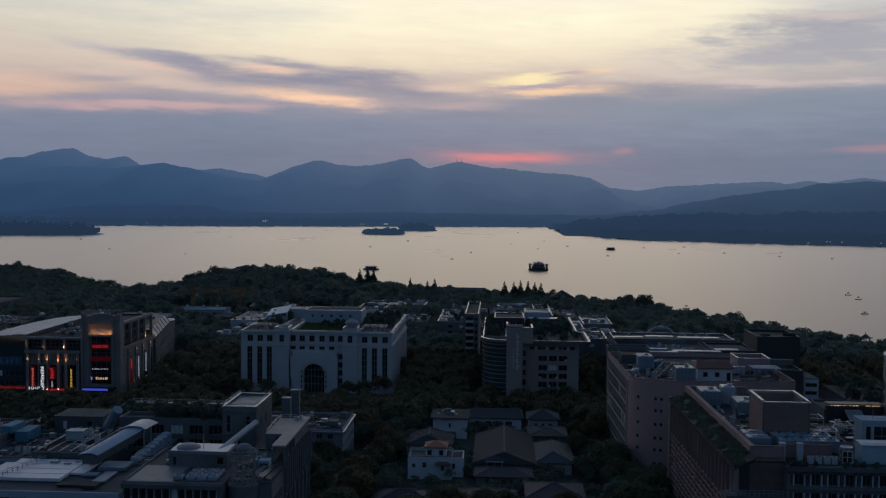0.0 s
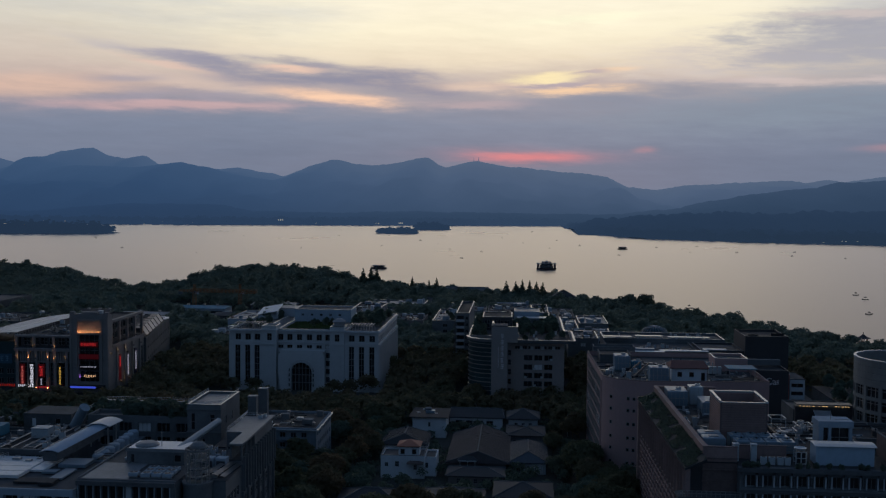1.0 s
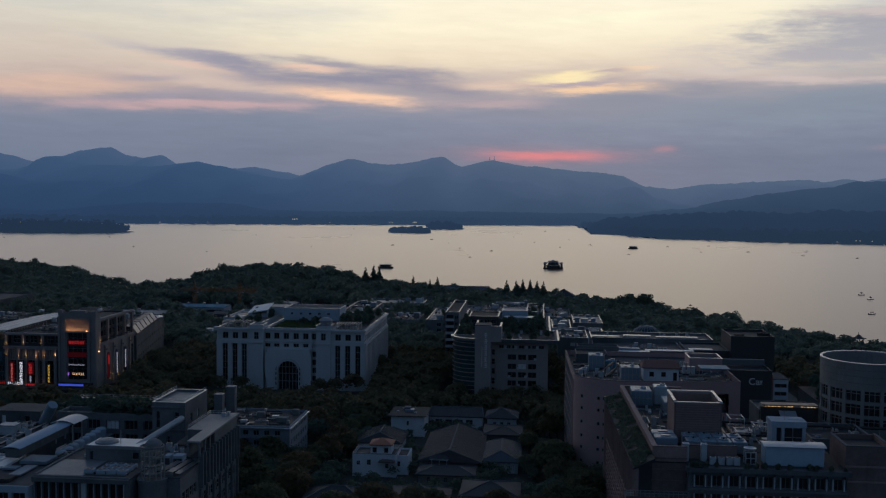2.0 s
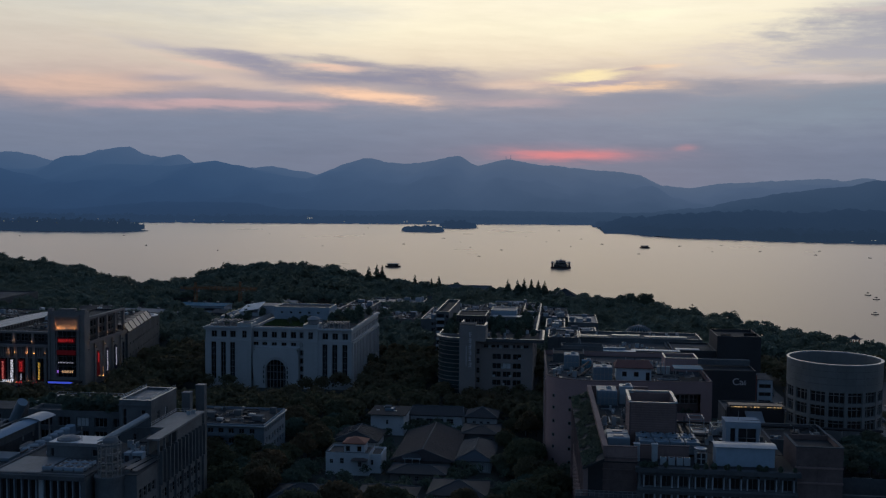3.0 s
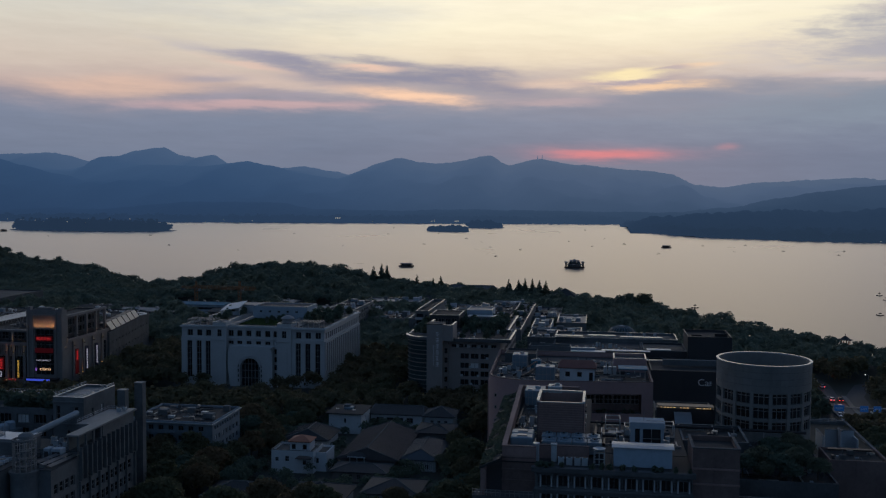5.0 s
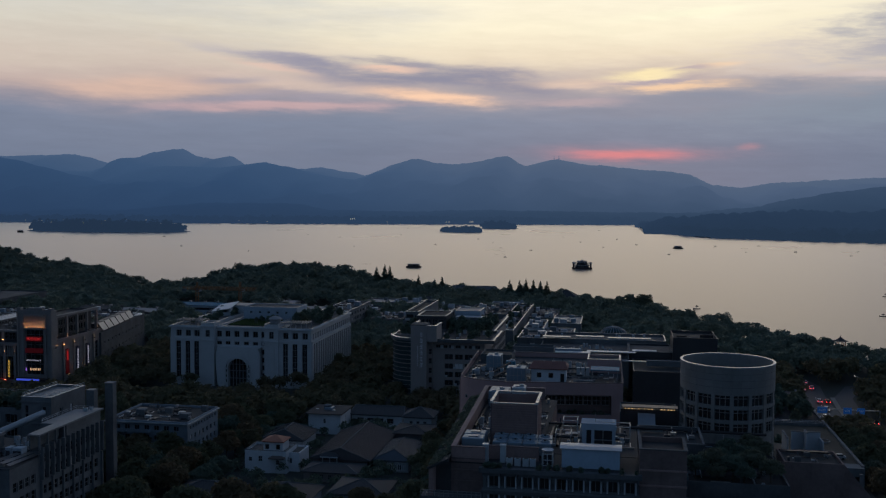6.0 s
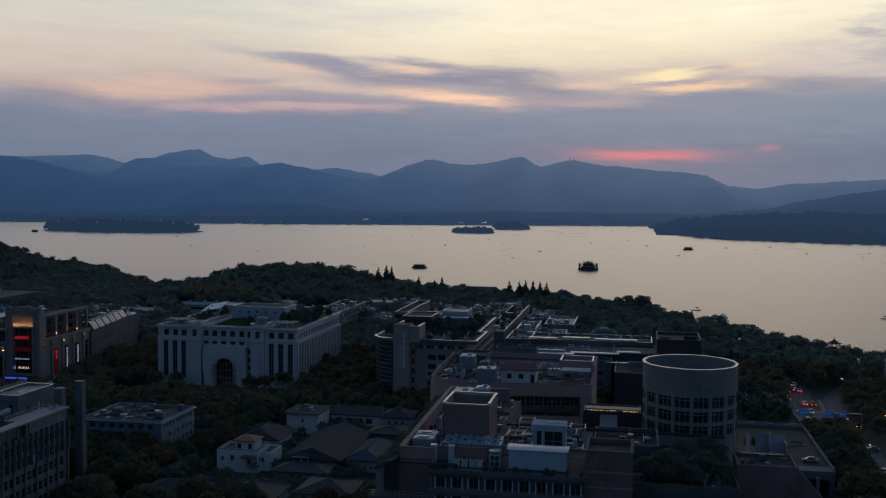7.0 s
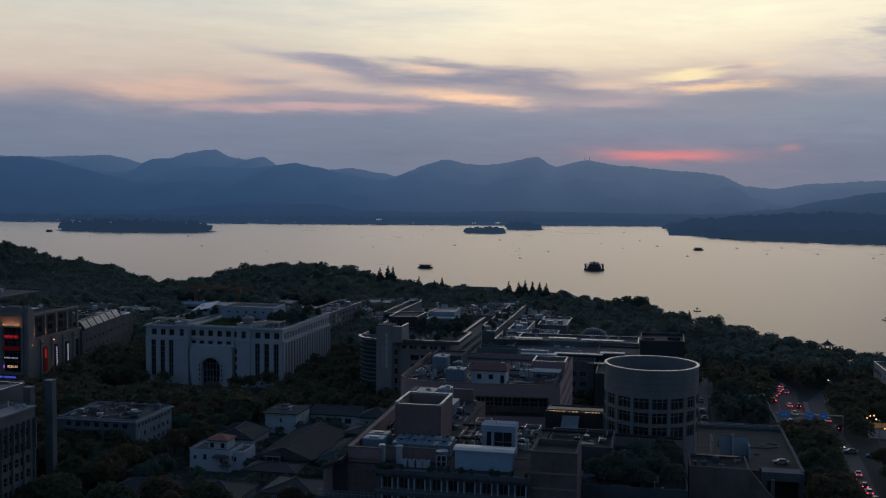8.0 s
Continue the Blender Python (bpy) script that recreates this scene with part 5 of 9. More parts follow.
    # roof storeys that belong to the building
    block(root, 75.2, 85.1, 315, 325, zt - 0.2, 32.2, PINK, ROOF_GREY, parapet=0.7, coping=COPING, foot=False)
    block(root, 59.6, 69.6, 297.4, 304.2, zt - 0.2, 32.4, WHITE_PAINT, None, {"S": [(1.6, 3.0, 30.0, 31.5), (5.0, 6.4, 30.0, 31.5), (8.4, 9.6, 28.9, 31.4)]}, nx=1, nz=1, foot=False, inset=0.25)
    part("hip_roof", hip_roof(59.6, 69.6, 297.4, 304.2, 32.75, 34.4, 0.6, 1.0), TILE_OXBLOOD, root, "dark red tiled roof")
    for i in range(5):
        part("vent_hood", tube((73.0 + 1.1 * i, 318, 29), (73.0 + 1.1 * i, 318, 31.2), 0.3), METAL_WHITE, root)
    block(root, 41.0, 51, 326, 336.5, zt - 0.2, 31.2, CONCRETE_DARK, ROOF_DARK, parapet=0.5, foot=False)
    for x in (72.2, 73.6, 75.0):
        part("vent_box", soft_box(x, x + 1.0, 308.5, 309.5, zt - 0.2, 31.4), METAL_WHITE, root)
    for x in (77, 84.3):
        for y in (301.5, 306.8):
            part("post", box(x - 0.1, x + 0.1, y - 0.1, y + 0.1, zt - 0.2, 31.9), METAL_GREY, root)
    part("canopy", soft_box(76.5, 84.8, 301.0, 307.4, 31.9, 32.2, 0.06), METAL_BLUE, root, "blue sheet metal roof canopy")


pink_clinic()


# ---- pink office with the lattice front ----
def lattice_office():
    root = thing("lattice_office", 70, 235, 0, "pink office building with a concrete lattice side and machine-filled roof", "building")
    zr = 29.8
    # main block
    block(root, 50.4, 69.0, 213, 266.5, 0, zr, PINK_DARK, ROOF_DARK, foot=True)
    block(root, 69.05, 88.6, 213, 240, 0, zr, PINK_DARK, ROOF_DARK, foot=True)
    block(root, 69.05, 88.6, 240.1, 272, 0, 17.0, CONCRETE_DARK, ROOF_DARK, parapet=0.8, foot=True)
    each("parapet", ((51.2, 66, 265.7, 266.5, zr + 0.2, 33.0),), PINK_WORN, root)
    each("coping", ((51.35, 66, 265.6, 266.6, 33.0, 33.15),), PINK_WORN, root)
    block(root, 51.9, 58.6, 203.2, 212.9, 0, zr, PINK_DARK, ROOF_DARK, foot=True)
    each("parapet", ((52.6, 58.6, 203.2, 203.8, zr + 0.24, 33.0), (58.6, 69.0, 206.6, 207.2, 29.95, 32.6)), PINK_WORN, root)
    each("coping", ((52.7, 58.7, 203.1, 203.9, 33.0, 33.12), (58.7, 69.1, 206.5, 207.3, 32.6, 32.72)), PINK_DARK, root)
    each("string_course", ((51.8, 58.7, 203.0, 203.197, 30.6, 30.9), (51.8, 58.7, 203.0, 203.197, 28.2, 28.5), (51.8, 58.7, 203.0, 203.197, 26.0, 26.3)), PINK_DARK, root)
    straight = set(root.children)
    each("parapet", ((50.4, 51.2, 203.2, 266.5, zr + 0.2, 33.0),), PINK_WORN, root)
    each("coping", ((50.3, 51.35, 203.1, 266.6, 33.0, 33.15),), PINK_WORN, root)
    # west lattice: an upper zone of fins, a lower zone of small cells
    # near-black backing puts the darkness of the lattice gaps into its colour
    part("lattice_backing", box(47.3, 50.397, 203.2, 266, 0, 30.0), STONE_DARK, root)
    part("end_wall", box(46.9, 50.397, 199.0, 203.19, 0, 23.38), PINK_DARK, root)
    each("end_band", [(46.9, 50.3, 198.85, 198.997, z, z + 0.3) for z in (5.0, 9.0, 13.0, 17.0, 21.0)], PINK_WORN, root)
    # lean-to roof along the parapet, weathered dark, over a row of tall fins
    bm = bmesh.new()
    v = [[bm.verts.new((x, y, z)) for x, z in ((50.39, 31.6), (46.2, 29.7), (46.2, 29.3), (50.39, 30.9))] for y in (199.0, 266.4)]
    for i in range(4):
        j = (i + 1) % 4
        bm.faces.new((v[0][i], v[0][j], v[1][j], v[1][i]))
    bm.faces.new(v[0][::-1])
    bm.faces.new(v[1])
    part("lean_to_roof", bm, ROOF_DARK, root, "dark weathered lean-to roof")
    fin = mesh_of("fin", box(-0.85, 0.0, -0.16, 0.16, 0, 8.5), PINK_WORN)
    for i in range(21):
        shared("fin", fin, root, pose(47.29, 199.6 + 3.3 * i, 20.9))
    for k in range(15):
        part("lattice_slab", box(46.9, 47.29, 199, 266, 0.4 + 1.42 * k, 0.66 + 1.42 * k), PINK_WORN, root)
    cell = mesh_of("lattice_post", box(-0.34, 0.0, -0.14, 0.14, 0, 1.16), PINK_WORN)
    for i in range(20):
        for k in range(14):
            shared("lattice_post", cell, root, pose(47.29, 200.2 + 3.3 * i + (1.65 if k % 2 else 0), 0.66 + 1.42 * k))
    part("corner_post", box(46.4, 50.38, 266.0, 267.2, 0, 30.1), PINK_WORN, root)
    # the whole west side stands a little askew
    skew = Matrix.Translation((50.4, 266.5, 0)) @ pose(0, 0, 0, 0, 0, 1.36) @ Matrix.Translation((-50.4, -266.5, 0))
    for ob in root.children:
        if ob not in straight:
            ob.matrix_basis = skew @ ob.matrix_basis
    FOOTPRINTS.append((46, 51, 198, 267))
    # south front with a window band under a heavy cornice
    block(root, 58.7, 88.7, 200.4, 212.97, 0, 29.7, CONCRETE, ROOF_DARK,
          {"S": [h for z in (26.1, 22.4, 18.7) for i in range(9) for h in ((1.2 + 3.28 * i, 3.0 + 3.28 * i, z, z + 2.2), (0.5 + 3.28 * i, 0.85 + 3.28 * i, z + 0.2, z + 2.0), (3.35 + 3.28 * i, 3.7 + 3.28 * i, z + 0.2, z + 2.0))]}, nx=2, nz=1, inset=0.5, blinds=0.0, bar=0.08)
    each("cornice", ((58.0, 89.2, 199.0, 200.397, 29.2, 30.1), (58.2, 89.0, 199.9, 200.397, 25.0, 25.4), (58.2, 89.0, 199.9, 200.397, 21.4, 21.7)), CONCRETE_DARK, root)
    pil = mesh_of("pilaster", box(-0.12, 0.12, -0.3, 0.0, 0, 2.3), PLASTER)
    for i in range(9):
        for z in (26.05, 22.35):
            for dx in (1.04, 3.16):
                shared("pilaster", pil, root, pose(58.7 + 3.28 * i + dx, 200.397, z))
    each("sill", ((58.5, 88.9, 199.95, 200.397, 25.45, 25.9), (58.5, 88.9, 199.95, 200.397, 21.75, 22.15)), CONCRETE, root)
    each("cornice_bracket", [(58.6 + 3.28 * i, 58.9 + 3.28 * i, 199.2, 200.39, 28.5, 29.2) for i in range(10)], CONCRETE_DARK, root)
    railing(root, [(46.5, 199.2, 24.0), (58.4, 199.2, 24.0)], 1.2, METAL_GREY, 0.9)
    part("terrace", box(46.5, 58.6, 199.0, 203.0, 23.4, 24.0), CONCRETE_DARK, root)
    # louvred screen round the roof plant
    x0, x1, y0, y1 = 57.9, 67.8, 217.5, 229.5
    slat = {"S": mesh_of("slat", box(0.3, x1 - x0 - 0.3, 0, 0.16, 0, 0.30), PINK_WORN), "W": mesh_of("slat", box(0, 0.16, 0.3, y1 - y0 - 0.3, 0, 0.30), PINK_WORN)}
    for k in range(17):
        z = 30.4 + 0.5 * k
        for m in (pose(x0, y0, z), pose(x0, y1 - 0.16, z)):
            shared("slat", slat["S"], root, m)
        for m in (pose(x0, y0, z), pose(x1 - 0.16, y0, z)):
            shared("slat", slat["W"], root, m)
    each("screen_post", [(x - 0.15, x + 0.15, y - 0.15, y + 0.15, 30.0, 39.0) for x in (x0 + 0.15, x1 - 0.15) for y in (y0 + 0.15, y1 - 0.15)], PINK_DARK, root)
    part("screen_lining", boxes((x0 + 0.3, x1 - 0.3, y0 + 0.3, y0 + 0.4, 30.0, 38.8), (x0 + 0.3, x1 - 0.3, y1 - 0.4, y1 - 0.3, 30.0, 38.8), (x0 + 0.3, x0 + 0.4, y0 + 0.4, y1 - 0.4, 30.0, 38.8), (x1 - 0.4, x1 - 0.3, y0 + 0.4, y1 - 0.4, 30.0, 38.8)), PINK_WORN, root)
    part("screen_floor", box(x0 + 0.4, x1 - 0.4, y0 + 0.4, y1 - 0.4, 35.6, 35.8), ROOF_DARK, root)
    each("coping", ((x0 - 0.15, x1 + 0.15, y0 - 0.1, y0 + 0.35, 39.0, 39.2), (x0 - 0.15, x1 + 0.15, y1 - 0.45, y1 + 0.15, 39.0, 39.4), (x0 - 0.15, x0 + 0.45, y0 + 0.45, y1 - 0.45, 39.0, 39.4), (x1 - 0.45, x1 + 0.15, y0 + 0.45, y1 - 0.45, 39.0, 39.4)), COPING, root)
    # south-east tower with a hollow top
    block(root, 88.75, 97.6, 202, 213, 0, 33.5, PINK_DARK, ROOF_DARK, parapet=1.0)
    each("band", [(88.65, 97.7, 201.85, 201.997, z, z + 0.35) for z in (30.4, 27.4, 23.8)], PINK_WORN, root)
    part("coping", boxes((88.6, 97.75, 201.9, 202.5, 34.5, 34.7), (88.6, 89.2, 202.5, 213.1, 34.5, 34.7), (97.15, 97.75, 202.5, 213.1, 34.5, 34.7)), CONCRETE_DARK, root)
    # lower dark roofs towards the drum
    block(root, 88.7, 118.5, 214, 247, 0, 24.6, CONCRETE_DARK, ROOF_DARK, parapet=0.9)
    block(root, 89, 103, 228, 244, 24.6, 29.0, CONCRETE_DARK, ROOF_DARK, parapet=0.6, coping=CONCRETE, foot=False)
    block(root, 119.0, 131.0, 225, 236, 0, 26.9, PINK_DARK, ROOF_DARK, parapet=0.7)
    block(root, 85, 99.3, 262, 274, 0, 28.2, CONCRETE_DARK, ROOF_GREY, parapet=0.5)
    each("lit_canopy", [(86.2 + 0.8 * i, 86.2 + 0.8 * i + (0.45 if i % 3 else 0.2), 260.75, 260.9, 29.78, 29.92) for i in range(16) if i not in (5, 9, 10)], lit("warm_canopy_light", (1.0, 0.62, 0.28), 0.9), root, "warm strip of lights under a roof canopy")
    part("canopy_roof", box(85.5, 99.2, 260.6, 264, 30.1, 30.3), STONE_DARK, root)
    part("back_wall", box(85.2, 99.25, 261.0, 261.997, 24.0, 29.7), STONE_DARK, root)
    each("canopy_post", [(x, x + 0.15, 260.8, 260.95, 28.2, 30.1) for x in (86, 92, 98.6)], METAL_DARK, root)
    for xa, xb in ((89.4, 93.6),):
        bm = bmesh.new()
        f = bm.faces.new([bm.verts.new(p) for p in ((xa, 255.8, 26.9), (xb, 255.8, 26.9), (xb, 260.4, 28.9), (xa, 260.4, 28.9))])
        bmesh.ops.solidify(bm, geom=[f], thickness=0.12)
        part("awning", bm, PLASTER, root, "cream sloping awning")
    part("roof_panel_strip", boxes((120.5, 129.5, 233.4, 234.2, 27.6, 27.9)), METAL_DARK, root)
    each("roof_light", [(121.5, 122.6, 230.2, 230.6, 26.93, 27.2), (125.2, 126.2, 229.5, 229.9, 26.93, 27.2)], METAL_WHITE, root)
    part("terrace_wall", box(97.7, 119, 205.5, 206.3, 0, 24.4), CONCRETE_DARK, root)


lattice_office()


# ---- the round drum ----
DRUM_STONE = material("pale_grey_drum_cladding", (0.185, 0.19, 0.19), 0.7, stain=0.12, vary=0.2, per_object=0.12)


def drum_tower():
    cx, cy, r = 110.75, 260.2, 11.2
    root = thing("round_tower", cx, cy, 0, "round concrete drum building with rows of windows below a blank rim", "building")
    part("drum_wall", lathe(bmesh.new(), cx, cy, [(r - 0.05, 36.6), (r - 0.05, 42.7)], 64), CONCRETE_DARK, root)
    part("drum_lining", lathe(bmesh.new(), cx, cy, [(r - 0.5, 42.7), (r - 0.5, 38.6), (0.02, 38.6)], 48), DRUM_STONE, root)
    part("rim", lathe(bmesh.new(), cx, cy, [(r + 0.12, 42.75), (r + 0.12, 43.0), (r - 0.55, 43.0), (r - 0.55, 42.7), (r + 0.12, 42.75)], 60), COPING, root, "white rim ring")
    # cladding panels in four courses
    for z0, z1 in ((36.6, 38.06), (38.14, 39.66), (39.74, 41.2), (41.28, 42.74)):
        panel = mesh_of("panel", lathe(bmesh.new(), 0, 0, [(r - 0.05, z0), (r, z0), (r, z1), (r - 0.05, z1)], 2, -95.57, -84.43), DRUM_STONE)
        for i in range(32):
            shared("panel", panel, root, Matrix.Translation((cx, cy, 0)) @ pose(0, 0, 0, 0, 0, 11.25 * i + 5.625))
    nb = 16
    levels = [26.8, 30.15, 33.5]
    hw, hh = 1.82, 2.5
    glass = mesh_of("pane", box(-hw, hw, -0.03, 0.03, 0, hh), GLASS)
    bar = mesh_of("mullion", box(-0.06, 0.06, -0.1, 0.06, 0, hh), METAL_GREY)
    rail = mesh_of("transom", box(-hw, hw, -0.09, 0.05, 0, 0.12), METAL_GREY)
    pier = mesh_of("pier", box(-0.42, 0.42, -0.25, 0.5, 0, 36.6), DRUM_STONE)
    for i in range(nb):
        a = 360 / nb * i
        m0 = Matrix.Translation((cx, cy, 0)) @ pose(0, 0, 0, 0, 0, a)
        shared("pier", pier, root, m0 @ Matrix.Translation((0, -r + 0.25, 0)))
        m1 = Matrix.Translation((cx, cy, 0)) @ pose(0, 0, 0, 0, 0, a + 180 / nb)
        for z in levels:
            w = shared("window", rail, root, m1 @ Matrix.Translation((0, -r + 0.68, z + 1.95)))
            shared("pane", glass, w, m1 @ Matrix.Translation((0, -r + 0.76, z + 0.25)))
            for x in (-0.62, 0.62):
                shared("mullion", bar, w, m1 @ Matrix.Translation((x, -r + 0.68, z + 0.25)))
    for z0, z1 in ((0.0, 27.05), (29.55, 30.4), (32.9, 33.75), (36.25, 36.6)):
        part("floor_band", lathe(bmesh.new(), cx, cy, [(r - 0.7, z0), (r - 0.08, z0), (r - 0.08, z1), (r - 0.7, z1)], 64), DRUM_STONE, root)
    part("core", lathe(bmesh.new(), cx, cy, [(r - 1.6, 0), (r - 1.6, 38.5)], 32), STONE_DARK, root)
    FOOTPRINTS.append((cx - r, cx + r, cy - r, cy + r))


drum_tower()


# ---- dark store and the flat mall roofs ----
def dark_store():
    root = thing("dark_store", 108, 400, 0, "black-clad store building with a pale sign", "building")
    block(root, 105.6, 122.6, 412, 434, 0, 25.6, STONE_DARK, ROOF_DARK, parapet=1.0)
    block(root, 90, 115.4, 383, 411.9, 0, 17.2, STONE_DARK, ROOF_DARK, parapet=0.7)
    block(root, 88.6, 105.5, 414, 436, 0, 19.6, STONE_DARK, ROOF_GREY, parapet=0.6, coping=CONCRETE)
    part("ledge", box(95, 115.2, 394.8, 396.6, 17.95, 20.0), CONCRETE, root, "pale grey roof slab")
    part("corner_light", box(115.45, 115.75, 383.2, 383.9, 6.0, 16.5), material("faded_red_strip", (0.30, 0.12, 0.10), 0.6), root)
    block(root, 116.2, 121.6, 384, 398, 0, 14.5, PLASTER, ROOF_GREY, {"S": [(0.5, 4.9, z, z + 1.5) for z in (2.5, 5.5, 8.5, 11.5)]}, nx=2, nz=1)
    txt = bpy.data.curves.new("sign_text", "FONT")
    txt.body, txt.size, txt.extrude = "Ca", 3.6, 0.1
    tmp = new("sign_text", txt)
    deps = bpy.context.evaluated_depsgraph_get()
    me = bpy.data.meshes.new_from_object(tmp.evaluated_get(deps))
    bpy.data.objects.remove(tmp)
    me.materials.clear()
    me.materials.append(PALE_SIGN)
    shared("lettering", me, root, pose(106.9, 382.88, 12.6, 90, 0, 0), "pale sign letters")
    part("lettering", bars(110.8, 112.0, 12.7, 14.4, 382.99, 3, True, seed=41), PALE_SIGN, root)
    each("roof_sign_panel", ((107, 111, 413.5, 413.7, 26.6, 27.2), (116, 121, 413.5, 413.7, 26.6, 27.8)), METAL_DARK, root)
    mall = thing("flat_mall", 80, 430, 0, "low mall with long white-edged flat roofs and skylights", "building")
    block(mall, 52, 88.5, 402, 446, 0, 18.0, CONCRETE, ROOF_GREY, {"S": rows_of(36.5, (5, 9, 13), 2.6, 1.8, 4)}, parapet=1.0)
    each("roof_edge", ((57, 72, 407.0, 410.6, 19.9, 20.2), (72, 73.4, 407.0, 414.6, 19.9, 20.2), (73.4, 90, 411.4, 414.6, 19.9, 20.2), (90, 91.2, 411.4, 420, 19.9, 20.2), (91.2, 99.5, 417, 420, 19.9, 20.2)), ROOF_WHITE, mall, "white glossy roof edge")
    each("edge_support", ((57.2, 71.8, 409.8, 410.4, 18.2, 19.9), (73.6, 88.4, 413.8, 414.4, 18.2, 19.9)), CONCRETE, mall)
    part("upper_edge", boxes((86, 114.6, 400.6, 402.2, 18.3, 18.6)), COPING, root)
    part("roof_skylight", box(57, 69.5, 410.5, 413, 19.0, 21.0), METAL_PALE, mall)
    block(mall, 52, 104.4, 446.1, 466, 0, 19.2, CONCRETE, ROOF_GREY, parapet=0.8, coping=COPING)
    block(mall, 44, 60, 395, 401.9, 0, 23.0, CONCRETE, ROOF_GREY, {"S": rows_of(16, (4, 8, 12, 16), 2.6, 1.8, 4)}, parapet=0.8)
    each("roof_edge", ((52, 64, 442, 445, 21.0, 21.3), (66, 78, 447.5, 450.5, 20.6, 21.0), (80, 98, 446.5, 449.5, 20.4, 20.8)), COPING, mall)


dark_store()


# ---- foreground complex with many roofs ----
def grey_complex():
    root = thing("grey_complex", -70, 225, 0, "rambling grey concrete complex with many roof levels", "building")
    # stair tower
    block(root, -65.3, -57.0, 239.5, 256.0, 0, 30.4, CONCRETE, ROOF_PALE, {"S": [(0.9, 1.9, 24.6, 28.8), (5.6, 6.8, 26.4, 28.6), (3.6, 4.4, 21.0, 22.6)], "W": [(3, 4.2, 26, 28)], "E": [(4, 5.2, 25.5, 27.5), (9, 10.2, 25.5, 27.5)]}, nx=1, nz=2, parapet=0.55, coping=COPING)
    each("wall_band", [(-65.5, -56.8, 239.2, 239.497, z, z + 0.3) for z in (24.0, 29.6)], CONCRETE, root)
    railing(root, [(-65.1, 255.8, 31.06), (-65.1, 239.7, 31.06), (-57.2, 239.7, 31.06), (-57.2, 255.8, 31.06)], 0.8, METAL_WHITE, 1.8)
    # east wing with fins on its street side
    fl = [3 + 3.6 * i for i in range(7)]
    block(root, -54.0, -44.9, 214, 242, 0, 24.4, CONCRETE, ROOF_GREY, {"E": rows_of(28, fl[:6], 1.7, 2.2, 2.3)}, nx=1, nz=2)
    block(root, -51.5, -44.95, 226, 242, 24.64, 27.6, CONCRETE, ROOF_PALE, {"S": [(2.2, 3.6, 25.2, 27.0)]}, nx=1, nz=2, foot=False)
    part("roof_slab", box(-47.3, -44.3, 213.6, 242.4, 27.85, 28.25), ROOF_PALE, root, "pale oversailing roof slab")
    each("roof_post", [(-44.9, -44.5, 214 + 3.4 * i, 214.5 + 3.4 * i, 24.6, 27.85) for i in range(4)], CONCRETE, root)
    part("upper_wall", boxes((-47.2, -46.9, 214, 226, 24.6, 27.85)), CONCRETE, root)
    fin = mesh_of("fin", box(0, 0.9, -0.18, 0.18, 0, 7.6), CONCRETE)
    long_fin = mesh_of("fin", box(0, 0.55, -0.22, 0.22, 0, 17.4), CONCRETE)
    for i in range(13):
        y = 214.8 + 2.25 * i
        shared("fin", fin, root, pose(-44.89, y, 17.6))
        if i % 2 == 0:
            shared("fin", long_fin, root, pose(-44.89, y, 0.0))
    railing(root, [(-51.4, 226.2, 27.85), (-51.4, 241.8, 27.85), (-47.4, 241.8, 27.85)], 0.9, METAL_WHITE, 2.0)
    # two chimney slabs
    block(root, -53.0, -50.9, 249.5, 251.5, 0, 31.0, CONCRETE, ROOF_PALE)
    block(root, -52.8, -50.5, 258.8, 260.8, 0, 31.2, CONCRETE, ROOF_PALE)
    # white-roofed lift house on the terrace
    block(root, -74.6, -54.05, 198.4, 226, 0, 23.6, CONCRETE, ROOF_GREY, {"S": [(0.4 + 1.6 * i, 1.88 + 1.6 * i, 17.6, 22.7) for i in range(12)]}, nx=1, nz=1, inset=0.6, bar=0.05)
    block(root, -80.6, -74.65, 221.1, 226, 0, 21.4, CONCRETE_DARK, ROOF_DARK)
    part("cornice", box(-74.55, -53.9, 197.6, 198.397, 22.9, 23.8), CONCRETE_DARK, root)
    block(root, -69.2, -56.5, 211.2, 218.8, 23.83, 26.8, CONCRETE, ROOF_WHITE, {"S": [(0.8, 1.7, 24.0, 26.0), (10.4, 12.0, 24.4, 26.0)]}, nx=1, nz=1, foot=False)
    part("roof_dome", lathe(bmesh.new(), -66, 215, [(2.6, 27.03), (2.5, 27.4), (1.6, 27.8), (0.05, 27.95)], 16), ROOF_PALE, root)
    each("terrace_kerb", ((-74.6, -54.1, 198.5, 198.9, 23.83, 24.05), (-74.6, -74.2, 198.9, 225.9, 23.83, 24.25), (-74.2, -69.3, 225.5, 225.9, 23.83, 24.25)), CONCRETE, root)
    each("terrace_kerb", ((-69.4, -56.3, 211.0, 211.19, 26.6, 27.3), (-56.49, -56.2, 211.19, 219.0, 26.6, 27.3)), ROOF_PALE, root)
    part("mast", tube((-62.4, 214, 27.0), (-62.4, 214, 30.2), 0.08, n=5), METAL_GREY, root)
    each("wall_rib", [(-74.37 + 1.6 * i, -74.25 + 1.6 * i, 198.05, 198.397, 12.0, 22.8) for i in range(13)], PLASTER_BLUE, root)
    part("roof_pad", box(-74.0, -64.4, 199.3, 211.1, 23.85, 24.0), ROOF_PALE, root, "pale square of roof coating")
    # round glazed stair with rings
    cx, cy = -50.7, 202.6
    part("stair_drum", lathe(bmesh.new(), cx, cy, [(3.0, 0), (3.0, 22.6), (3.2, 22.6), (3.2, 23.2), (0.05, 23.2)], 28), CONCRETE, root)
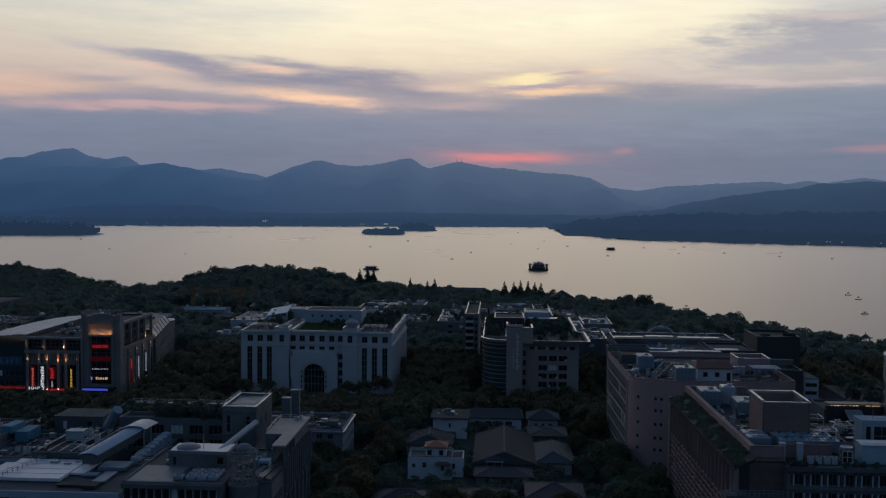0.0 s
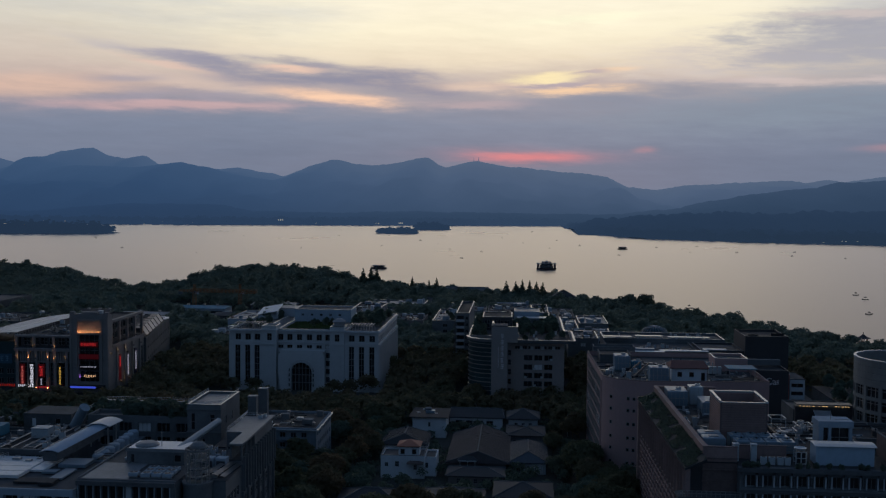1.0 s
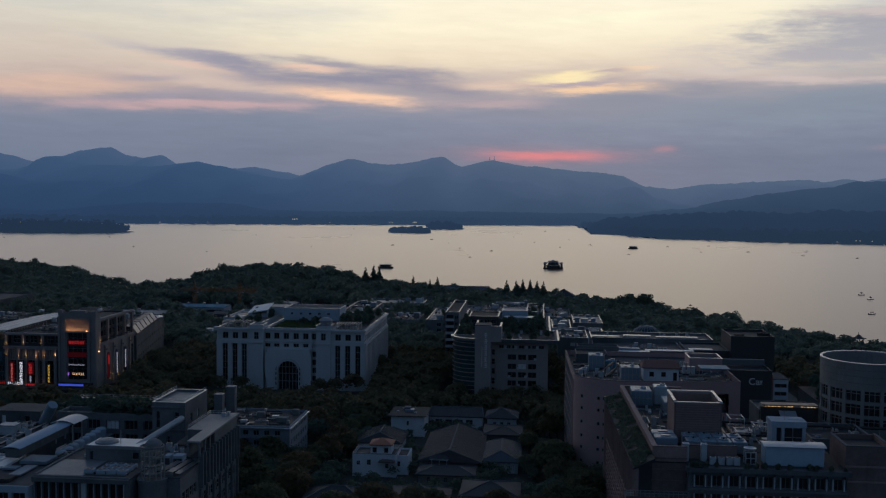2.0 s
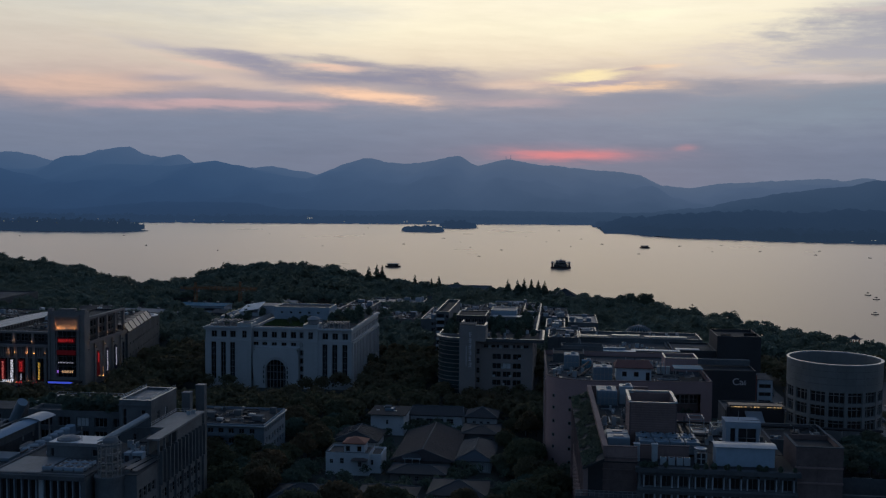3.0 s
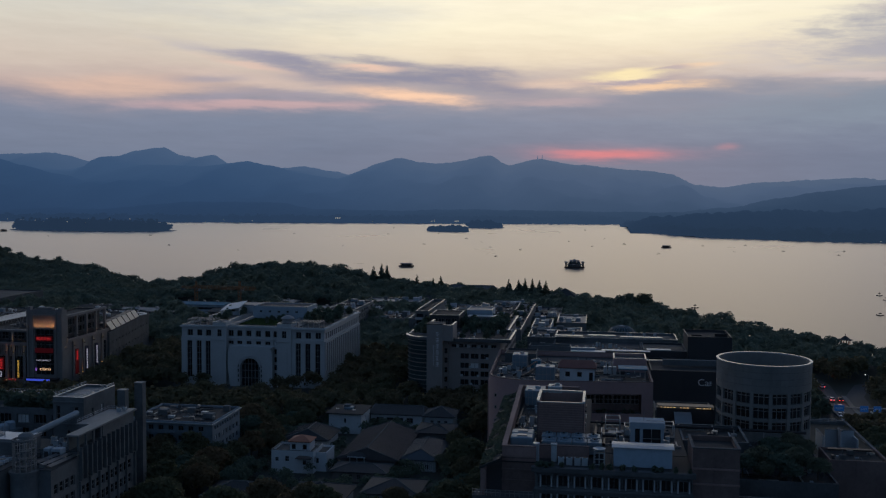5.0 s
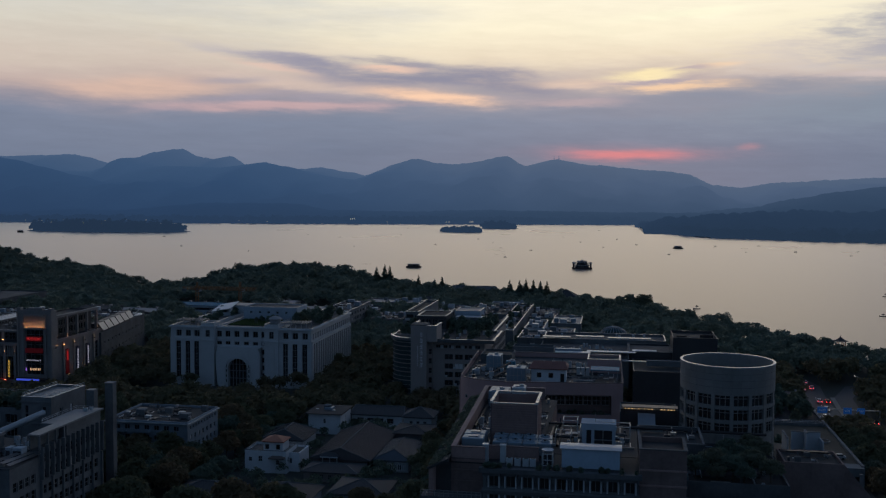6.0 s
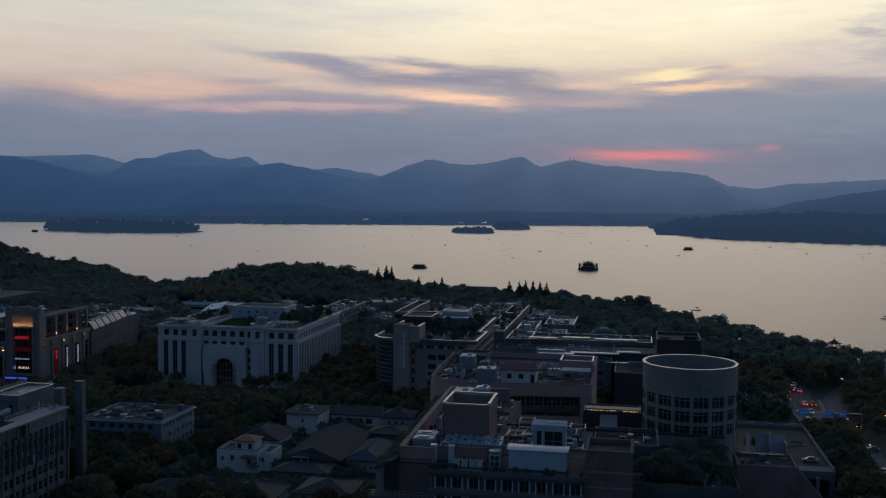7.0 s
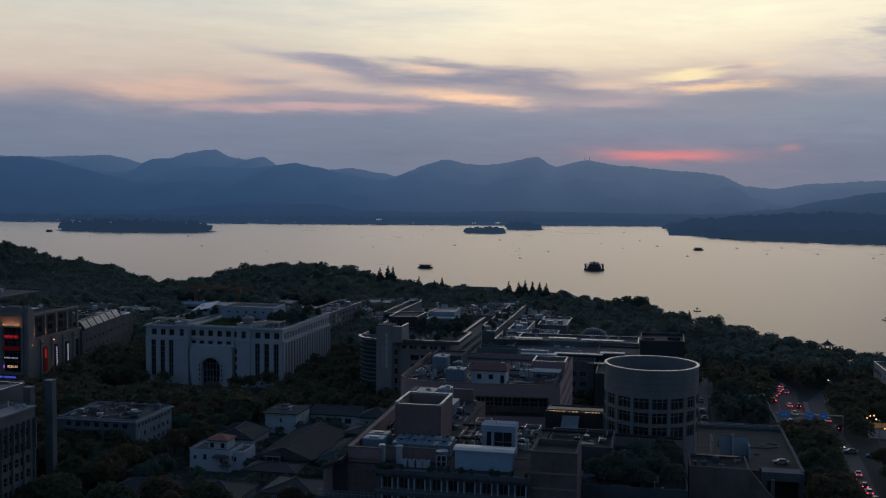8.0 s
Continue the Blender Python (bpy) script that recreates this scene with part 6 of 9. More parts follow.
    part("stair_core", tube((cx, cy, 23.2), (cx, cy, 29.8), 0.22, n=8), METAL_GREY, root)
    part("dome_roof", lathe(bmesh.new(), cx, cy + 0.7, [(1.75, 29.95), (1.6, 30.5), (1.0, 31.0), (0.05, 31.2)], 20), CONCRETE, root, "small grey dome over the round stair")
    for z in (24.5, 26.3, 28.1):
        part("ring", lathe(bmesh.new(), cx, cy, [(2.3, z), (2.42, z), (2.42, z + 0.12), (2.3, z + 0.12), (2.3, z)], 28), METAL_GREY, root)
    part("top_ring", lathe(bmesh.new(), cx, cy, [(2.2, 29.6), (2.5, 29.6), (2.5, 29.95), (2.2, 29.95), (2.2, 29.6)], 28), CONCRETE, root)
    for i in range(12):
        a = radians(30 * i + 8)
        part("stair_post", tube((cx + 2.36 * math.cos(a), cy + 2.36 * math.sin(a), 23.2), (cx + 2.36 * math.cos(a), cy + 2.36 * math.sin(a), 29.6), 0.12, n=6), METAL_GREY, root)
    for k in range(3):
        part("stair_flight", lathe(bmesh.new(), cx, cy, [(0.3, 24.0 + 1.7 * k), (2.15, 24.0 + 1.7 * k), (2.15, 24.2 + 1.7 * k), (0.3, 24.2 + 1.7 * k)], 10, 190 + 40 * k, 330 + 40 * k), CONCRETE, root)
    each("vent_box", ((-51.5, -50.2, 211.4, 213.6, 23.25, 25.5), (-49.7, -47.4, 211.4, 213.6, 23.25, 25.5)), PLASTER_BLUE, root)
    # flat near-black panels painted for the shaded insides of the vent boxes
    each("vent_opening", ((-51.35, -50.35, 211.33, 211.395, 23.5, 24.9), (-49.5, -47.6, 211.33, 211.395, 23.5, 24.9)), STONE_DARK, root)
    block(root, -54.02, -44.92, 203, 213.97, 0, 23.0, CONCRETE, ROOF_GREY, {"E": rows_of(11, fl[:5], 1.7, 2.2, 2.3)}, nx=1, nz=2)
    # slanting glazed roof beside the drum
    for k in range(3):
        bm = bmesh.new()
        v = [bm.verts.new(p) for p in ((-49.5 + 1.5 * k, 204, 24.6 - 0.35 * k), (-48.4 + 1.5 * k, 204, 24.35 - 0.35 * k), (-47.0 + 1.2 * k, 215, 24.35 - 0.35 * k), (-48.1 + 1.2 * k, 215, 24.6 - 0.35 * k))]
        f = bm.faces.new(v)
        bmesh.ops.solidify(bm, geom=[f], thickness=0.12)
        part("glass_strip", bm, METAL_GREY if k else ROOF_PALE, root)
    # western wing: white membrane over part of the roof, panels beside it
    block(root, -135, -74.65, 197.0, 221, 0, 21.4, PLASTER_BLUE, ROOF_GREY, {"S": [(59.8 - 3.62 * i - 3.22, 59.8 - 3.62 * i - 0.4, 17.2, 20.7) for i in range(15)]}, nx=2, nz=1, inset=0.6, parapet=0.5, coping=CONCRETE)
    part("white_membrane", boxes((-106, -90.6, 205.2, 220.2, 21.63, 22.3), (-90.6, -87.6, 210.4, 220.2, 21.63, 22.1), (-108.5, -106, 211, 218, 21.63, 22.0)), ROOF_WHITE, root, "stained white roof membrane")
    each("membrane_seam", [(-105.8, -90.7, y, y + 0.16, 22.3, 22.36) for y in (208.6, 212.4, 216.4)], METAL_WHITE, root)
    railing(root, [(-104.2, 205.4, 22.3), (-101.6, 220.0, 22.3)], 0.8, METAL_GREY, 1.5)
    railing(root, [(-103.0, 205.4, 22.3), (-100.4, 220.0, 22.3)], 0.8, METAL_GREY, 1.5)
    each("roof_hatch", ((-98, -96.2, 217, 218.2, 22.3, 22.7), (-94.5, -93.2, 216, 217, 22.3, 22.65), (-92.8, -91.8, 218, 219, 22.3, 22.6)), METAL_GREY, root)
    each("roof_panel", ((-87.4, -84.2, 209.2, 211.4, 21.65, 22.1), (-86.0, -79.9, 214.2, 219.6, 21.65, 22.4), (-83.6, -80.9, 205.0, 212.6, 21.65, 22.0)), METAL_PALE, root)
    each("roof_panel", ((-90.0, -84.4, 202.0, 205.0, 21.65, 21.95), (-84.0, -81.0, 200.6, 204.0, 21.65, 22.3)), ROOF_DARK, root)
    each("front_pier", [(-75.5 - 3.62 * i, -74.9 - 3.62 * i, 196.7, 196.997, 0, 20.7) for i in range(15)], PLASTER_BLUE, root)
    part("front_cornice", box(-135.2, -74.7, 196.6, 196.997, 20.7, 22.1), PLASTER_BLUE, root)
    # sloping roof passage with a white cap
    bm = bmesh.new()
    def arched(y0, y1, c0, c1, z0, z1, half, rise, thick):
        bm = bmesh.new()
        arc = [(half * (-1 + k / 4), rise * (1 - (-1 + k / 4) ** 2)) for k in range(9)]
        arc = arc + [(x, z - thick) for x, z in arc[::-1]]
        ends = [[bm.verts.new((c + x, y, zb + z)) for x, z in arc] for y, c, zb in ((y0, c0, z0), (y1, c1, z1))]
        for i in range(18):
            j = (i + 1) % 18
            bm.faces.new((ends[0][j], ends[0][i], ends[1][i], ends[1][j]))
        bm.faces.new(ends[0])
        bm.faces.new(ends[1][::-1])
        return bm

    sheet = material("pale_blue_roof_sheeting", (0.27, 0.36, 0.46), 0.5, vary=0.12)
    ring = [[bm.verts.new((x, y, z)) for x, z in ((-1.6 + c, zb), (1.6 + c, zb), (1.6 + c, zb + 2.0), (-1.6 + c, zb + 2.0))] for y, c, zb in ((215.7, -88.55, 22.6), (230.9, -84.2, 24.8))]
    for i in range(4):
        j = (i + 1) % 4
        bm.faces.new((ring[0][i], ring[0][j], ring[1][j], ring[1][i]))
    bm.faces.new(ring[0][::-1])
    bm.faces.new(ring[1])
    part("roof_passage", bm, CONCRETE_DARK, root, "long dark roof passage")
    part("passage_roof", arched(215.3, 231.2, -88.7, -84.1, 24.75, 26.95, 2.2, 0.45, 0.14), sheet, root, "long curved pale blue sheet roof")
    part("passage_cap", arched(230.6, 236.8, -84.1, -83.3, 27.1, 27.3, 2.9, 0.75, 0.18), METAL_WHITE, root, "curved white canopy roof")
    each("cap_post", [(x, x + 0.3, y, y + 0.3, 22, 26.6) for x in (-86.2, -82.0) for y in (231.2, 236.0)], METAL_GREY, root)
    part("scoop_wall", box(-83.6, -79.4, 222, 249, 0, 20.4), CONCRETE, root)
    scoop = mesh_of("light_scoop", lathe(bmesh.new(), 0, 0, [(1.35, 0), (1.35, 4.7), (1.1, 5.0), (0.05, 5.1)], 12), PLASTER_BLUE)
    for i in range(8):
        shared("light_scoop", scoop, root, pose(-80.9 - 0.12 * i, 223.6 + 3.3 * i, 17.4))
    # dark court and the range behind it
    block(root, -95, -65.4, 250.1, 257, 0, 24.6, CONCRETE, ROOF_GREY, {"S": rows_of(29.6, (14.0, 17.6, 21.2), 3.4, 2.4, 5.0)}, parapet=0.8, nx=3, nz=1, inset=0.6, blinds=0.15)
    block(root, -104, -76, 257.2, 284, 0, 21.4, CONCRETE, ROOF_DARK, parapet=0.6, coping=COPING)
    railing(root, [(-103.5, 258, 22.1), (-103.5, 283.5, 22.1), (-76.5, 283.5, 22.1)], 1.0, METAL_WHITE, 2.2)
    # western roofs
    block(root, -104.0, -91.4, 221.2, 246, 0, 23.0, CONCRETE_DARK, ROOF_DARK, {"S": rows_of(12.6, (21.3,), 1.4, 1.0, 2.4)}, parapet=0.5, coping=CONCRETE)
    block(root, -117, -104.4, 221.4, 244, 0, 21.6, CONCRETE, ROOF_GREY, {"E": rows_of(22.6, (17.8,), 1.6, 1.4, 3.0)}, parapet=0.5, coping=CONCRETE)
    block(root, -140, -117.2, 221.2, 250, 0, 23.6, CONCRETE_DARK, ROOF_DARK, parapet=0.6, coping=CONCRETE)
    block(root, -110.5, -98, 247, 256, 0, 25.8, CONCRETE_DARK, ROOF_GREY, {"S": [(2.0, 3.2, 22.6, 24.8), (8.2, 9.6, 23.0, 24.8)]}, nx=1, nz=1)
    block(root, -128, -111, 250.4, 268, 0, 20.8, CONCRETE, ROOF_DARK, parapet=0.5, coping=CONCRETE)
    block(root, -101.5, -97.4, 233, 236.2, 23.2, 25.4, METAL_WHITE, METAL_PALE, foot=False)
    each("roof_box", ((-119.0, -116.2, 236.5, 243.0, 23.85, 25.6), (-115.6, -112.4, 236.4, 243.4, 21.85, 24.4)), METAL_BLUE, root, "blue sheet metal roof box")
    # round duct along the terrace and pipes
    part("duct", tube((-59.6, 212, 26.0), (-55.8, 234, 28.4), 0.75, n=14), METAL_PALE, root, "fat pale ventilation duct")
    part("duct", tube((-96.6, 245.4, 23.0), (-92.6, 243.0, 28.8), 1.3, 1.3, n=14), METAL_PALE, root, "upright slanted ventilation duct")
    for k in range(5):
        part("pipe", tube((-103.4 + 2.6 * k, 222, 23.7), (-102.6 + 2.6 * k, 245, 23.9), 0.14, n=6), METAL_GREY, root)


grey_complex()


# ---- apartments and villas in the trees ----
FLATS = material("dull_blue_grey_render", (0.175, 0.225, 0.275), 0.85, stain=0.2, vary=0.25)


def garden_flats():
    root = thing("garden_flats", -57, 304, 0, "pale blue-grey apartment block with balconies and a cluttered roof", "building")
    fl = [1.2 + 3.0 * i for i in range(4)]
    block(root, -71, -44.3, 292.6, 316, 0, 12.4, FLATS, ROOF_DARK, {"E": rows_of(23.4, fl[:3], 1.3, 1.5, 3.0) + rows_of(23.4, (10.5,), 1.2, 1.1, 2.1), "S": rows_of(26.7, fl, 1.7, 1.5, 3.2)}, nx=2, nz=1, parapet=0.7)
    part("eave_board", boxes((-71.5, -43.8, 291.9, 292.597, 12.4, 12.7), (-44.297, -43.7, 292.597, 316.4, 12.4, 12.7)), COPING, root)
    for z in fl[:4]:
        for x in (-70.2, -62.4, -54.4):
            part("balcony", boxes((x, x + 6.2, 291.0, 292.597, z - 0.5, z - 0.35), (x, x + 6.2, 291.0, 291.1, z - 0.35, z + 0.55)), FLATS, root)
    for x, y, w in ((-66, 302, 3), (-58, 306, 2.4), (-50, 299, 3.2), (-48, 311, 2.0)):
        part("roof_box", soft_box(x, x + w, y, y + w * 0.8, 12.42, 14.2), CONCRETE, root)
    for x, y in ((-53, 305), (-61, 298)):
        part("roof_dish", soft_box(x, x + 2.0, y, y + 1.4, 12.42, 13.4), METAL_WHITE, root)


garden_flats()


VILLA_WHITE = material("white_villa_paint", (0.56, 0.61, 0.66), 0.85, stain=0.15, vary=0.12)


def white_villa():
    root = thing("villa", -18, 294, 0, "white villa with a red-tiled turret and flat terraces", "villa")
    block(root, -24.6, -11.8, 289, 299, 0, 6.0, VILLA_WHITE, ROOF_GREY, {"S": [(4.2, 5.4, 3.4, 5.0), (9.6, 10.6, 2.6, 4.0), (1.2, 2.2, 3.4, 4.6)], "W": [(2, 3.2, 3, 4.6), (6, 7.2, 3, 4.6)], "E": [(1.5 + 2 * i, 2.6 + 2 * i, 3.0, 4.6) for i in range(4)]}, parapet=0.7, coping=CONCRETE, nx=2, nz=2, inset=0.25)
    block(root, -19.6, -13.6, 291.2, 296.8, 6.0, 8.6, VILLA_WHITE, None, {"S": [(0.5, 1.8, 6.5, 8.1), (3.9, 5.2, 6.5, 8.1)], "W": [(1.5, 3.4, 6.5, 8.1)]}, nx=1, nz=1, inset=0.25, foot=False)
    part("turret_roof", hip_roof(-19.6, -13.6, 291.2, 296.8, 9.05, 10.4, 0.5), TILE_RED, root, "red clay tiled hip roof")
    part("porch_roof", hip_roof(-16.6, -12.2, 287.4, 289.0, 4.9, 5.5, 0.2), TILE_BROWN, root)
    block(root, -13.4, -8.6, 292, 301, 0, 5.2, VILLA_WHITE, ROOF_GREY, {"S": [(1.2, 2.4, 2.4, 4.0)]}, parapet=0.5, foot=True, nx=2, nz=1)


white_villa()


def tiled_house(x0, x1, y0, y1, wall_z, ridge_z, wall_mat, roof_mat, axis, label, holes=None, over=0.8, inset=None):
    root = thing("tiled_house", (x0 + x1) / 2, (y0 + y1) / 2, 0, label, "house")
    block(root, x0, x1, y0, y1, 0, wall_z, wall_mat, None, holes or {"S": rows_of(x1 - x0, (max(0.8, wall_z - 2.4),), 1.1, 1.4, 2.4)}, nx=2, nz=2, inset=0.2)
    part("roof_tiles", hip_roof(x0, x1, y0, y1, wall_z + 0.5, ridge_z, over, inset, axis), roof_mat, root)
    roof_ribs(root, x0, x1, y0, y1, wall_z + 0.5, ridge_z, over, axis, CONCRETE, inset)
    # tile courses run down the slopes
    dx, dy = (x1 - x0) / 2 + over, (y1 - y0) / 2 + over
    cx, cy = (x0 + x1) / 2, (y0 + y1) / 2
    bm = bmesh.new()
    rise = ridge_z - wall_z - 0.5
    if axis == "x":
        run = dy
        n = int(2 * dx / 0.9)
        for i in range(1, n):
            x = cx - dx + 2 * dx * i / n
            k = run if inset is None else max(inset, 0.01)
            f = min(1.0, (x - (cx - dx)) / k, ((cx + dx) - x) / k)
            for s in (-1, 1):
                bm_tube(bm, (x, cy + s * dy, wall_z + 0.52), (x, cy + s * dy * (1 - f), wall_z + 0.52 + rise * f), 0.06, n=4, caps=False)
    else:
        n = int(2 * dy / 0.9)
        for i in range(1, n):
            y = cy - dy + 2 * dy * i / n
            k = dx if inset is None else max(inset, 0.01)
            f = min(1.0, (y - (cy - dy)) / k, ((cy + dy) - y) / k)
            for s in (-1, 1):
                bm_tube(bm, (cx + s * dx, y, wall_z + 0.52), (cx + s * dx * (1 - f), y, wall_z + 0.52 + rise * f), 0.06, n=4, caps=False)
    tagged(part("tile_course", bm, roof_mat, root), kind="stuff")
    return root


tiled_house(-4.8, 11.6, 294, 328, 3.6, 7.4, STONE_BROWN, TILE_VIOLET, "y", "long low hall under a wide grey-violet tile roof", over=1.2, inset=0.8)
hall = tiled_house(13.2, 23.4, 297, 319, 3.2, 6.0, PLASTER, TILE_BLUE, "y", "pale hall with a grey hipped roof and arched windows", over=0.9, inset=4.5)
tiled_house(11.9, 21.8, 344, 354, 5.6, 8.6, PLASTER, TILE_GREY, "x", "white pavilion under a grey hipped tile roof")
tiled_house(12.0, 23.4, 327, 340, 4.0, 6.0, CONCRETE, TILE_GREY, "x", "low grey-roofed annexe among trees")
tiled_house(-27.0, -13.5, 310, 324, 4.4, 7.6, PLASTER, TILE_GREY, "y", "old house with a dark grey tile roof", inset=3.0)
tiled_house(-30.5, -14.5, 251, 263, 3.6, 6.6, PLASTER, TILE_GREY, "x", "old house with a dark grey tile roof")
tiled_house(-8.5, 6.0, 252, 266, 3.6, 6.8, PLASTER, TILE_GREY, "x", "old house with a dark grey tile roof")
tiled_house(9.5, 24.0, 262, 276, 3.2, 5.8, PLASTER, TILE_GREY, "x", "old house with a dark grey tile roof")
tiled_house(-4.5, 11.0, 283, 292, 2.6, 4.4, STONE_BROWN, TILE_GREY, "x", "low lean-to building with grey tiles before the hall")


def flat_house(x0, x1, y0, y1, z, wall_mat, roof_mat, label, floors=2, boxes_on_top=2, cop=None, w=1.4, pitch=2.8, seed=0, category="building"):
    """A plain flat-roofed building with rows of windows and roof boxes."""
    root = thing("flat_roof_building", (x0 + x1) / 2, (y0 + y1) / 2, 0, label, category)
    fl = [0.9 + (z - 0.6) / floors * i for i in range(floors)]
    h = min(1.7, (z - 0.6) / floors - 1.2)
    sides = {"S": rows_of(x1 - x0, fl, w, h, pitch)}
    if y0 < 560 and y1 - y0 < 70:
        sides["E" if (x0 + x1) / 2 < 50 else "W"] = rows_of(y1 - y0, fl, w, h, pitch)
    block(root, x0, x1, y0, y1, 0, z, wall_mat, roof_mat, sides, parapet=0.7, coping=cop, nx=2, nz=1, inset=0.3, blinds=0.08)
    rnd = random.Random(seed)
    for i in range(boxes_on_top):
        a, b = rnd.uniform(1.5, 4.0), rnd.uniform(1.5, 3.5)
        x, y = rnd.uniform(x0 + 1, max(x0 + 1.1, x1 - a - 1)), rnd.uniform(y0 + 1, max(y0 + 1.1, y1 - b - 1))
        part("roof_box", soft_box(x, x + a, y, y + b, z + 0.02, z + rnd.uniform(1.4, 3.0)), rnd.choice((CONCRETE, METAL_WHITE, PLASTER, METAL_PALE)), root)
    return root


flat_house(-20.6, -9.2, 338.6, 352, 6.2, WHITE_PAINT, ROOF_DARK, "white flat-roofed house among dark trees", 2, 2, seed=3, category="house", w=0.8, pitch=5.0)
tiled_house(-8.8, 9.6, 352, 362, 4.0, 6.6, WHITE_PAINT, TILE_GREY, "x", "long pale house under a dark grey roof", holes={"S": [(2.0 + 3.6 * i, 4.4 + 3.6 * i, 1.4, 3.2) for i in range(4)]}, inset=1.0)


def house_fittings():
    """Roof slab, skylights, porch and arched frames of the garden houses."""
    slab = thing("roof_slab", -15, 345, 6, "dark oversailing roof slab of the white garden house", "roof")
    part("slab", soft_box(-21.6, -8.4, 337.6, 352.8, 6.92, 7.2, 0.05), ROOF_DARK, slab)
    each("skylight", [(x, x + 1.0, y, y + 0.7, 7.2, 7.45) for x, y in ((-19.6, 344), (-18.0, 349), (-13.4, 343))], METAL_WHITE, slab)
    porch = thing("hall_porch", 1, 293, 0, "white timber porch before the tiled hall", "porch")
    each("post", [(x, x + 0.25, 292.3, 292.55, 0, 5.0) for x in (-1.8, 0.4, 2.6)], PLASTER, porch)
    part("porch_roof", hip_roof(-2.2, 3.2, 292.0, 294.6, 5.1, 6.1, 0.3), TILE_GREY, porch)
    part("gable_board", boxes((-2.2, 3.2, 291.6, 291.75, 4.75, 5.05)), PLASTER, porch)
    for i in range(5):
        x = 14.3 + 1.75 * i
        arch = thing("arched_window", x + 0.6, 296.9, 0.6, "white arched window frame in the garden hall", "window", "arched windows of the hall")
        bm = bmesh.new()
        for k in range(8):
            a0, a1 = math.pi * k / 8, math.pi * (k + 1) / 8
            bm_tube(bm, (x + 0.6 - 0.55 * math.cos(a0), 296.85, 2.4 + 0.55 * math.sin(a0)), (x + 0.6 - 0.55 * math.cos(a1), 296.85, 2.4 + 0.55 * math.sin(a1)), 0.1, n=4)
        for dx in (0.05, 0.6, 1.15):
            bm_box(bm, x + dx - 0.08, x + dx + 0.08, 296.75, 296.95, 0.6, 2.4)
        bm_box(bm, x, x + 1.2, 296.75, 296.95, 0.5, 0.66)
        part("window_frame", bm, WHITE_PAINT, arch)


house_fittings()

# ---- blocks between the offices and the lake ----
BACK = (
    (-80, -64, 540, 600, 16, CONCRETE, ROOF_GREY, "grey apartment house behind the hotel", 5, COPING),
    (-58, -40, 575, 606, 9, STONE_BROWN, TILE_BROWN, "low block with a reddish roof", 2, None),
    (-86, -48, 668, 692, 8, CONCRETE, ROOF_PALE, "long pale-roofed lakeside building", 2, COPING),
    (-32, -12, 545, 600, 13, CONCRETE, ROOF_PALE, "grey block with pale roof terraces", 4, COPING),
    (-9, 12, 540, 566, 11, STONE_BROWN, ROOF_DARK, "brown block with a dark roof", 3, None),
    (-4, 20, 585, 634, 12, CONCRETE, ROOF_DARK, "grey block with a long roof", 3, None),
    (22, 32, 512, 634, 13, CONCRETE, ROOF_GREY, "narrow row of shops with pale roof edges", 4, COPING),
    (36, 46, 530, 566, 12, PLASTER, ROOF_GREY, "white walled block with roof terraces", 3, COPING),
    (48, 64, 560, 596, 11, CONCRETE, ROOF_PALE, "grey block with a pale roof", 3, COPING),
    (44, 62, 508, 540, 11, PLASTER_BLUE, ROOF_GREY, "pale block with roof boxes", 3, COPING),
    (28, 48, 600, 650, 9, CONCRETE, ROOF_GREY, "low grey block near the park", 2, None),
    (0, 24, 660, 690, 8, PLASTER, ROOF_GREY, "low white lakeside house", 2, None),
    (-30, -6, 625, 655, 9, CONCRETE, ROOF_GREY, "low grey house near the park", 2, None),
    (38, 52, 474, 500, 15, CONCRETE, ROOF_GREY, "grey block beside the mall", 4, COPING),
    (90, 120, 470, 486, 8, CONCRETE_DARK, ROOF_DARK, "low dark block by the park", 2, None),
    (-150, -122, 520, 548, 7, CONCRETE_DARK, ROOF_DARK, "low dark building by the construction site", 2, None),
    (-128, -110, 486, 510, 6, CONCRETE_DARK, ROOF_DARK, "low grey block behind the street trees", 2, None),
    (-150, -112, 560, 600, 10, PLASTER_BLUE, ROOF_PALE, "pale block by the construction site", 3, COPING),
    (-258, -212, 486, 520, 9, CONCRETE_DARK, ROOF_DARK, "grey block behind the market hall", 3, None),
    (-300, -262, 540, 580, 9, CONCRETE_DARK, ROOF_DARK, "dark low block among trees", 3, None),
    (-350, -315, 600, 660, 11, CONCRETE_DARK, ROOF_GREY, "dark block near the lakeside wood", 4, None),
    (-238, -206, 552, 590, 8, CONCRETE_DARK, ROOF_DARK, "grey block near the lakeside wood", 3, None),
    (-98, -62, 600, 640, 9, CONCRETE, ROOF_GREY, "low grey roofs before the park", 2, None),
    (-330, -270, 415, 470, 10, CONCRETE_DARK, ROOF_DARK, "dark block beyond the market hall", 4, None),
)
for k, (x0, x1, y0, y1, z, wm, rm, lab, fl, cp) in enumerate(BACK):
    flat_house(x0, x1, y0, y1, z, wm, rm, lab, fl, 5, cp, 2.4, 6.2, 50 + k)


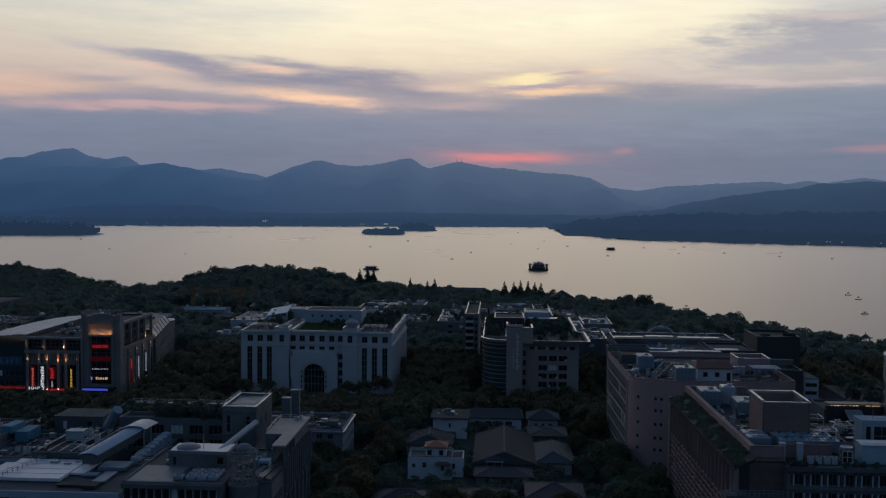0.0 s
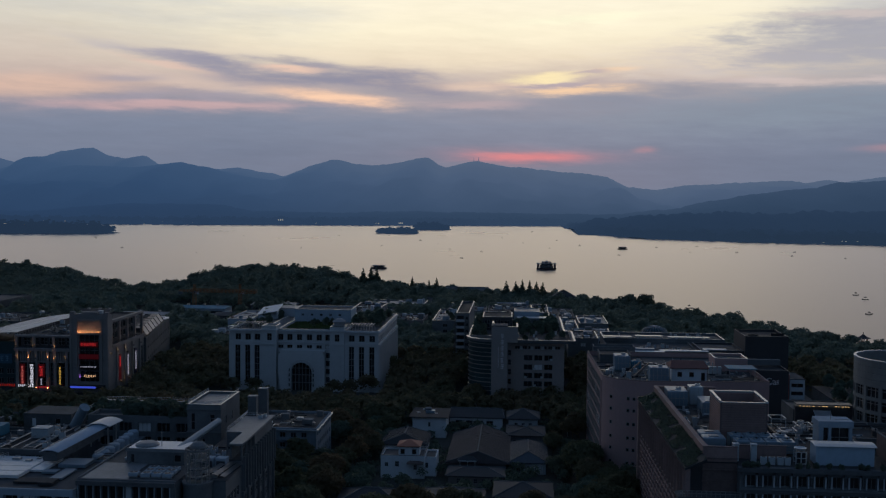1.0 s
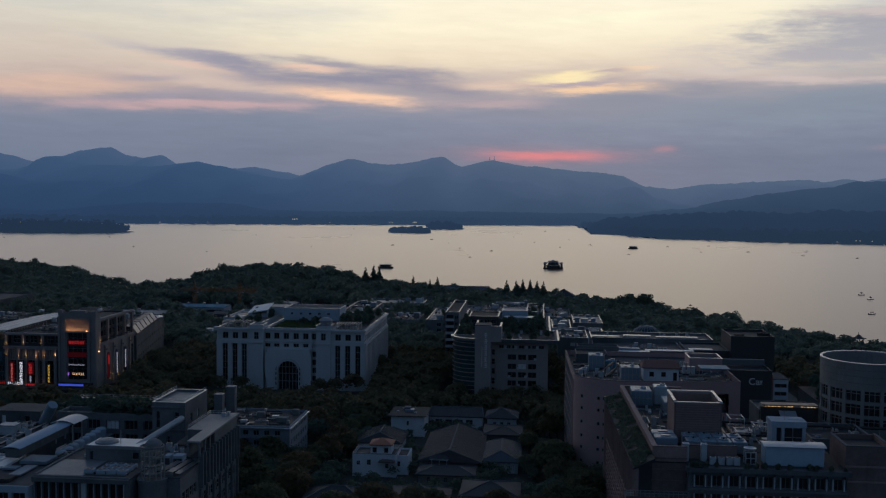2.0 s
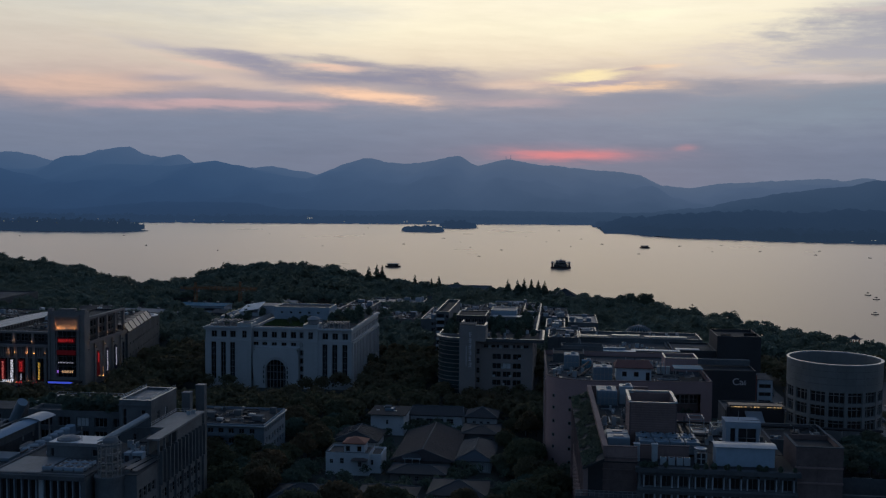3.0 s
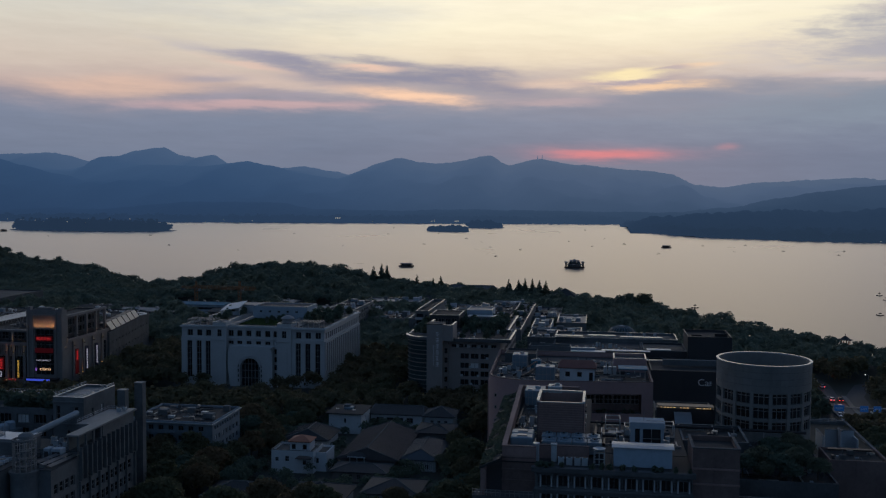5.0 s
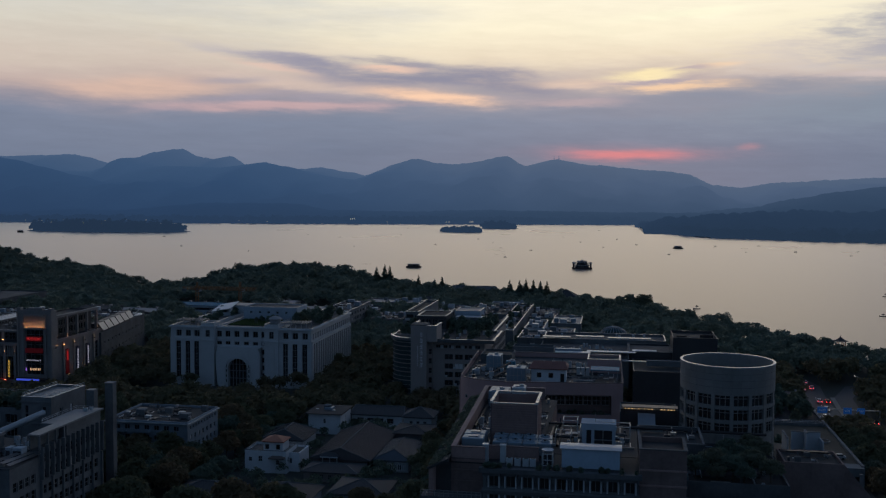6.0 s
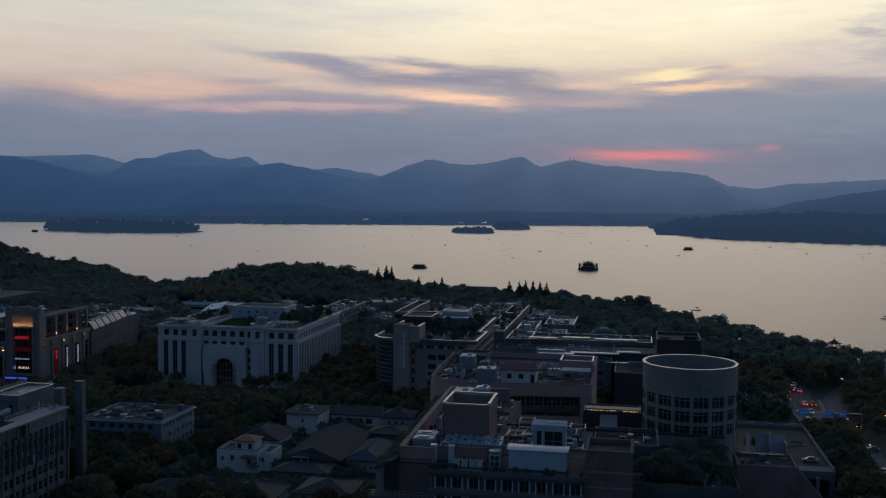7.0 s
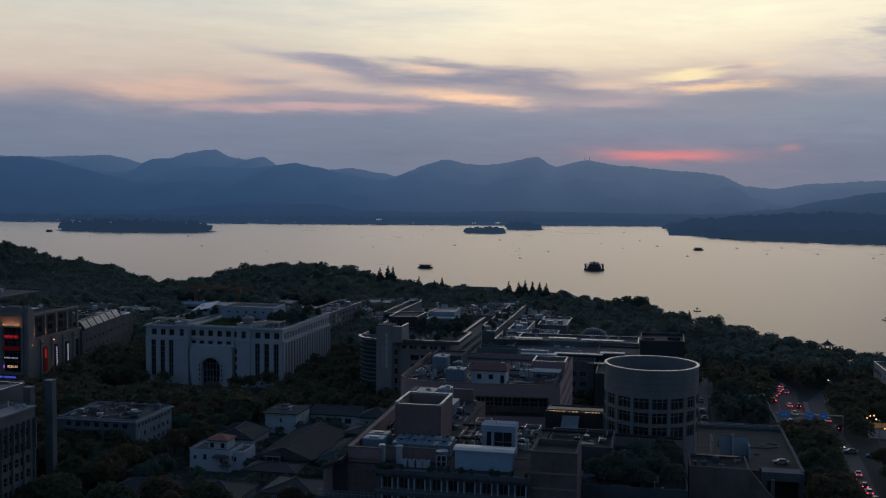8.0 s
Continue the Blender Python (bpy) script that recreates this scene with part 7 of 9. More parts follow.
def site_shed(x0, x1, y0, y1, z, wall_mat, roof_mat, label):
    """A long low shed of the building yard, with a shallow roof and roof vents."""
    root = thing("yard_shed", (x0 + x1) / 2, (y0 + y1) / 2, 0, label, "shed", "sheds of the building yard")
    block(root, x0, x1, y0, y1, 0, z, wall_mat, None, {"S": [(1.5, x1 - x0 - 1.5, z * 0.45, z * 0.75)]}, nx=8, nz=1, inset=0.2)
    part("roof", hip_roof(x0, x1, y0, y1, z + 0.15, z + 1.4, 0.5, 0.6), roof_mat, root)
    each("roof_vent", [(x0 + (x1 - x0) * f - 0.8, x0 + (x1 - x0) * f + 0.8, (y0 + y1) / 2 - 0.8, (y0 + y1) / 2 + 0.8, z + 1.0, z + 2.2) for f in (0.25, 0.55, 0.8)], METAL_GREY, root)


site_shed(-232, -190, 604, 622, 6.0, CONCRETE_DARK, METAL_ROOF, "long low grey yard shed with a pale sheet roof")
site_shed(-176, -140, 616, 632, 5.2, CONCRETE_DARK, ROOF_GREY, "low dark yard shed near the cranes")
site_shed(-214, -178, 648, 664, 5.6, PLASTER_BLUE, METAL_BLUE, "pale yard shed with a blue sheet roof")
site_shed(-132, -102, 646, 662, 5.0, PLASTER, METAL_ROOF, "pale low yard shed with a grey sheet roof")
site_shed(-262, -238, 604, 630, 6.4, CONCRETE, ROOF_DARK, "dark flat yard building by the wood")
site_shed(-168, -138, 676, 692, 5.2, CONCRETE, METAL_ROOF, "long low yard shed before the wooded knoll")


def glass_dome():
    cx, cy = 82.0, 506.0
    root = thing("glass_dome", cx, cy, 0, "ribbed glass dome of the mall court", "dome")
    block(root, 73, 91, 497, 515, 0, 12.6, CONCRETE, ROOF_GREY, parapet=0.4)
    prof = [(6.9 * math.cos(radians(a)), 13.2 + 4.9 * math.sin(radians(a))) for a in range(0, 90, 11)]
    part("dome_glass", lathe(bmesh.new(), cx, cy, prof, 24), GLASS_TEAL, root)
    for i in range(24):
        a = radians(15 * i)
        bm = bmesh.new()
        for (r0, z0), (r1, z1) in zip(prof, prof[1:]):
            bm_tube(bm, (cx + r0 * math.cos(a), cy + r0 * math.sin(a), z0), (cx + r1 * math.cos(a), cy + r1 * math.sin(a), z1), 0.14, n=4, caps=False)
        part("rib", bm, METAL_PALE, root)


glass_dome()
# lakeside pavilions
tiled_house(39, 54.5, 728, 743, 7.6, 13.6, PLASTER, TILE_GREY, "x", "lakeside hall with a steep grey roof", over=1.4)
tiled_house(-43, -9.5, 772, 787, 6.6, 10.4, PLASTER_BLUE, TILE_BLUE, "x", "long lakeside hall with a blue-grey roof", over=1.2, inset=1.0)
tiled_house(-62, -40, 706, 720, 4.6, 8.4, PLASTER, TILE_GREY, "x", "lakeside hall with a grey roof", over=1.2)


def pagoda(x, y):
    root = thing("pagoda", x, y, 0, "small lakeside pavilion with upturned grey roofs", "pavilion")
    for k, (r, z) in enumerate(((4.2, 4.0), (3.0, 8.0))):
        for i in range(6):
            a = radians(60 * i)
            bm = bmesh.new()
            bm_tube(bm, (x + r * 0.8 * math.cos(a), y + r * 0.8 * math.sin(a), 0 if k == 0 else 5.4), (x + r * 0.8 * math.cos(a), y + r * 0.8 * math.sin(a), z), 0.25, n=6)
            part("post", bm, TILE_RED, root)
        part("tier_roof", lathe(bmesh.new(), x, y, [(r * 1.45, z + 0.5), (r * 1.2, z + 0.35), (r * 0.7, z + 1.1), (r * 0.3 if k == 0 else 0.15, z + 2.6), (0.1, z + (2.6 if k == 0 else 3.6))], 6), TILE_GREY, root)
    FOOTPRINTS.append((x - 4, x + 4, y - 4, y + 4))


pagoda(196, 546)


# ---- tower cranes ----
def tower_crane(x, y, mast, jib_len, back, ang):
    root = thing("tower_crane", x, y, 0, "yellow lattice tower crane over the building site", "crane")
    m = Matrix.Translation((x, y, 0)) @ pose(0, 0, 0, 0, 0, ang)

    def lattice(p0, p1, half, seg):
        bm = bmesh.new()
        p0, p1 = Vector(p0), Vector(p1)
        d = (p1 - p0).normalized()
        a = d.orthogonal().normalized()
        b = d.cross(a)
        cs = [a * half + b * half, a * -half + b * half, a * -half + b * -half, a * half + b * -half]
        n = max(1, int((p1 - p0).length / seg))
        for c in cs:
            bm_tube(bm, p0 + c, p1 + c, 0.16, n=4)
        for i in range(n):
            q0, q1 = p0.lerp(p1, i / n), p0.lerp(p1, (i + 1) / n)
            for k in range(4):
                bm_tube(bm, q0 + cs[k], q1 + cs[(k + 1) % 4], 0.1, n=4, caps=False)
        bmesh.ops.transform(bm, matrix=m, verts=bm.verts[:])
        return bm

    part("mast", lattice((0, 0, 0), (0, 0, mast), 0.9, 2.2), YELLOW_PAINT, root)
    part("jib", lattice((1, 0, mast), (jib_len, 0, mast), 0.6, 2.4), YELLOW_PAINT, root)
    part("counter_jib", lattice((-back, 0, mast), (-1, 0, mast), 0.6, 2.4), YELLOW_PAINT, root)
    part("apex", lattice((0, 0, mast), (0, 0, mast + 4.5), 0.5, 1.5), YELLOW_PAINT, root)
    bm = bm_tube(bmesh.new(), (0, 0, mast + 4.5), (jib_len * 0.7, 0, mast + 0.6), 0.09, n=4)
    bm_tube(bm, (0, 0, mast + 4.5), (-back * 0.9, 0, mast + 0.6), 0.09, n=4)
    bmesh.ops.transform(bm, matrix=m, verts=bm.verts[:])
    part("tie_bars", bm, METAL_DARK, root)
    bm = soft_box(-back, -back + 2.6, -0.8, 0.8, mast - 2.2, mast - 0.65)
    bmesh.ops.transform(bm, matrix=m, verts=bm.verts[:])
    part("counterweight", bm, CONCRETE, root)
    bm = soft_box(0.4, 2.2, 0.7, 2.2, mast - 2.4, mast - 0.3)
    bmesh.ops.transform(bm, matrix=m, verts=bm.verts[:])
    part("cab", bm, METAL_WHITE, root)


tower_crane(-202.8, 662, 15.8, 43, 11, -4)
tower_crane(-171.6, 662, 16.4, 12, 34, -3)


# ---- road, podium and traffic ----
AVENUE = [(160, 150), (160.4, 300), (160.8, 325), (161.4, 360), (161.8, 390), (161.6, 420), (162.4, 440), (164.5, 462)]


def avenue_x(y):
    return table([(q, p) for p, q in AVENUE], y)


def road():
    def strip(name, pts, w, z, mat, label):
        bm = bmesh.new()
        prev = None
        for i, p in enumerate(pts):
            a, b = Vector(pts[max(0, i - 1)]), Vector(pts[min(len(pts) - 1, i + 1)])
            n = (b - a).normalized()
            n = Vector((n.y, -n.x))
            q = Vector(p)
            l, r = bm.verts.new((q.x - n.x * w / 2, q.y - n.y * w / 2, z)), bm.verts.new((q.x + n.x * w / 2, q.y + n.y * w / 2, z))
            if prev:
                bm.faces.new((prev[0], prev[1], r, l))
            prev = (l, r)
        return tagged(new(name, mesh_of(name, bm, mat)), label, name, kind="structure")

    main = AVENUE + [(162, 478), (148, 490), (120, 500), (60, 700)]
    strip("road", main, 12.5, 0.06, ASPHALT, "grey asphalt avenue with evening traffic")
    strip("road", [(170, 150), (169.6, 300), (170.4, 318), (171.8, 336), (173.0, 356), (172.2, 390), (173.4, 415), (175.4, 438), (184, 462), (230, 490)], 7.0, 0.05, ASPHALT, "grey asphalt side carriageway")
    strip("pavement", [(165.8, 150), (166.0, 300), (167.2, 335), (168.3, 356), (168.2, 390), (169.2, 415), (171.0, 438)], 1.8, 0.16, PAVING, "narrow paved divider between carriageways")
    strip("pavement", [(153.6, 150), (153.6, 310), (153.8, 365), (153.9, 430)], 2.2, 0.16, PAVING, "paved footway beside the avenue")
    strip("road", [(133, 300), (131, 440), (136, 485)], 6.5, 0.07, PAVING, "pale service lane beside the round tower")
    bm = bmesh.new()
    for k in range(40):
        y = 250 + 5 * k
        if y < 440:
            for x in (avenue_x(y) - 2.1, avenue_x(y) + 2.1):
                bm_box(bm, x - 0.08, x + 0.08, y, y + 2.2, 0.065, 0.075)
    tagged(new("lane_marking", mesh_of("lane_marking", bm, WHITE_LINE)), "white dashed lane paint on the avenue", "lane marking", kind="stuff")


road()


def overhead_sign():
    root = thing("road_gantry", 161, 381, 0, "blue overhead direction signs on a road gantry", "road sign")
    part("beam", box(152, 176, 381, 381.4, 6.8, 7.1), METAL_GREY, root)
    each("post", ((152, 152.35, 381, 381.35, 0, 6.8), (175.6, 176, 381, 381.35, 0, 6.8)), METAL_GREY, root)
    # panels emit a little of their own blue though they are no lamps
    blue = material("blue_road_sign", (0.03, 0.14, 0.42), 0.5, vary=0.05, emit=(0.03, 0.14, 0.42), power=0.12)
    for x0, x1 in ((154.6, 158.0), (163.4, 166.2), (168.0, 170.6)):
        s = part("sign_panel", soft_box(x0, x1, 380.7, 380.95, 5.6, 7.8, 0.03), blue, root)
        part("lettering", bars(x0 + 0.4, x1 - 0.4, 6.4, 7.0, 380.69, 4, False, depth=0.03), WHITE_LINE, s)


overhead_sign()


def podium():
    root = thing("parking_podium", 138, 340, 0, "low concrete podium with a dry roof terrace and ramp portal", "building")
    dry = material("dry_roof_garden", (0.046, 0.044, 0.036), 0.9, vary=0.5, stain=0.2)
    block(root, 123, 152, 303, 351, 0, 7.2, CONCRETE, dry)
    block(root, 131.6, 152, 351.1, 410, 0, 7.2, CONCRETE, ROOF_DARK)
    part("ledge", boxes((151.5, 152.3, 299.6, 410.4, 7.44, 8.1),), CONCRETE, root)
    each("kerb", ((123, 151.4, 350.4, 351.0, 7.44, 8.3), (136, 142, 318, 318.4, 7.44, 7.8), (138, 146, 326, 326.3, 7.44, 7.7), (131.6, 151.4, 352.5, 353.0, 7.44, 8.4)), CONCRETE, root)
    part("portal", boxes((141.0, 142.3, 298, 302.99, 0, 7.8), (150.6, 152.0, 298, 302.99, 0, 7.8), (142.3, 150.6, 298, 302.99, 5.4, 7.8)), CONCRETE, root, "concrete ramp portal with a dark opening")
    # near-black sheet closes the portal, standing in for the shaded ramp
    part("portal_back", box(142.3, 150.6, 302.2, 302.9, 0, 5.4), STONE_DARK, root)
    railing(root, [(123.2, 350.2, 8.3), (151.0, 350.2, 8.3)], 1.0, METAL_WHITE, 2.4)
    ring = lathe(bmesh.new(), 146.5, 330, [(2.6, 7.44), (2.6, 7.7), (2.2, 7.7), (2.2, 7.44)], 20)
    part("planter_ring", ring, CONCRETE, root)


podium()


def garden_terrace():
    """Terrace with free-standing pale walls, and the ramp wall beside the pink roof block."""
    root = thing("garden_terrace", 129, 265, 0, "dark roof terrace with free-standing pale garden walls", "building")
    block(root, 122.5, 136.0, 256, 276, 0, 19.0, CONCRETE_DARK, ROOF_DARK)
    each("garden_wall", ((127.6, 134.6, 269.8, 270.1, 19.22, 23.8), (125.4, 125.7, 262, 270.1, 19.22, 23.9), (130.6, 130.9, 266, 269.79, 19.22, 24.4), (134.3, 134.6, 265, 269.79, 19.22, 22.6)), PLASTER, root)
    each("coping", ((127.5, 134.7, 269.7, 270.2, 23.8, 23.95), (130.5, 131.0, 265.9, 269.69, 24.4, 24.55), (125.3, 125.8, 261.9, 270.2, 23.9, 24.05)), CONCRETE, root)
    ramp = thing("ramp_wall", 133, 230, 0, "weathered pink ramp wall with a sloping top", "wall")
    bm = bmesh.new()
    v = [[bm.verts.new((x, y, z)) for x, z in ((131.03, 0), (136.4, 0), (136.4, 21.0), (131.03, 27.4))] for y in (226.0, 227.0)]
    bm.faces.new(v[0])
    bm.faces.new(v[1][::-1])
    for i in range(4):
        k = (i + 1) % 4
        bm.faces.new((v[0][k], v[0][i], v[1][i], v[1][k]))
    part("wall", bm, PINK_DARK, ramp)
    part("gate_post", soft_box(136.5, 137.2, 235.6, 236.3, 0, 22.8, 0.05), CONCRETE, ramp, "pale square gate post")


garden_terrace()


def car_kit(body_mat, lamps=True):
    """A parked or waiting car at the origin, heading along +y."""
    root = thing("car", 0, 0, 0, "small car with lamps lit in evening traffic" if lamps else "small silver car parked with its lamps off", "car", "cars on the avenue" if lamps else "parked cars")
    bm = bmesh.new()
    prof = [(-2.2, 0.35), (-2.25, 0.85), (-1.9, 0.98), (-1.2, 1.02), (1.0, 0.98), (2.0, 0.85), (2.2, 0.6), (2.15, 0.32)]
    va = [[bm.verts.new((x, y, z)) for y, z in prof] for x in (-0.88, 0.88)]
    n = len(prof)
    for i in range(n):
        j = (i + 1) % n
        bm.faces.new((va[0][i], va[0][j], va[1][j], va[1][i]))
    bm.faces.new(va[0][::-1])
    bm.faces.new(va[1])
    bmesh.ops.bevel(bm, geom=bm.edges[:], offset=0.06, segments=1, affect="EDGES")
    part("body", bm, body_mat, root)
    bm = bmesh.new()
    lo = [bm.verts.new(p) for p in ((-0.8, -1.75, 0.98), (0.8, -1.75, 0.98), (0.8, 1.05, 0.98), (-0.8, 1.05, 0.98))]
    hi = [bm.verts.new(p) for p in ((-0.64, -1.25, 1.46), (0.64, -1.25, 1.46), (0.64, 0.3, 1.46), (-0.64, 0.3, 1.46))]
    for i in range(4):
        j = (i + 1) % 4
        bm.faces.new((lo[i], lo[j], hi[j], hi[i]))
    bm.faces.new(hi)
    part("cabin_glass", bm, GLASS, root)
    part("cabin_roof", soft_box(-0.66, 0.66, -1.27, 0.32, 1.465, 1.53, 0.03), body_mat, root)
    for x in (-0.82, 0.82):
        for y in (-1.35, 1.35):
            part("wheel", tube((x - 0.1, y, 0.33), (x + 0.1, y, 0.33), 0.33, n=12), METAL_DARK, root)
        s = 1 if x > 0 else -1
        part("tail_lamp", soft_box(x - s * 0.3 if x > 0 else x, x if x > 0 else x + 0.3, -2.29, -2.2, 0.66, 0.88, 0.02), RED_LAMP if lamps else STONE_DARK, root)
        part("head_lamp", soft_box(x - 0.3 if x > 0 else x, x if x > 0 else x + 0.3, 2.15, 2.24, 0.6, 0.78, 0.02), WHITE_LAMP if lamps else METAL_GREY, root)
    return root


CAR_PAINT = [material("silver_car_paint", (0.5, 0.52, 0.54), 0.3, 0.5, vary=0.03), material("white_car_paint", (0.75, 0.75, 0.75), 0.3, vary=0.03), material("black_car_paint", (0.02, 0.02, 0.025), 0.25, vary=0.03)]
KITS = [car_kit(m) for m in CAR_PAINT]
SPOTS = [(163.3, 457, -8), (165.6, 468, -20), (158.7, 437, 0), (163.8, 427, 0), (167.0, 427, 0), (163.8, 412, 180), (160.5, 397, 180), (160.4, 383, 180), (163.4, 387, 180), (174.2, 403, 4), (176.4, 391, 4), (168.0, 325.5, -4), (171.6, 329.5, -5), (171.0, 317, -4),
         (168.8, 319.4, -4), (168.3, 313.8, -3), (168.0, 308, -2), (171.0, 310.5, -2), (164.8, 461.5, -10), (162.2, 463, -12), (166.0, 455, -6), (160.2, 447, 0), (171.2, 303.5, 0), (162.0, 452, -4)]
for k, (x, y, a) in enumerate(SPOTS):
    kit = KITS[(k * 7 + 1) % 3]
    m = pose(x, y, 0.09, 0, 0, a)
    if k < 3:
        KITS[k].matrix_basis = m
    else:
        copy_thing(kit, m)
parked = car_kit(material("grey_car_paint", (0.24, 0.27, 0.30), 0.4, vary=0.05), False)
parked.matrix_basis = pose(147.0, 309, 7.45, 0, 0, 88)
for x, y, z, a in ((174.2, 356.6, 0.09, 84), (180.2, 352.5, 0.09, 82), (183.6, 352.0, 0.09, 84), (138.1, 483, 0.1, 175), (129.6, 408, 0.1, 2), (129.8, 396, 0.1, 0), (130.0, 428, 0.1, 3)):
    copy_thing(parked, Matrix.Identity(4)).matrix_basis = pose(x, y, z, 0, 0, a)


# buildings past the avenue
def avenue_buildings():
    root = flat_house(203, 232, 424, 470, 12.0, STONE_GREY, ROOF_GREY, "pale building with tall openings past the avenue", 3, 2, COPING, 2.2, 3.6, 91)
    lamps = thing("lit_terrace", 190, 386, 0, "warmly lit terrace with strings of bulbs", "terrace")
    part("deck", box(184, 200, 378, 394, 0, 0.5), PAVING, lamps)
    bulb = mesh_of("bulb", soft_box(-0.16, 0.16, -0.16, 0.16, -0.16, 0.16, 0.06), WARM_LAMP)
    rnd = random.Random(5)
    for k in range(24):
        shared("bulb", bulb, lamps, pose(rnd.uniform(184, 199), rnd.uniform(378, 394), rnd.uniform(3.0, 6.0)))
    each("post", [(x, x + 0.15, y, y + 0.15, 0.5, 6.2) for x in (184.5, 191, 199) for y in (378.5, 393)], METAL_DARK, lamps)
    part("lit_facade", box(188, 199.8, 394.2, 394.4, 0.6, 2.4), lit("warm_shop_light", (1.0, 0.56, 0.25), 0.10), lamps)
    return root


avenue_buildings()


def street_lamp():
    root = thing("street_lamp", 0, 0, 0, "tall grey street lamp with a glowing head", "street lamp", "lamps along the streets")
    part("pole", bm_tube(bmesh.new(), (0, 0, 0), (0, 0, 8.0), 0.12, 0.07, 8), METAL_GREY, root)
    part("arm", tube((0, 0, 7.9), (1.2, 0, 8.2), 0.05, n=6), METAL_GREY, root)
    part("lamp_head", soft_box(1.0, 1.45, -0.12, 0.12, 8.12, 8.28, 0.03), WHITE_LAMP, root)
    return root


first = street_lamp()
first.matrix_basis = pose(166.4, 330, 0.1)
for x, y, a in ((154.2, 450, 0), (182, 444, 180), (186, 372, 180), (23.5, 386, 90), (32, 345, 0), (128, 470, 0)):
    copy_thing(first, pose(x, y, 0.1, 0, 0, a))


# ---- machines on the roofs ----
def chiller():
    root = thing("roof_chiller", 0, 0, 0, "pale blue rooftop chiller with a top fan", "cooling unit", "chillers in rows on the roof")
    part("body", soft_box(-1.45, 1.45, -1.7, 1.7, 0.5, 3.0, 0.1), METAL_PALE, root)
    for x in (-1.2, 1.2):
        for y in (-1.4, 1.4):
            part("leg", box(x - 0.1, x + 0.1, y - 0.1, y + 0.1, 0, 0.5), METAL_GREY, root)
    f = part("fan_cowl", lathe(bmesh.new(), 0, 0, [(1.0, 3.0), (0.9, 3.35), (0.75, 3.35), (0.75, 3.1), (0.05, 3.1)], 18), METAL_PALE, root)
    part("fan_hub", lathe(bmesh.new(), 0, 0, [(0.22, 3.11), (0.22, 3.5), (0.02, 3.55)], 10), METAL_DARK, f)
    part("louvre_panel", boxes(*[(-1.3, 1.3, -1.74, -1.703, 0.8 + 0.3 * k, 0.95 + 0.3 * k) for k in range(6)]), METAL_GREY, root)
    return root


first = chiller()
first.matrix_basis = pose(60.6, 214.6, 30.03)
for i in range(1, 4):
    copy_thing(first, pose(60.6 + 3.05 * i, 214.6, 30.03))
for i in range(4):
    copy_thing(first, pose(60.9 + 3.05 * i, 210.4, 30.0))
for p in ((55.2, 214.8), (55.3, 210.8)):
    root = thing("roof_tank", p[0], p[1], 30, "pale blue lidded water tank on the roof", "tank", "tanks on the roof")
    zb = 30.02
    part("body", soft_box(p[0] - 2.3, p[0] + 2.3, p[1] - 1.7, p[1] + 1.7, zb, zb + (3.4 if zb < 31 else 1.6), 0.2), METAL_PALE, root)
    part("lid", soft_box(p[0] - 1.0, p[0] + 1.0, p[1] - 0.7, p[1] + 0.7, zb + (3.4 if zb < 31 else 1.6), zb + (3.6 if zb < 31 else 1.8), 0.05), METAL_GREY, root)


def ac_unit():
    root = thing("air_conditioner", 0, 0, 0, "white outdoor air conditioner unit with a dark fan grille", "air conditioner", "outdoor units on the roofs")
    part("case", soft_box(-0.6, 0.6, -0.4, 0.4, 0.0, 1.55, 0.05), METAL_WHITE, root)
    part("grille", lathe(bmesh.new(), 0, 0, [(0.42, 1.56), (0.42, 1.62), (0.02, 1.62)], 14), METAL_DARK, root)
    return root


first = ac_unit()
first.matrix_basis = pose(63.6, 202.6, 29.92)
for x in (65.2, 66.8, 68.2):
    copy_thing(first, pose(x, 202.6, 29.92))


def fan_cooler():
    root = thing("fan_cooler", 0, 0, 0, "low pale blue cooler with a wide dark fan on top", "cooling unit", "coolers on the grey roof")
    part("case", soft_box(-0.98, 0.98, -0.85, 0.85, 0.25, 0.95, 0.06), PLASTER_BLUE, root)
    cowl = part("fan_cowl", lathe(bmesh.new(), 0, 0, [(0.82, 0.95), (0.82, 1.03), (0.76, 1.03), (0.76, 0.97)], 18), PLASTER_BLUE, root)
    part("fan_disc", lathe(bmesh.new(), 0, 0, [(0.76, 0.99), (0.76, 1.02), (0.02, 1.02)], 18), METAL_DARK, cowl)
    part("fan_hub", lathe(bmesh.new(), 0, 0, [(0.16, 1.02), (0.16, 1.1), (0.02, 1.12)], 10), METAL_GREY, cowl)
    for y in (-0.7, 0.7):
        part("skid", box(-1.05, 1.05, y - 0.1, y + 0.1, 0, 0.25), METAL_GREY, root)
    return root


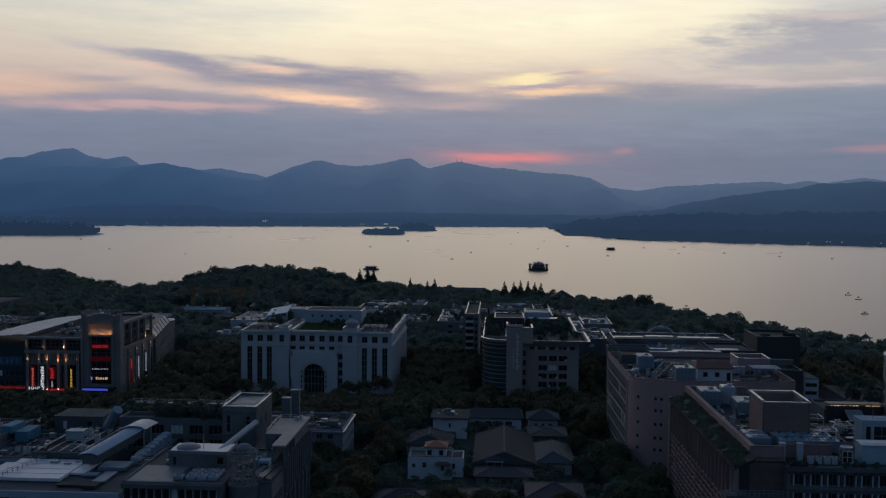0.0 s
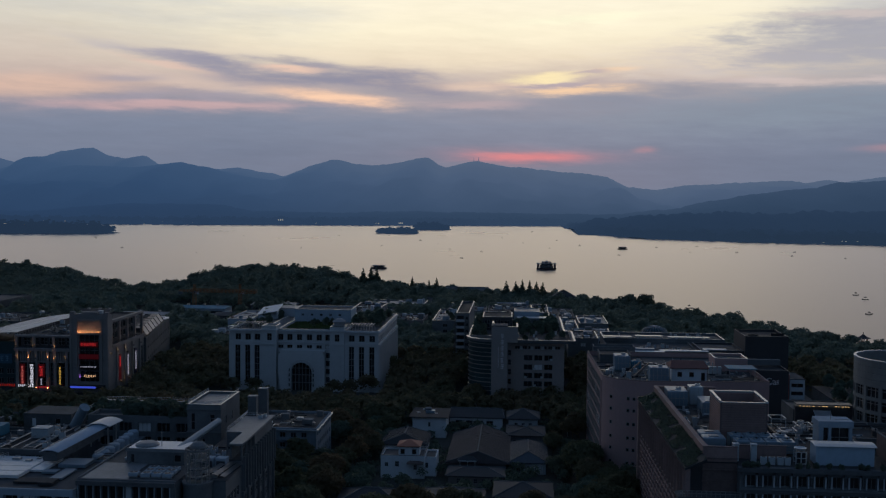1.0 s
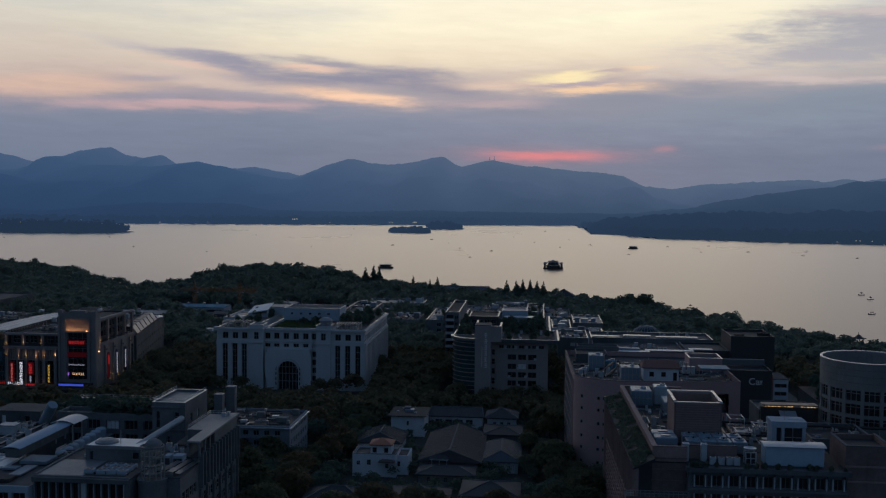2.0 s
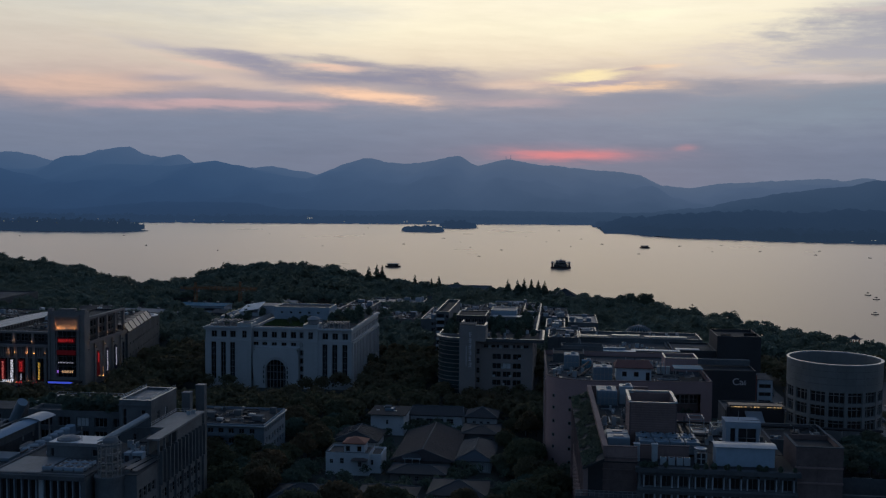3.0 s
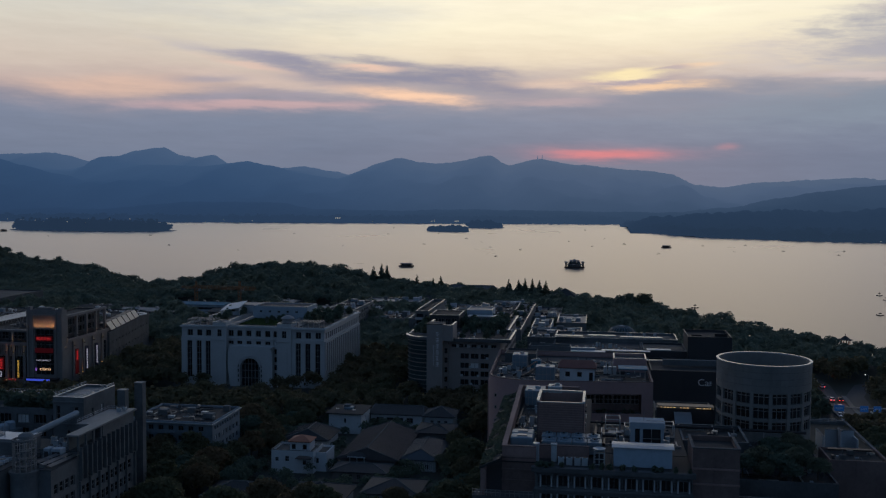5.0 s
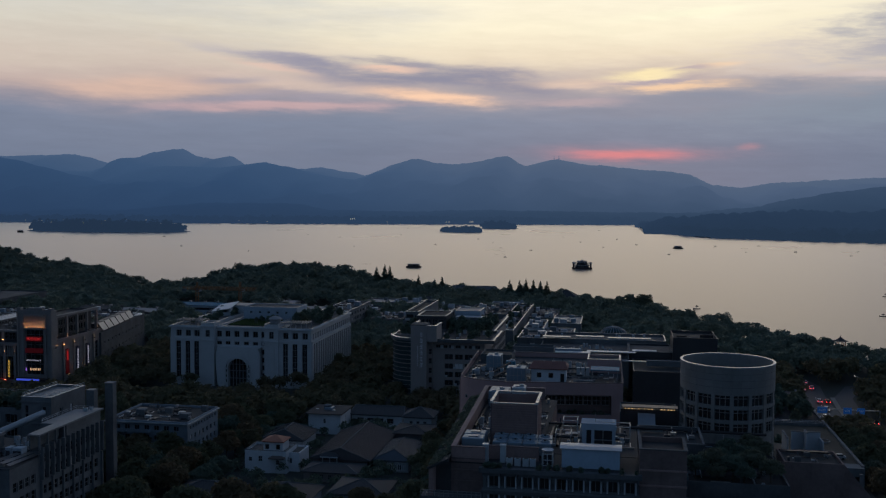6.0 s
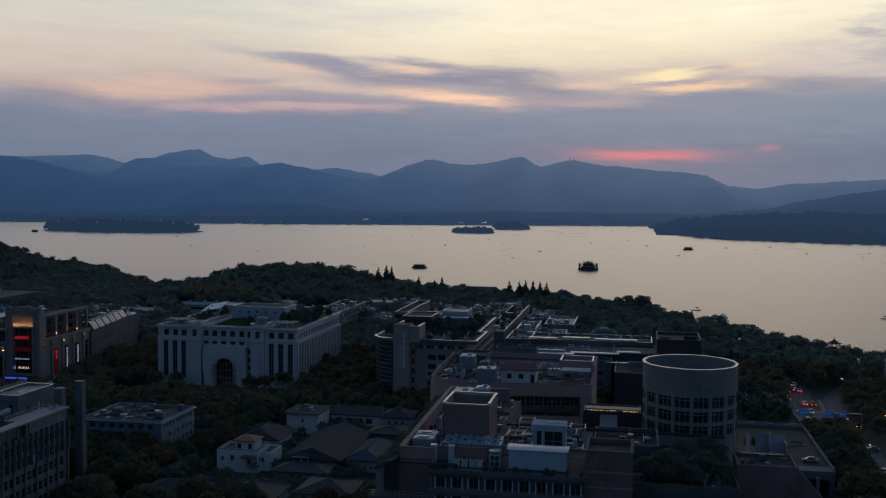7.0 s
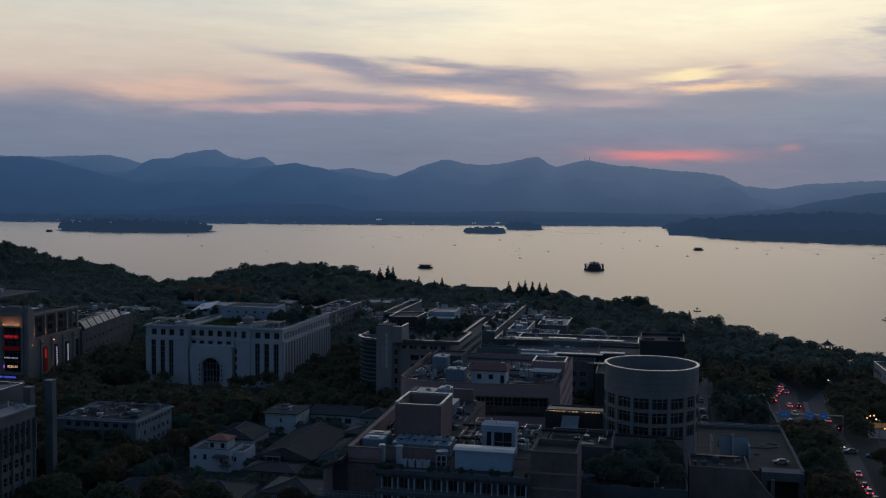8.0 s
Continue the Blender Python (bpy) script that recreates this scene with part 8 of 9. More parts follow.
cooler = fan_cooler()
cooler.matrix_basis = pose(-63.9, 201.8, 23.84)
for k in range(3):
    for i in range(3):
        copy_thing(cooler, Matrix.Identity(4)).matrix_basis = pose(-61.2 + 2.28 * i - 0.05 * k, 201.6 + 2.35 * k, 23.84)
rnd = random.Random(11)
for x0, x1, y0, y1, z, n in ((70, 88, 219, 238, 30.03, 18), (52, 56, 234, 262, 30.03, 8), (40, 58, 296, 320, 28.82, 16), (62, 74, 318, 329, 28.82, 8), (-48, -46, 228, 240, 27.84, 3), (-54, -49, 215, 224, 24.64, 6),
                             (-103, -93, 223, 244, 23.22, 8), (-116, -106, 222, 230, 21.82, 5), (-103, -78, 260, 280, 21.42, 10), (58, 86, 416, 440, 18.02, 22), (56, 100, 450, 463, 19.22, 14), (14, 30, 398, 418, 24.65, 8), (92, 116, 216, 226, 24.62, 8), (-190, -170, 432, 438, 23.22, 6), (-80, -62, 466, 472, 24.62, 0)):
    for i in range(int(n * 0.7)):
        m = pose(rnd.uniform(x0, x1), rnd.uniform(y0, y1), z, 0, 0, rnd.choice((0, 90, 180, 270))) @ Matrix.Scale(rnd.uniform(0.7, 1.25), 4)
        c = copy_thing(first, pose(0, 0, 0))
        c.matrix_basis = m


def roof_shed():
    root = thing("roof_shed", 78, 208, 30, "pale blue sheet metal shed on the roof", "shed")
    part("wall", soft_box(73.8, 85.0, 203.0, 207.2, 29.93, 33.7, 0.05), material("pale_blue_shed_sheet", (0.30, 0.40, 0.50), 0.6), root)
    bm = bmesh.new()
    v = [[bm.verts.new((x, y, z)) for y, z in ((202.7, 33.7), (204.0, 33.98), (205.1, 34.05), (206.3, 33.98), (207.5, 33.7), (207.5, 33.82), (206.3, 34.1), (205.1, 34.17), (204.0, 34.1), (202.7, 33.82))] for x in (73.4, 85.4)]
    for i in range(10):
        j = (i + 1) % 10
        bm.faces.new((v[0][i], v[0][j], v[1][j], v[1][i]))
    bm.faces.new(v[0][::-1])
    bm.faces.new(v[1])
    part("curved_roof", bm, METAL_WHITE, root)
    tall = thing("stair_house", 79.5, 219, 30, "white roof stair house with dark openings", "stair house")
    each("frame", ((77.3, 78.2, 213.5, 218, 30.02, 35.2), (83.4, 84.0, 213.5, 218, 30.02, 35.2), (77.1, 84.2, 213.3, 218.2, 35.2, 36.5), (79.2, 79.8, 213.5, 214.1, 30.02, 35.2)), PLASTER_BLUE, tall)
    part("glass", box(78.2, 83.4, 214.1, 214.3, 30.02, 35.2), GLASS, tall)
    each("glazing_bar", ((81.5, 81.62, 213.9, 214.1, 30.02, 35.2), (79.8, 83.4, 213.9, 214.1, 33.0, 33.12)), METAL_GREY, tall)
    part("aerial", tube((80, 215, 36.5), (80, 215, 38.4), 0.06, n=5), METAL_GREY, tall)
    part("roof_rail", tube((80.5, 214, 36.8), (84.0, 214, 36.8), 0.06, n=5), METAL_GREY, tall)
    for x in (58.6, 62.1):
        fl = thing("vent_stack", x, 204.8, 30, "tall white square ventilation stack", "vent stack", "vent stacks at the roof edge")
        part("shaft", soft_box(x - 0.55, x + 0.55, 204.2, 205.4, 29.92, 33.3, 0.08), METAL_WHITE, fl)
        part("cap", soft_box(x - 0.65, x + 0.65, 204.1, 205.5, 33.3, 33.5, 0.04), METAL_WHITE, fl)
    cube = thing("dish_frame", 71, 204, 30, "white frame box carrying a round dish", "equipment frame")
    bm = bmesh.new()
    for x in (70.0, 71.0, 72.0):
        for y in (203.2, 205.0):
            bm_box(bm, x - 0.09, x + 0.09, y - 0.09, y + 0.09, 29.92, 32.4)
    for z in (30.0, 31.1, 32.3):
        for y in (203.2, 205.0):
            bm_box(bm, 69.91, 72.09, y - 0.07, y + 0.07, z, z + 0.14)
    part("frame", bm, METAL_WHITE, cube)
    part("dish", lathe(bmesh.new(), 71, 204.1, [(0.05, 32.6), (0.9, 32.75), (1.25, 33.1), (1.2, 33.15), (0.05, 32.8)], 20), METAL_WHITE, cube)
    part("core", box(70.3, 71.8, 203.4, 204.8, 29.92, 32.2), METAL_DARK, cube)


roof_shed()


def clinic_roof():
    for x0, x1, y0, y1, z1, mt_, lab in ((52.8, 58.2, 293.6, 298.6, 33.2, METAL_PALE, "large pale blue roof water tank"), (44.5, 49.0, 312.5, 318.5, 33.4, METAL_PALE, "large pale blue roof water tank"), (50.0, 53.0, 316.5, 319, 31.2, METAL_BLUE, "small blue roof water tank"),
                                         (41.2, 43.5, 304.5, 306.0, 30.4, METAL_WHITE, "small white roof tank"), (52.5, 57.5, 256, 262.5, 33.8, METAL_PALE, "pale blue machine housing on the roof"), (59.5, 64.5, 247, 255, 33.0, METAL_PALE, "pale machine housing on the roof"), (58.2, 61.5, 258, 262, 34.6, METAL_WHITE, "white machine housing on the roof")):
        zb = 28.82 if y0 > 280 else 30.03
        root = thing("roof_tank", (x0 + x1) / 2, (y0 + y1) / 2, zb, lab, "tank", "tanks on the roof")
        part("body", soft_box(x0, x1, y0, y1, zb, z1, 0.15), mt_, root)
        n = max(3, int((x1 - x0) / 1.0))
        part("seams", boxes(*[(x0 + (x1 - x0) * i / n - 0.05, x0 + (x1 - x0) * i / n + 0.05, y0 - 0.06, y0 - 0.002, zb + 0.2, z1 - 0.2) for i in range(1, n)], (x0, x1, y0 - 0.08, y0 - 0.061, zb + (z1 - zb) * 0.5, zb + (z1 - zb) * 0.5 + 0.1)), METAL_GREY, root)
        part("pipe", tube((x1 + 0.2, y0 + 0.3, zb), (x1 + 0.2, y0 + 0.3, z1 + 0.3), 0.12, n=6), METAL_GREY, root)
        part("cowl", lathe(bmesh.new(), (x0 + x1) / 2 + 0.6, (y0 + y1) / 2, [(0.7, z1), (0.7, z1 + 0.5), (0.5, z1 + 0.5), (0.5, z1 + 0.2), (0.02, z1 + 0.2)], 14), METAL_WHITE, root)
        part("lid", soft_box(x0 + 0.8, x0 + 1.9, y0 + 0.8, y0 + 1.9, z1, z1 + 0.2, 0.04), METAL_GREY, root)
    for k, (p, q, r) in enumerate((((46, 300, 29.4), (52, 312, 31.6), 0.28), ((48.5, 299, 29.4), (55.2, 315, 31.0), 0.28), ((50.4, 302, 29.2), (53.0, 306.4, 31.6), 0.2), ((60, 316.5, 29.6), (75, 316.5, 29.6), 0.22),
                                   ((70, 218, 30.5), (70.4, 239, 30.5), 0.3), ((72, 218, 30.4), (72, 239, 30.4), 0.3), ((69, 236, 31.0), (86, 236, 31.0), 0.25), ((69, 224, 30.9), (86, 224, 30.9), 0.25), ((52.5, 232, 30.4), (52.5, 255, 30.4), 0.3),
                                   ((86, 238, 30.4), (118, 245, 28.4), 0.35), ((89, 226, 26), (118, 226, 26), 0.3))):
        root = thing("roof_pipe", *p, "long grey pipe laid across the roof", "pipe", "pipes on the roofs")
        part("pipe", tube(p, q, r, n=8), METAL_DARK, root)
        bm = bmesh.new()
        a, b = Vector(p), Vector(q)
        for i in range(5):
            s = a.lerp(b, (i + 0.5) / 5)
            base = 28.8 if s.y > 285 else (30.0 if s.x < 88.6 else 24.6)
            if s.z - base > 0.1:
                bm_box(bm, s.x - 0.1, s.x + 0.1, s.y - 0.1, s.y + 0.1, base, s.z)
        part("bracket", bm, METAL_GREY, root)
    for x0, y0 in ((76.5, 226), (72.4, 233), (71.5, 220), (84, 229)):
        root = thing("roof_frame", x0, y0, 30, "white pipe frame on the roof", "equipment frame", "pipe frames on the roof")
        for dx in (0, 3.2):
            for dy in (0, 4.2):
                part("post", tube((x0 + dx, y0 + dy, 30.02), (x0 + dx, y0 + dy, 32.4), 0.09, n=5), METAL_WHITE, root)
        part("top_rail", boxes((x0, x0 + 3.2, y0 - 0.08, y0 + 0.08, 32.35, 32.5), (x0, x0 + 3.2, y0 + 4.12, y0 + 4.28, 32.35, 32.5), (x0 - 0.08, x0 + 0.08, y0, y0 + 4.2, 32.5, 32.65), (x0 + 3.12, x0 + 3.28, y0, y0 + 4.2, 32.5, 32.65)), METAL_WHITE, root)


clinic_roof()


def roof_clutter(x0, x1, y0, y1, z, seed, dense=1.0, sorts=(0, 1, 1, 2, 2, 3, 4, 4)):
    """Pipes, kerbs, vents, sheets and boxes strewn over a flat roof."""
    rr = random.Random(seed)
    heaps = {m: bmesh.new() for m in (METAL_WHITE, METAL_GREY, CONCRETE_DARK, METAL_PALE, STONE_DARK)}
    mats = list(heaps)
    for i in range(int((x1 - x0) * (y1 - y0) / 9.0 * dense)):
        m = rr.choice(sorts)
        bm = heaps[mats[m]]
        x, y = rr.uniform(x0, x1), rr.uniform(y0, y1)
        kind = rr.random()
        if kind < 0.35:
            w, d, h = rr.uniform(0.4, 1.5), rr.uniform(0.4, 1.3), rr.uniform(0.3, 1.2)
        elif kind < 0.6:
            w, d, h = rr.uniform(2.0, 6.0), 0.18, rr.uniform(0.15, 0.5)
        elif kind < 0.85:
            w, d, h = 0.18, rr.uniform(2.0, 7.0), rr.uniform(0.15, 0.5)
        else:
            w, d, h = rr.uniform(1.2, 3.2), rr.uniform(1.0, 2.6), 0.12
        bm_box(bm, max(x0, x - w / 2), min(x1, x + w / 2), max(y0, y - d / 2), min(y1, y + d / 2), z, z + h)
        if kind < 0.12:
            bm_tube(bm, (x, y, z + h), (x, y, z + h + rr.uniform(0.4, 1.3)), 0.12, None, 6)
    for m, bm in heaps.items():
        if bm.verts:
            tagged(new("roof_clutter", mesh_of("roof_clutter", bm, m)), "pipes, vents, sheets and boxes strewn over a flat roof", "roof clutter", kind="stuff")
        else:
            bm.free()


for k, (x0, x1, y0, y1, z, dense) in enumerate((
        (-103, -92.4, 222, 245, 23.22, 1.3), (-116, -105, 222, 243, 21.82, 1.1), (-139, -118, 222, 249, 23.82, 0.8), (-127, -112, 251, 267, 21.02, 0.9), (-80, -69.5, 213, 225, 23.82, 0.7),
        (-53.5, -48.5, 215, 225, 24.62, 1.4), (-53, -46, 204, 213, 23.22, 1.4), (-70, -46, 294, 315, 12.62, 0.9), (40, 84, 292, 329, 28.82, 0.9), (53, 57.5, 217, 264, 30.02, 1.4), (58, 68, 231, 264, 30.02, 1.5),
        (69.5, 88, 219, 239, 30.02, 1.3), (90, 118, 215, 227, 24.82, 1.0), (104, 118, 228, 246, 24.82, 1.0), (90, 102, 229, 243, 29.22, 1.0), (120, 130, 226, 235, 27.12, 0.7), (70, 88, 242, 271, 17.22, 0.8), (-185, -164, 405, 432, 23.3, 1.0))):
    roof_clutter(x0, x1, y0, y1, z, 100 + k, dense)
for k, row in enumerate(BACK):
    if row[3] < 660:
        roof_clutter(row[0] + 0.6, row[1] - 0.6, row[2] + 0.6, row[3] - 0.6, row[4] + 0.22, 200 + k, 0.55, (0, 0, 2, 4))


# ---- trees ----
def leaf_cloud(rng, lobes, n, size, squash=1.0):
    """Leaf clumps on the surface of several lobes: arrays of quads."""
    areas = np.array([r * r for _, _, _, r in lobes])
    pick = rng.choice(len(lobes), n, p=areas / areas.sum())
    L = np.array(lobes)[pick]
    d = rng.normal(size=(n, 3))
    d /= np.linalg.norm(d, axis=1)[:, None]
    d[:, 2] = np.where(d[:, 2] < -0.45, -d[:, 2], d[:, 2])
    c = L[:, :3] + d * (L[:, 3] * rng.uniform(0.62, 1.12, n))[:, None] * np.array([1, 1, squash])
    nrm = d * 0.7 + np.array([0, 0, 0.5]) + rng.normal(scale=0.45, size=(n, 3))
    nrm /= np.linalg.norm(nrm, axis=1)[:, None]
    t = np.cross(nrm, rng.normal(size=(n, 3)))
    t /= np.linalg.norm(t, axis=1)[:, None]
    b = np.cross(nrm, t)
    s = (size * rng.uniform(0.6, 1.3, n))[:, None]
    k = rng.uniform(0.55, 1.0, n)[:, None]
    return np.stack([c - t * s - b * s * k * 0.4, c + t * s * 0.3 - b * s * k, c + t * s + b * s * k * 0.4, c - t * s * 0.3 + b * s * k], axis=1)


def quads_mesh(name, q, mat):
    n = len(q)
    me = bpy.data.meshes.new(name)
    me.vertices.add(n * 4)
    me.vertices.foreach_set("co", q.reshape(-1).astype(np.float32))
    me.loops.add(n * 4)
    me.loops.foreach_set("vertex_index", np.arange(n * 4, dtype=np.int32))
    me.polygons.add(n)
    me.polygons.foreach_set("loop_start", np.arange(0, n * 4, 4, dtype=np.int32))
    me.update()
    me.validate()
    me.materials.append(mat)
    return me


def broad_lobes(rng, h, r, k=9):
    lobes = [(0, 0, h * 0.62, r * 0.72), (0, 0, h * 0.5, r * 0.7)]
    for i in range(k):
        a = 2 * math.pi * i / k + rng.uniform(-0.3, 0.3)
        d = r * rng.uniform(0.36, 0.58)
        lobes.append((d * math.cos(a), d * math.sin(a), h * rng.uniform(0.46, 0.68), r * rng.uniform(0.40, 0.56)))
    for i in range(5):
        a = rng.uniform(0, 6.28)
        d = r * rng.uniform(0.1, 0.45)
        lobes.append((d * math.cos(a), d * math.sin(a), h * rng.uniform(0.70, 0.84), r * rng.uniform(0.22, 0.36)))
    return lobes


def trunk_mesh(rng, h, r):
    bm = bmesh.new()
    top = h * 0.62
    p = Vector((0, 0, 0))
    for i in range(4):
        q = Vector((rng.uniform(-0.2, 0.2), rng.uniform(-0.2, 0.2), top * (i + 1) / 4))
        bm_tube(bm, p, q, 0.34 * (1 - i * 0.2), 0.34 * (1 - (i + 1) * 0.2), 7, caps=i == 0)
        p = q
    for i in range(6):
        a = 2 * math.pi * i / 6 + rng.uniform(-0.3, 0.3)
        z = h * rng.uniform(0.26, 0.46)
        bm_tube(bm, (0, 0, z), (r * 0.6 * math.cos(a), r * 0.6 * math.sin(a), z + h * 0.24), 0.15, 0.05, 5, caps=False)
    return mesh_of("trunk", bm, BARK)


def tree_kit(seed, h, r, n, size, leaf, name, label, category="tree", group="street and garden trees"):
    rng = np.random.default_rng(seed)
    root = thing(name, 0, 0, 0, label, category, group)
    t = new("trunk", trunk_mesh(rng, h, r))
    t.parent = root
    c = new("crown", quads_mesh("crown", leaf_cloud(rng, broad_lobes(rng, h, r, 8 + seed % 4), n, size, 0.8), leaf))
    c.parent = root
    return root


def conifer_kit(seed, h, r):
    rng = np.random.default_rng(seed)
    root = thing("conifer", 0, 0, 0, "tall slim pointed conifer by the lake", "tree", "pointed lakeside trees")
    t = new("trunk", mesh_of("trunk", bm_tube(bmesh.new(), (0, 0, 0), (0, 0, h * 0.97), 0.3, 0.04, 7), BARK))
    t.parent = root
    lobes = []
    for i in range(16):
        f = (i + 1) / 17
        w = r * (1 - f) ** 0.95
        for k in range(5):
            a = rng.uniform(0, 6.28)
            lobes.append((w * 0.55 * math.cos(a), w * 0.55 * math.sin(a), h * (0.10 + 0.88 * f), max(0.18, w * 0.62)))
    c = new("crown", quads_mesh("crown", leaf_cloud(rng, lobes, 2200, 0.42, 0.9), LEAF_DARK))
    c.parent = root
    return root


def in_building(x, y, pad):
    return any(x0 - pad < x < x1 + pad and y0 - pad < y < y1 + pad for x0, x1, y0, y1 in FOOTPRINTS)


def on_road(x, y):
    if 364 < y < 470 and abs(x - avenue_x(y)) < 7.6:
        return True
    side = table([(150, 170), (300, 169.6), (336, 171.8), (356, 173), (390, 172.2), (438, 175.4), (470, 188)], y)
    if y < 472 and abs(x - side) < 7.0:
        return True
    if 118 < x < 166 and abs(y - (472 + (166 - x) * 0.6)) < 9:
        return True
    return 128.5 < x < 136 and 300 < y < 486


def in_sight(x, y, pad=12):
    return min(1.5 - y * 0.52, 112 - y * 0.73) - pad < x < 112 + y * 0.215 + pad


TREE_KITS = [tree_kit(1, 10.5, 5.2, 3600, 0.36, LEAF, "broadleaf_tree", "broad leafy street tree with dark green crown"),
             tree_kit(2, 12.0, 5.6, 3900, 0.38, LEAF, "broadleaf_tree", "tall leafy street tree with dark green crown"),
             tree_kit(3, 9.0, 4.6, 3000, 0.34, LEAF_DARK, "broadleaf_tree", "rounded dense dark green garden tree"),
             tree_kit(4, 11.0, 4.4, 3200, 0.35, LEAF, "broadleaf_tree", "uneven leafy tree turning slightly brown")]
rnd = random.Random(77)
spots, far_spots = [], []
gy = 236.0
while gy < 1000:
    step = 7.6 if gy < 430 else 8.6
    gx = -620.0
    while gx < 330:
        x, y = gx + rnd.uniform(-2.8, 2.8), gy + rnd.uniform(-2.8, 2.8)
        gx += step
        if not in_sight(x, y) or y > table(NEAR_SHORE, x) - 5 or in_building(x, y, 2.6 if y < 430 else 1.0) or on_road(x, y):
            continue
        if 131 < x < 153 and 296 < y < 412 or 122 < x < 132 and 298 < y < 412 or 174 < x < 204 and 340 < y < 398 or -262 < x < -100 and 585 < y < 700 and (x * 7 + y * 3) % 5 > 1.2 or 138 < x < 158 and 240 < y < 300 or -112 < x < -38 and 380 < y < 413 or 86 < x < 129 and 262 < y < 412 or -207 < x < -140 and 366 < y < 412 or 118 < x < 133 and 222 < y < 238 or -26 < x < 26 and 262 < y < 352 or -110 < x < -40 and y < 416 and y > 396:
            continue
        (spots if y < 405 else far_spots).append((x, y))
    gy += step
for k in range(14):
    y = 266 + 7.0 * k
    for x in (156.2, 161.8 if y > 335 else 160.2):
        spots.append((x + rnd.uniform(-1.0, 1.0), y + rnd.uniform(-1.5, 1.5)))
for k in range(8):
    spots.append((180.5 + rnd.uniform(-0.8, 0.8), 372 + 8.0 * k))
for k in range(9):
    p = (-108 + 8 * k + rnd.uniform(-2, 2), 403 + rnd.uniform(-2, 2))
    if not -86 < p[0] < -64:
        spots.append(p)
# keep the nearest as trees of their own
near = sorted(spots, key=lambda p: p[1])
used = set()
placed = 0
for x, y in near:
    if placed >= 300:
        far_spots.append((x, y))
        continue
    kit = TREE_KITS[rnd.randrange(4)]
    s = rnd.uniform(0.72, 1.12) * (0.8 if -30 < x < 30 and 245 < y < 345 else 1.0) * (0.30 if y > 398 and -112 < x < -38 else 1.0) * (0.85 if y > 370 else 1.0)
    m = pose(x, y, 0, 0, 0, rnd.uniform(0, 360)) @ Matrix.Scale(s, 4)
    if kit.name not in used:
        used.add(kit.name)
        kit.matrix_basis = m
    else:
        c = copy_thing(kit, Matrix.Identity(4))
        c.matrix_basis = m
    placed += 1


def hill_lift(x, y):
    """Taller trees on the wooded knoll by the shore."""
    a = math.exp(-((x + 205) / 75) ** 2 - ((y - 835) / 75) ** 2)
    b = math.exp(-((x + 430) / 120) ** 2 - ((y - 850) / 90) ** 2)
    c = math.exp(-((x + 516) / 27) ** 2 - ((y - 850) / 85) ** 2)
    return 9.5 * a + 6.0 * b + 21.0 * c


def woods(name, label, pts, n, size, leaf, h0, h1, r0, r1, seed, lift=None, ground_z=0.0, kind="stuff"):
    rng = np.random.default_rng(seed)
    out = []
    for x, y in pts:
        h, r = rng.uniform(h0, h1), rng.uniform(r0, r1)
        if lift and -420 < x < -235 and y > 640:
            h *= 0.66
        if 360 < y < 412:
            h, r = h * 0.8, r * 0.85
        elif y > 560 and rng.random() < 0.16:
            h, r = h * 1.38, r * 1.12
        q = leaf_cloud(rng, broad_lobes(rng, h, r, 6), n, size * r / 5.0, 0.85)
        q += np.array([x, y, ground_z + (lift(x, y) if lift else 0.0)])
        out.append(q)
    return tagged(new(name, quads_mesh(name, np.concatenate(out), leaf)), label, "woods", kind=kind)


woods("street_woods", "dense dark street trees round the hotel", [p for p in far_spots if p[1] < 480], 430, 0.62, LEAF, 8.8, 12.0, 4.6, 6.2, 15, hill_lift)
# the farther trees get the haze-tinted leaf colour
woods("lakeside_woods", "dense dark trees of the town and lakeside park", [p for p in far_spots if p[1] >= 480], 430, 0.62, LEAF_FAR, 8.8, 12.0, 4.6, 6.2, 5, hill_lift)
bm = bmesh.new()
xs = np.linspace(-620, -60, 57)
ys = np.linspace(700, 1010, 32)
grid = [[bm.verts.new((x, y, hill_lift(x, y) - 0.25)) for y in ys] for x in xs]
for i in range(len(xs) - 1):
    for k in range(len(ys) - 1):
        if ys[k] < table(NEAR_SHORE, xs[i]) - 6 and ys[k + 1] < table(NEAR_SHORE, xs[i + 1]) - 2:
            bm.faces.new((grid[i][k], grid[i + 1][k], grid[i + 1][k + 1], grid[i][k + 1]))
tagged(new("wooded_knoll", mesh_of("wooded_knoll", bm, GROUND)), "low earth knoll under the lakeside trees", "ground", kind="structure")
con = [(-66, 757, 18.5), (-53, 754, 16.5), (-47.5, 755, 18), (5, 745, 17.5), (12, 748, 17), (17, 746, 18.5), (22.5, 746, 18), (27.5, 748, 17), (32, 750, 16.5), (-112, 812, 20), (-106, 815, 22), (-101, 812, 21), (132, 672, 9)]
kit = conifer_kit(9, 15.0, 3.7)
for k, (x, y, h) in enumerate(con):
    m = pose(x, y, 0, 0, 0, 37 * k) @ Matrix.Scale(h / 15.0 * 1.12, 4)
    if k == 0:
        kit.matrix_basis = m
    else:
        copy_thing(kit, Matrix.Identity(4)).matrix_basis = m
big = tree_kit(6, 16.0, 8.0, 3600, 0.5, LEAF_DARK, "broadleaf_tree", "large spreading old tree at the lake shore")
big.matrix_basis = pose(101, 698, 0)

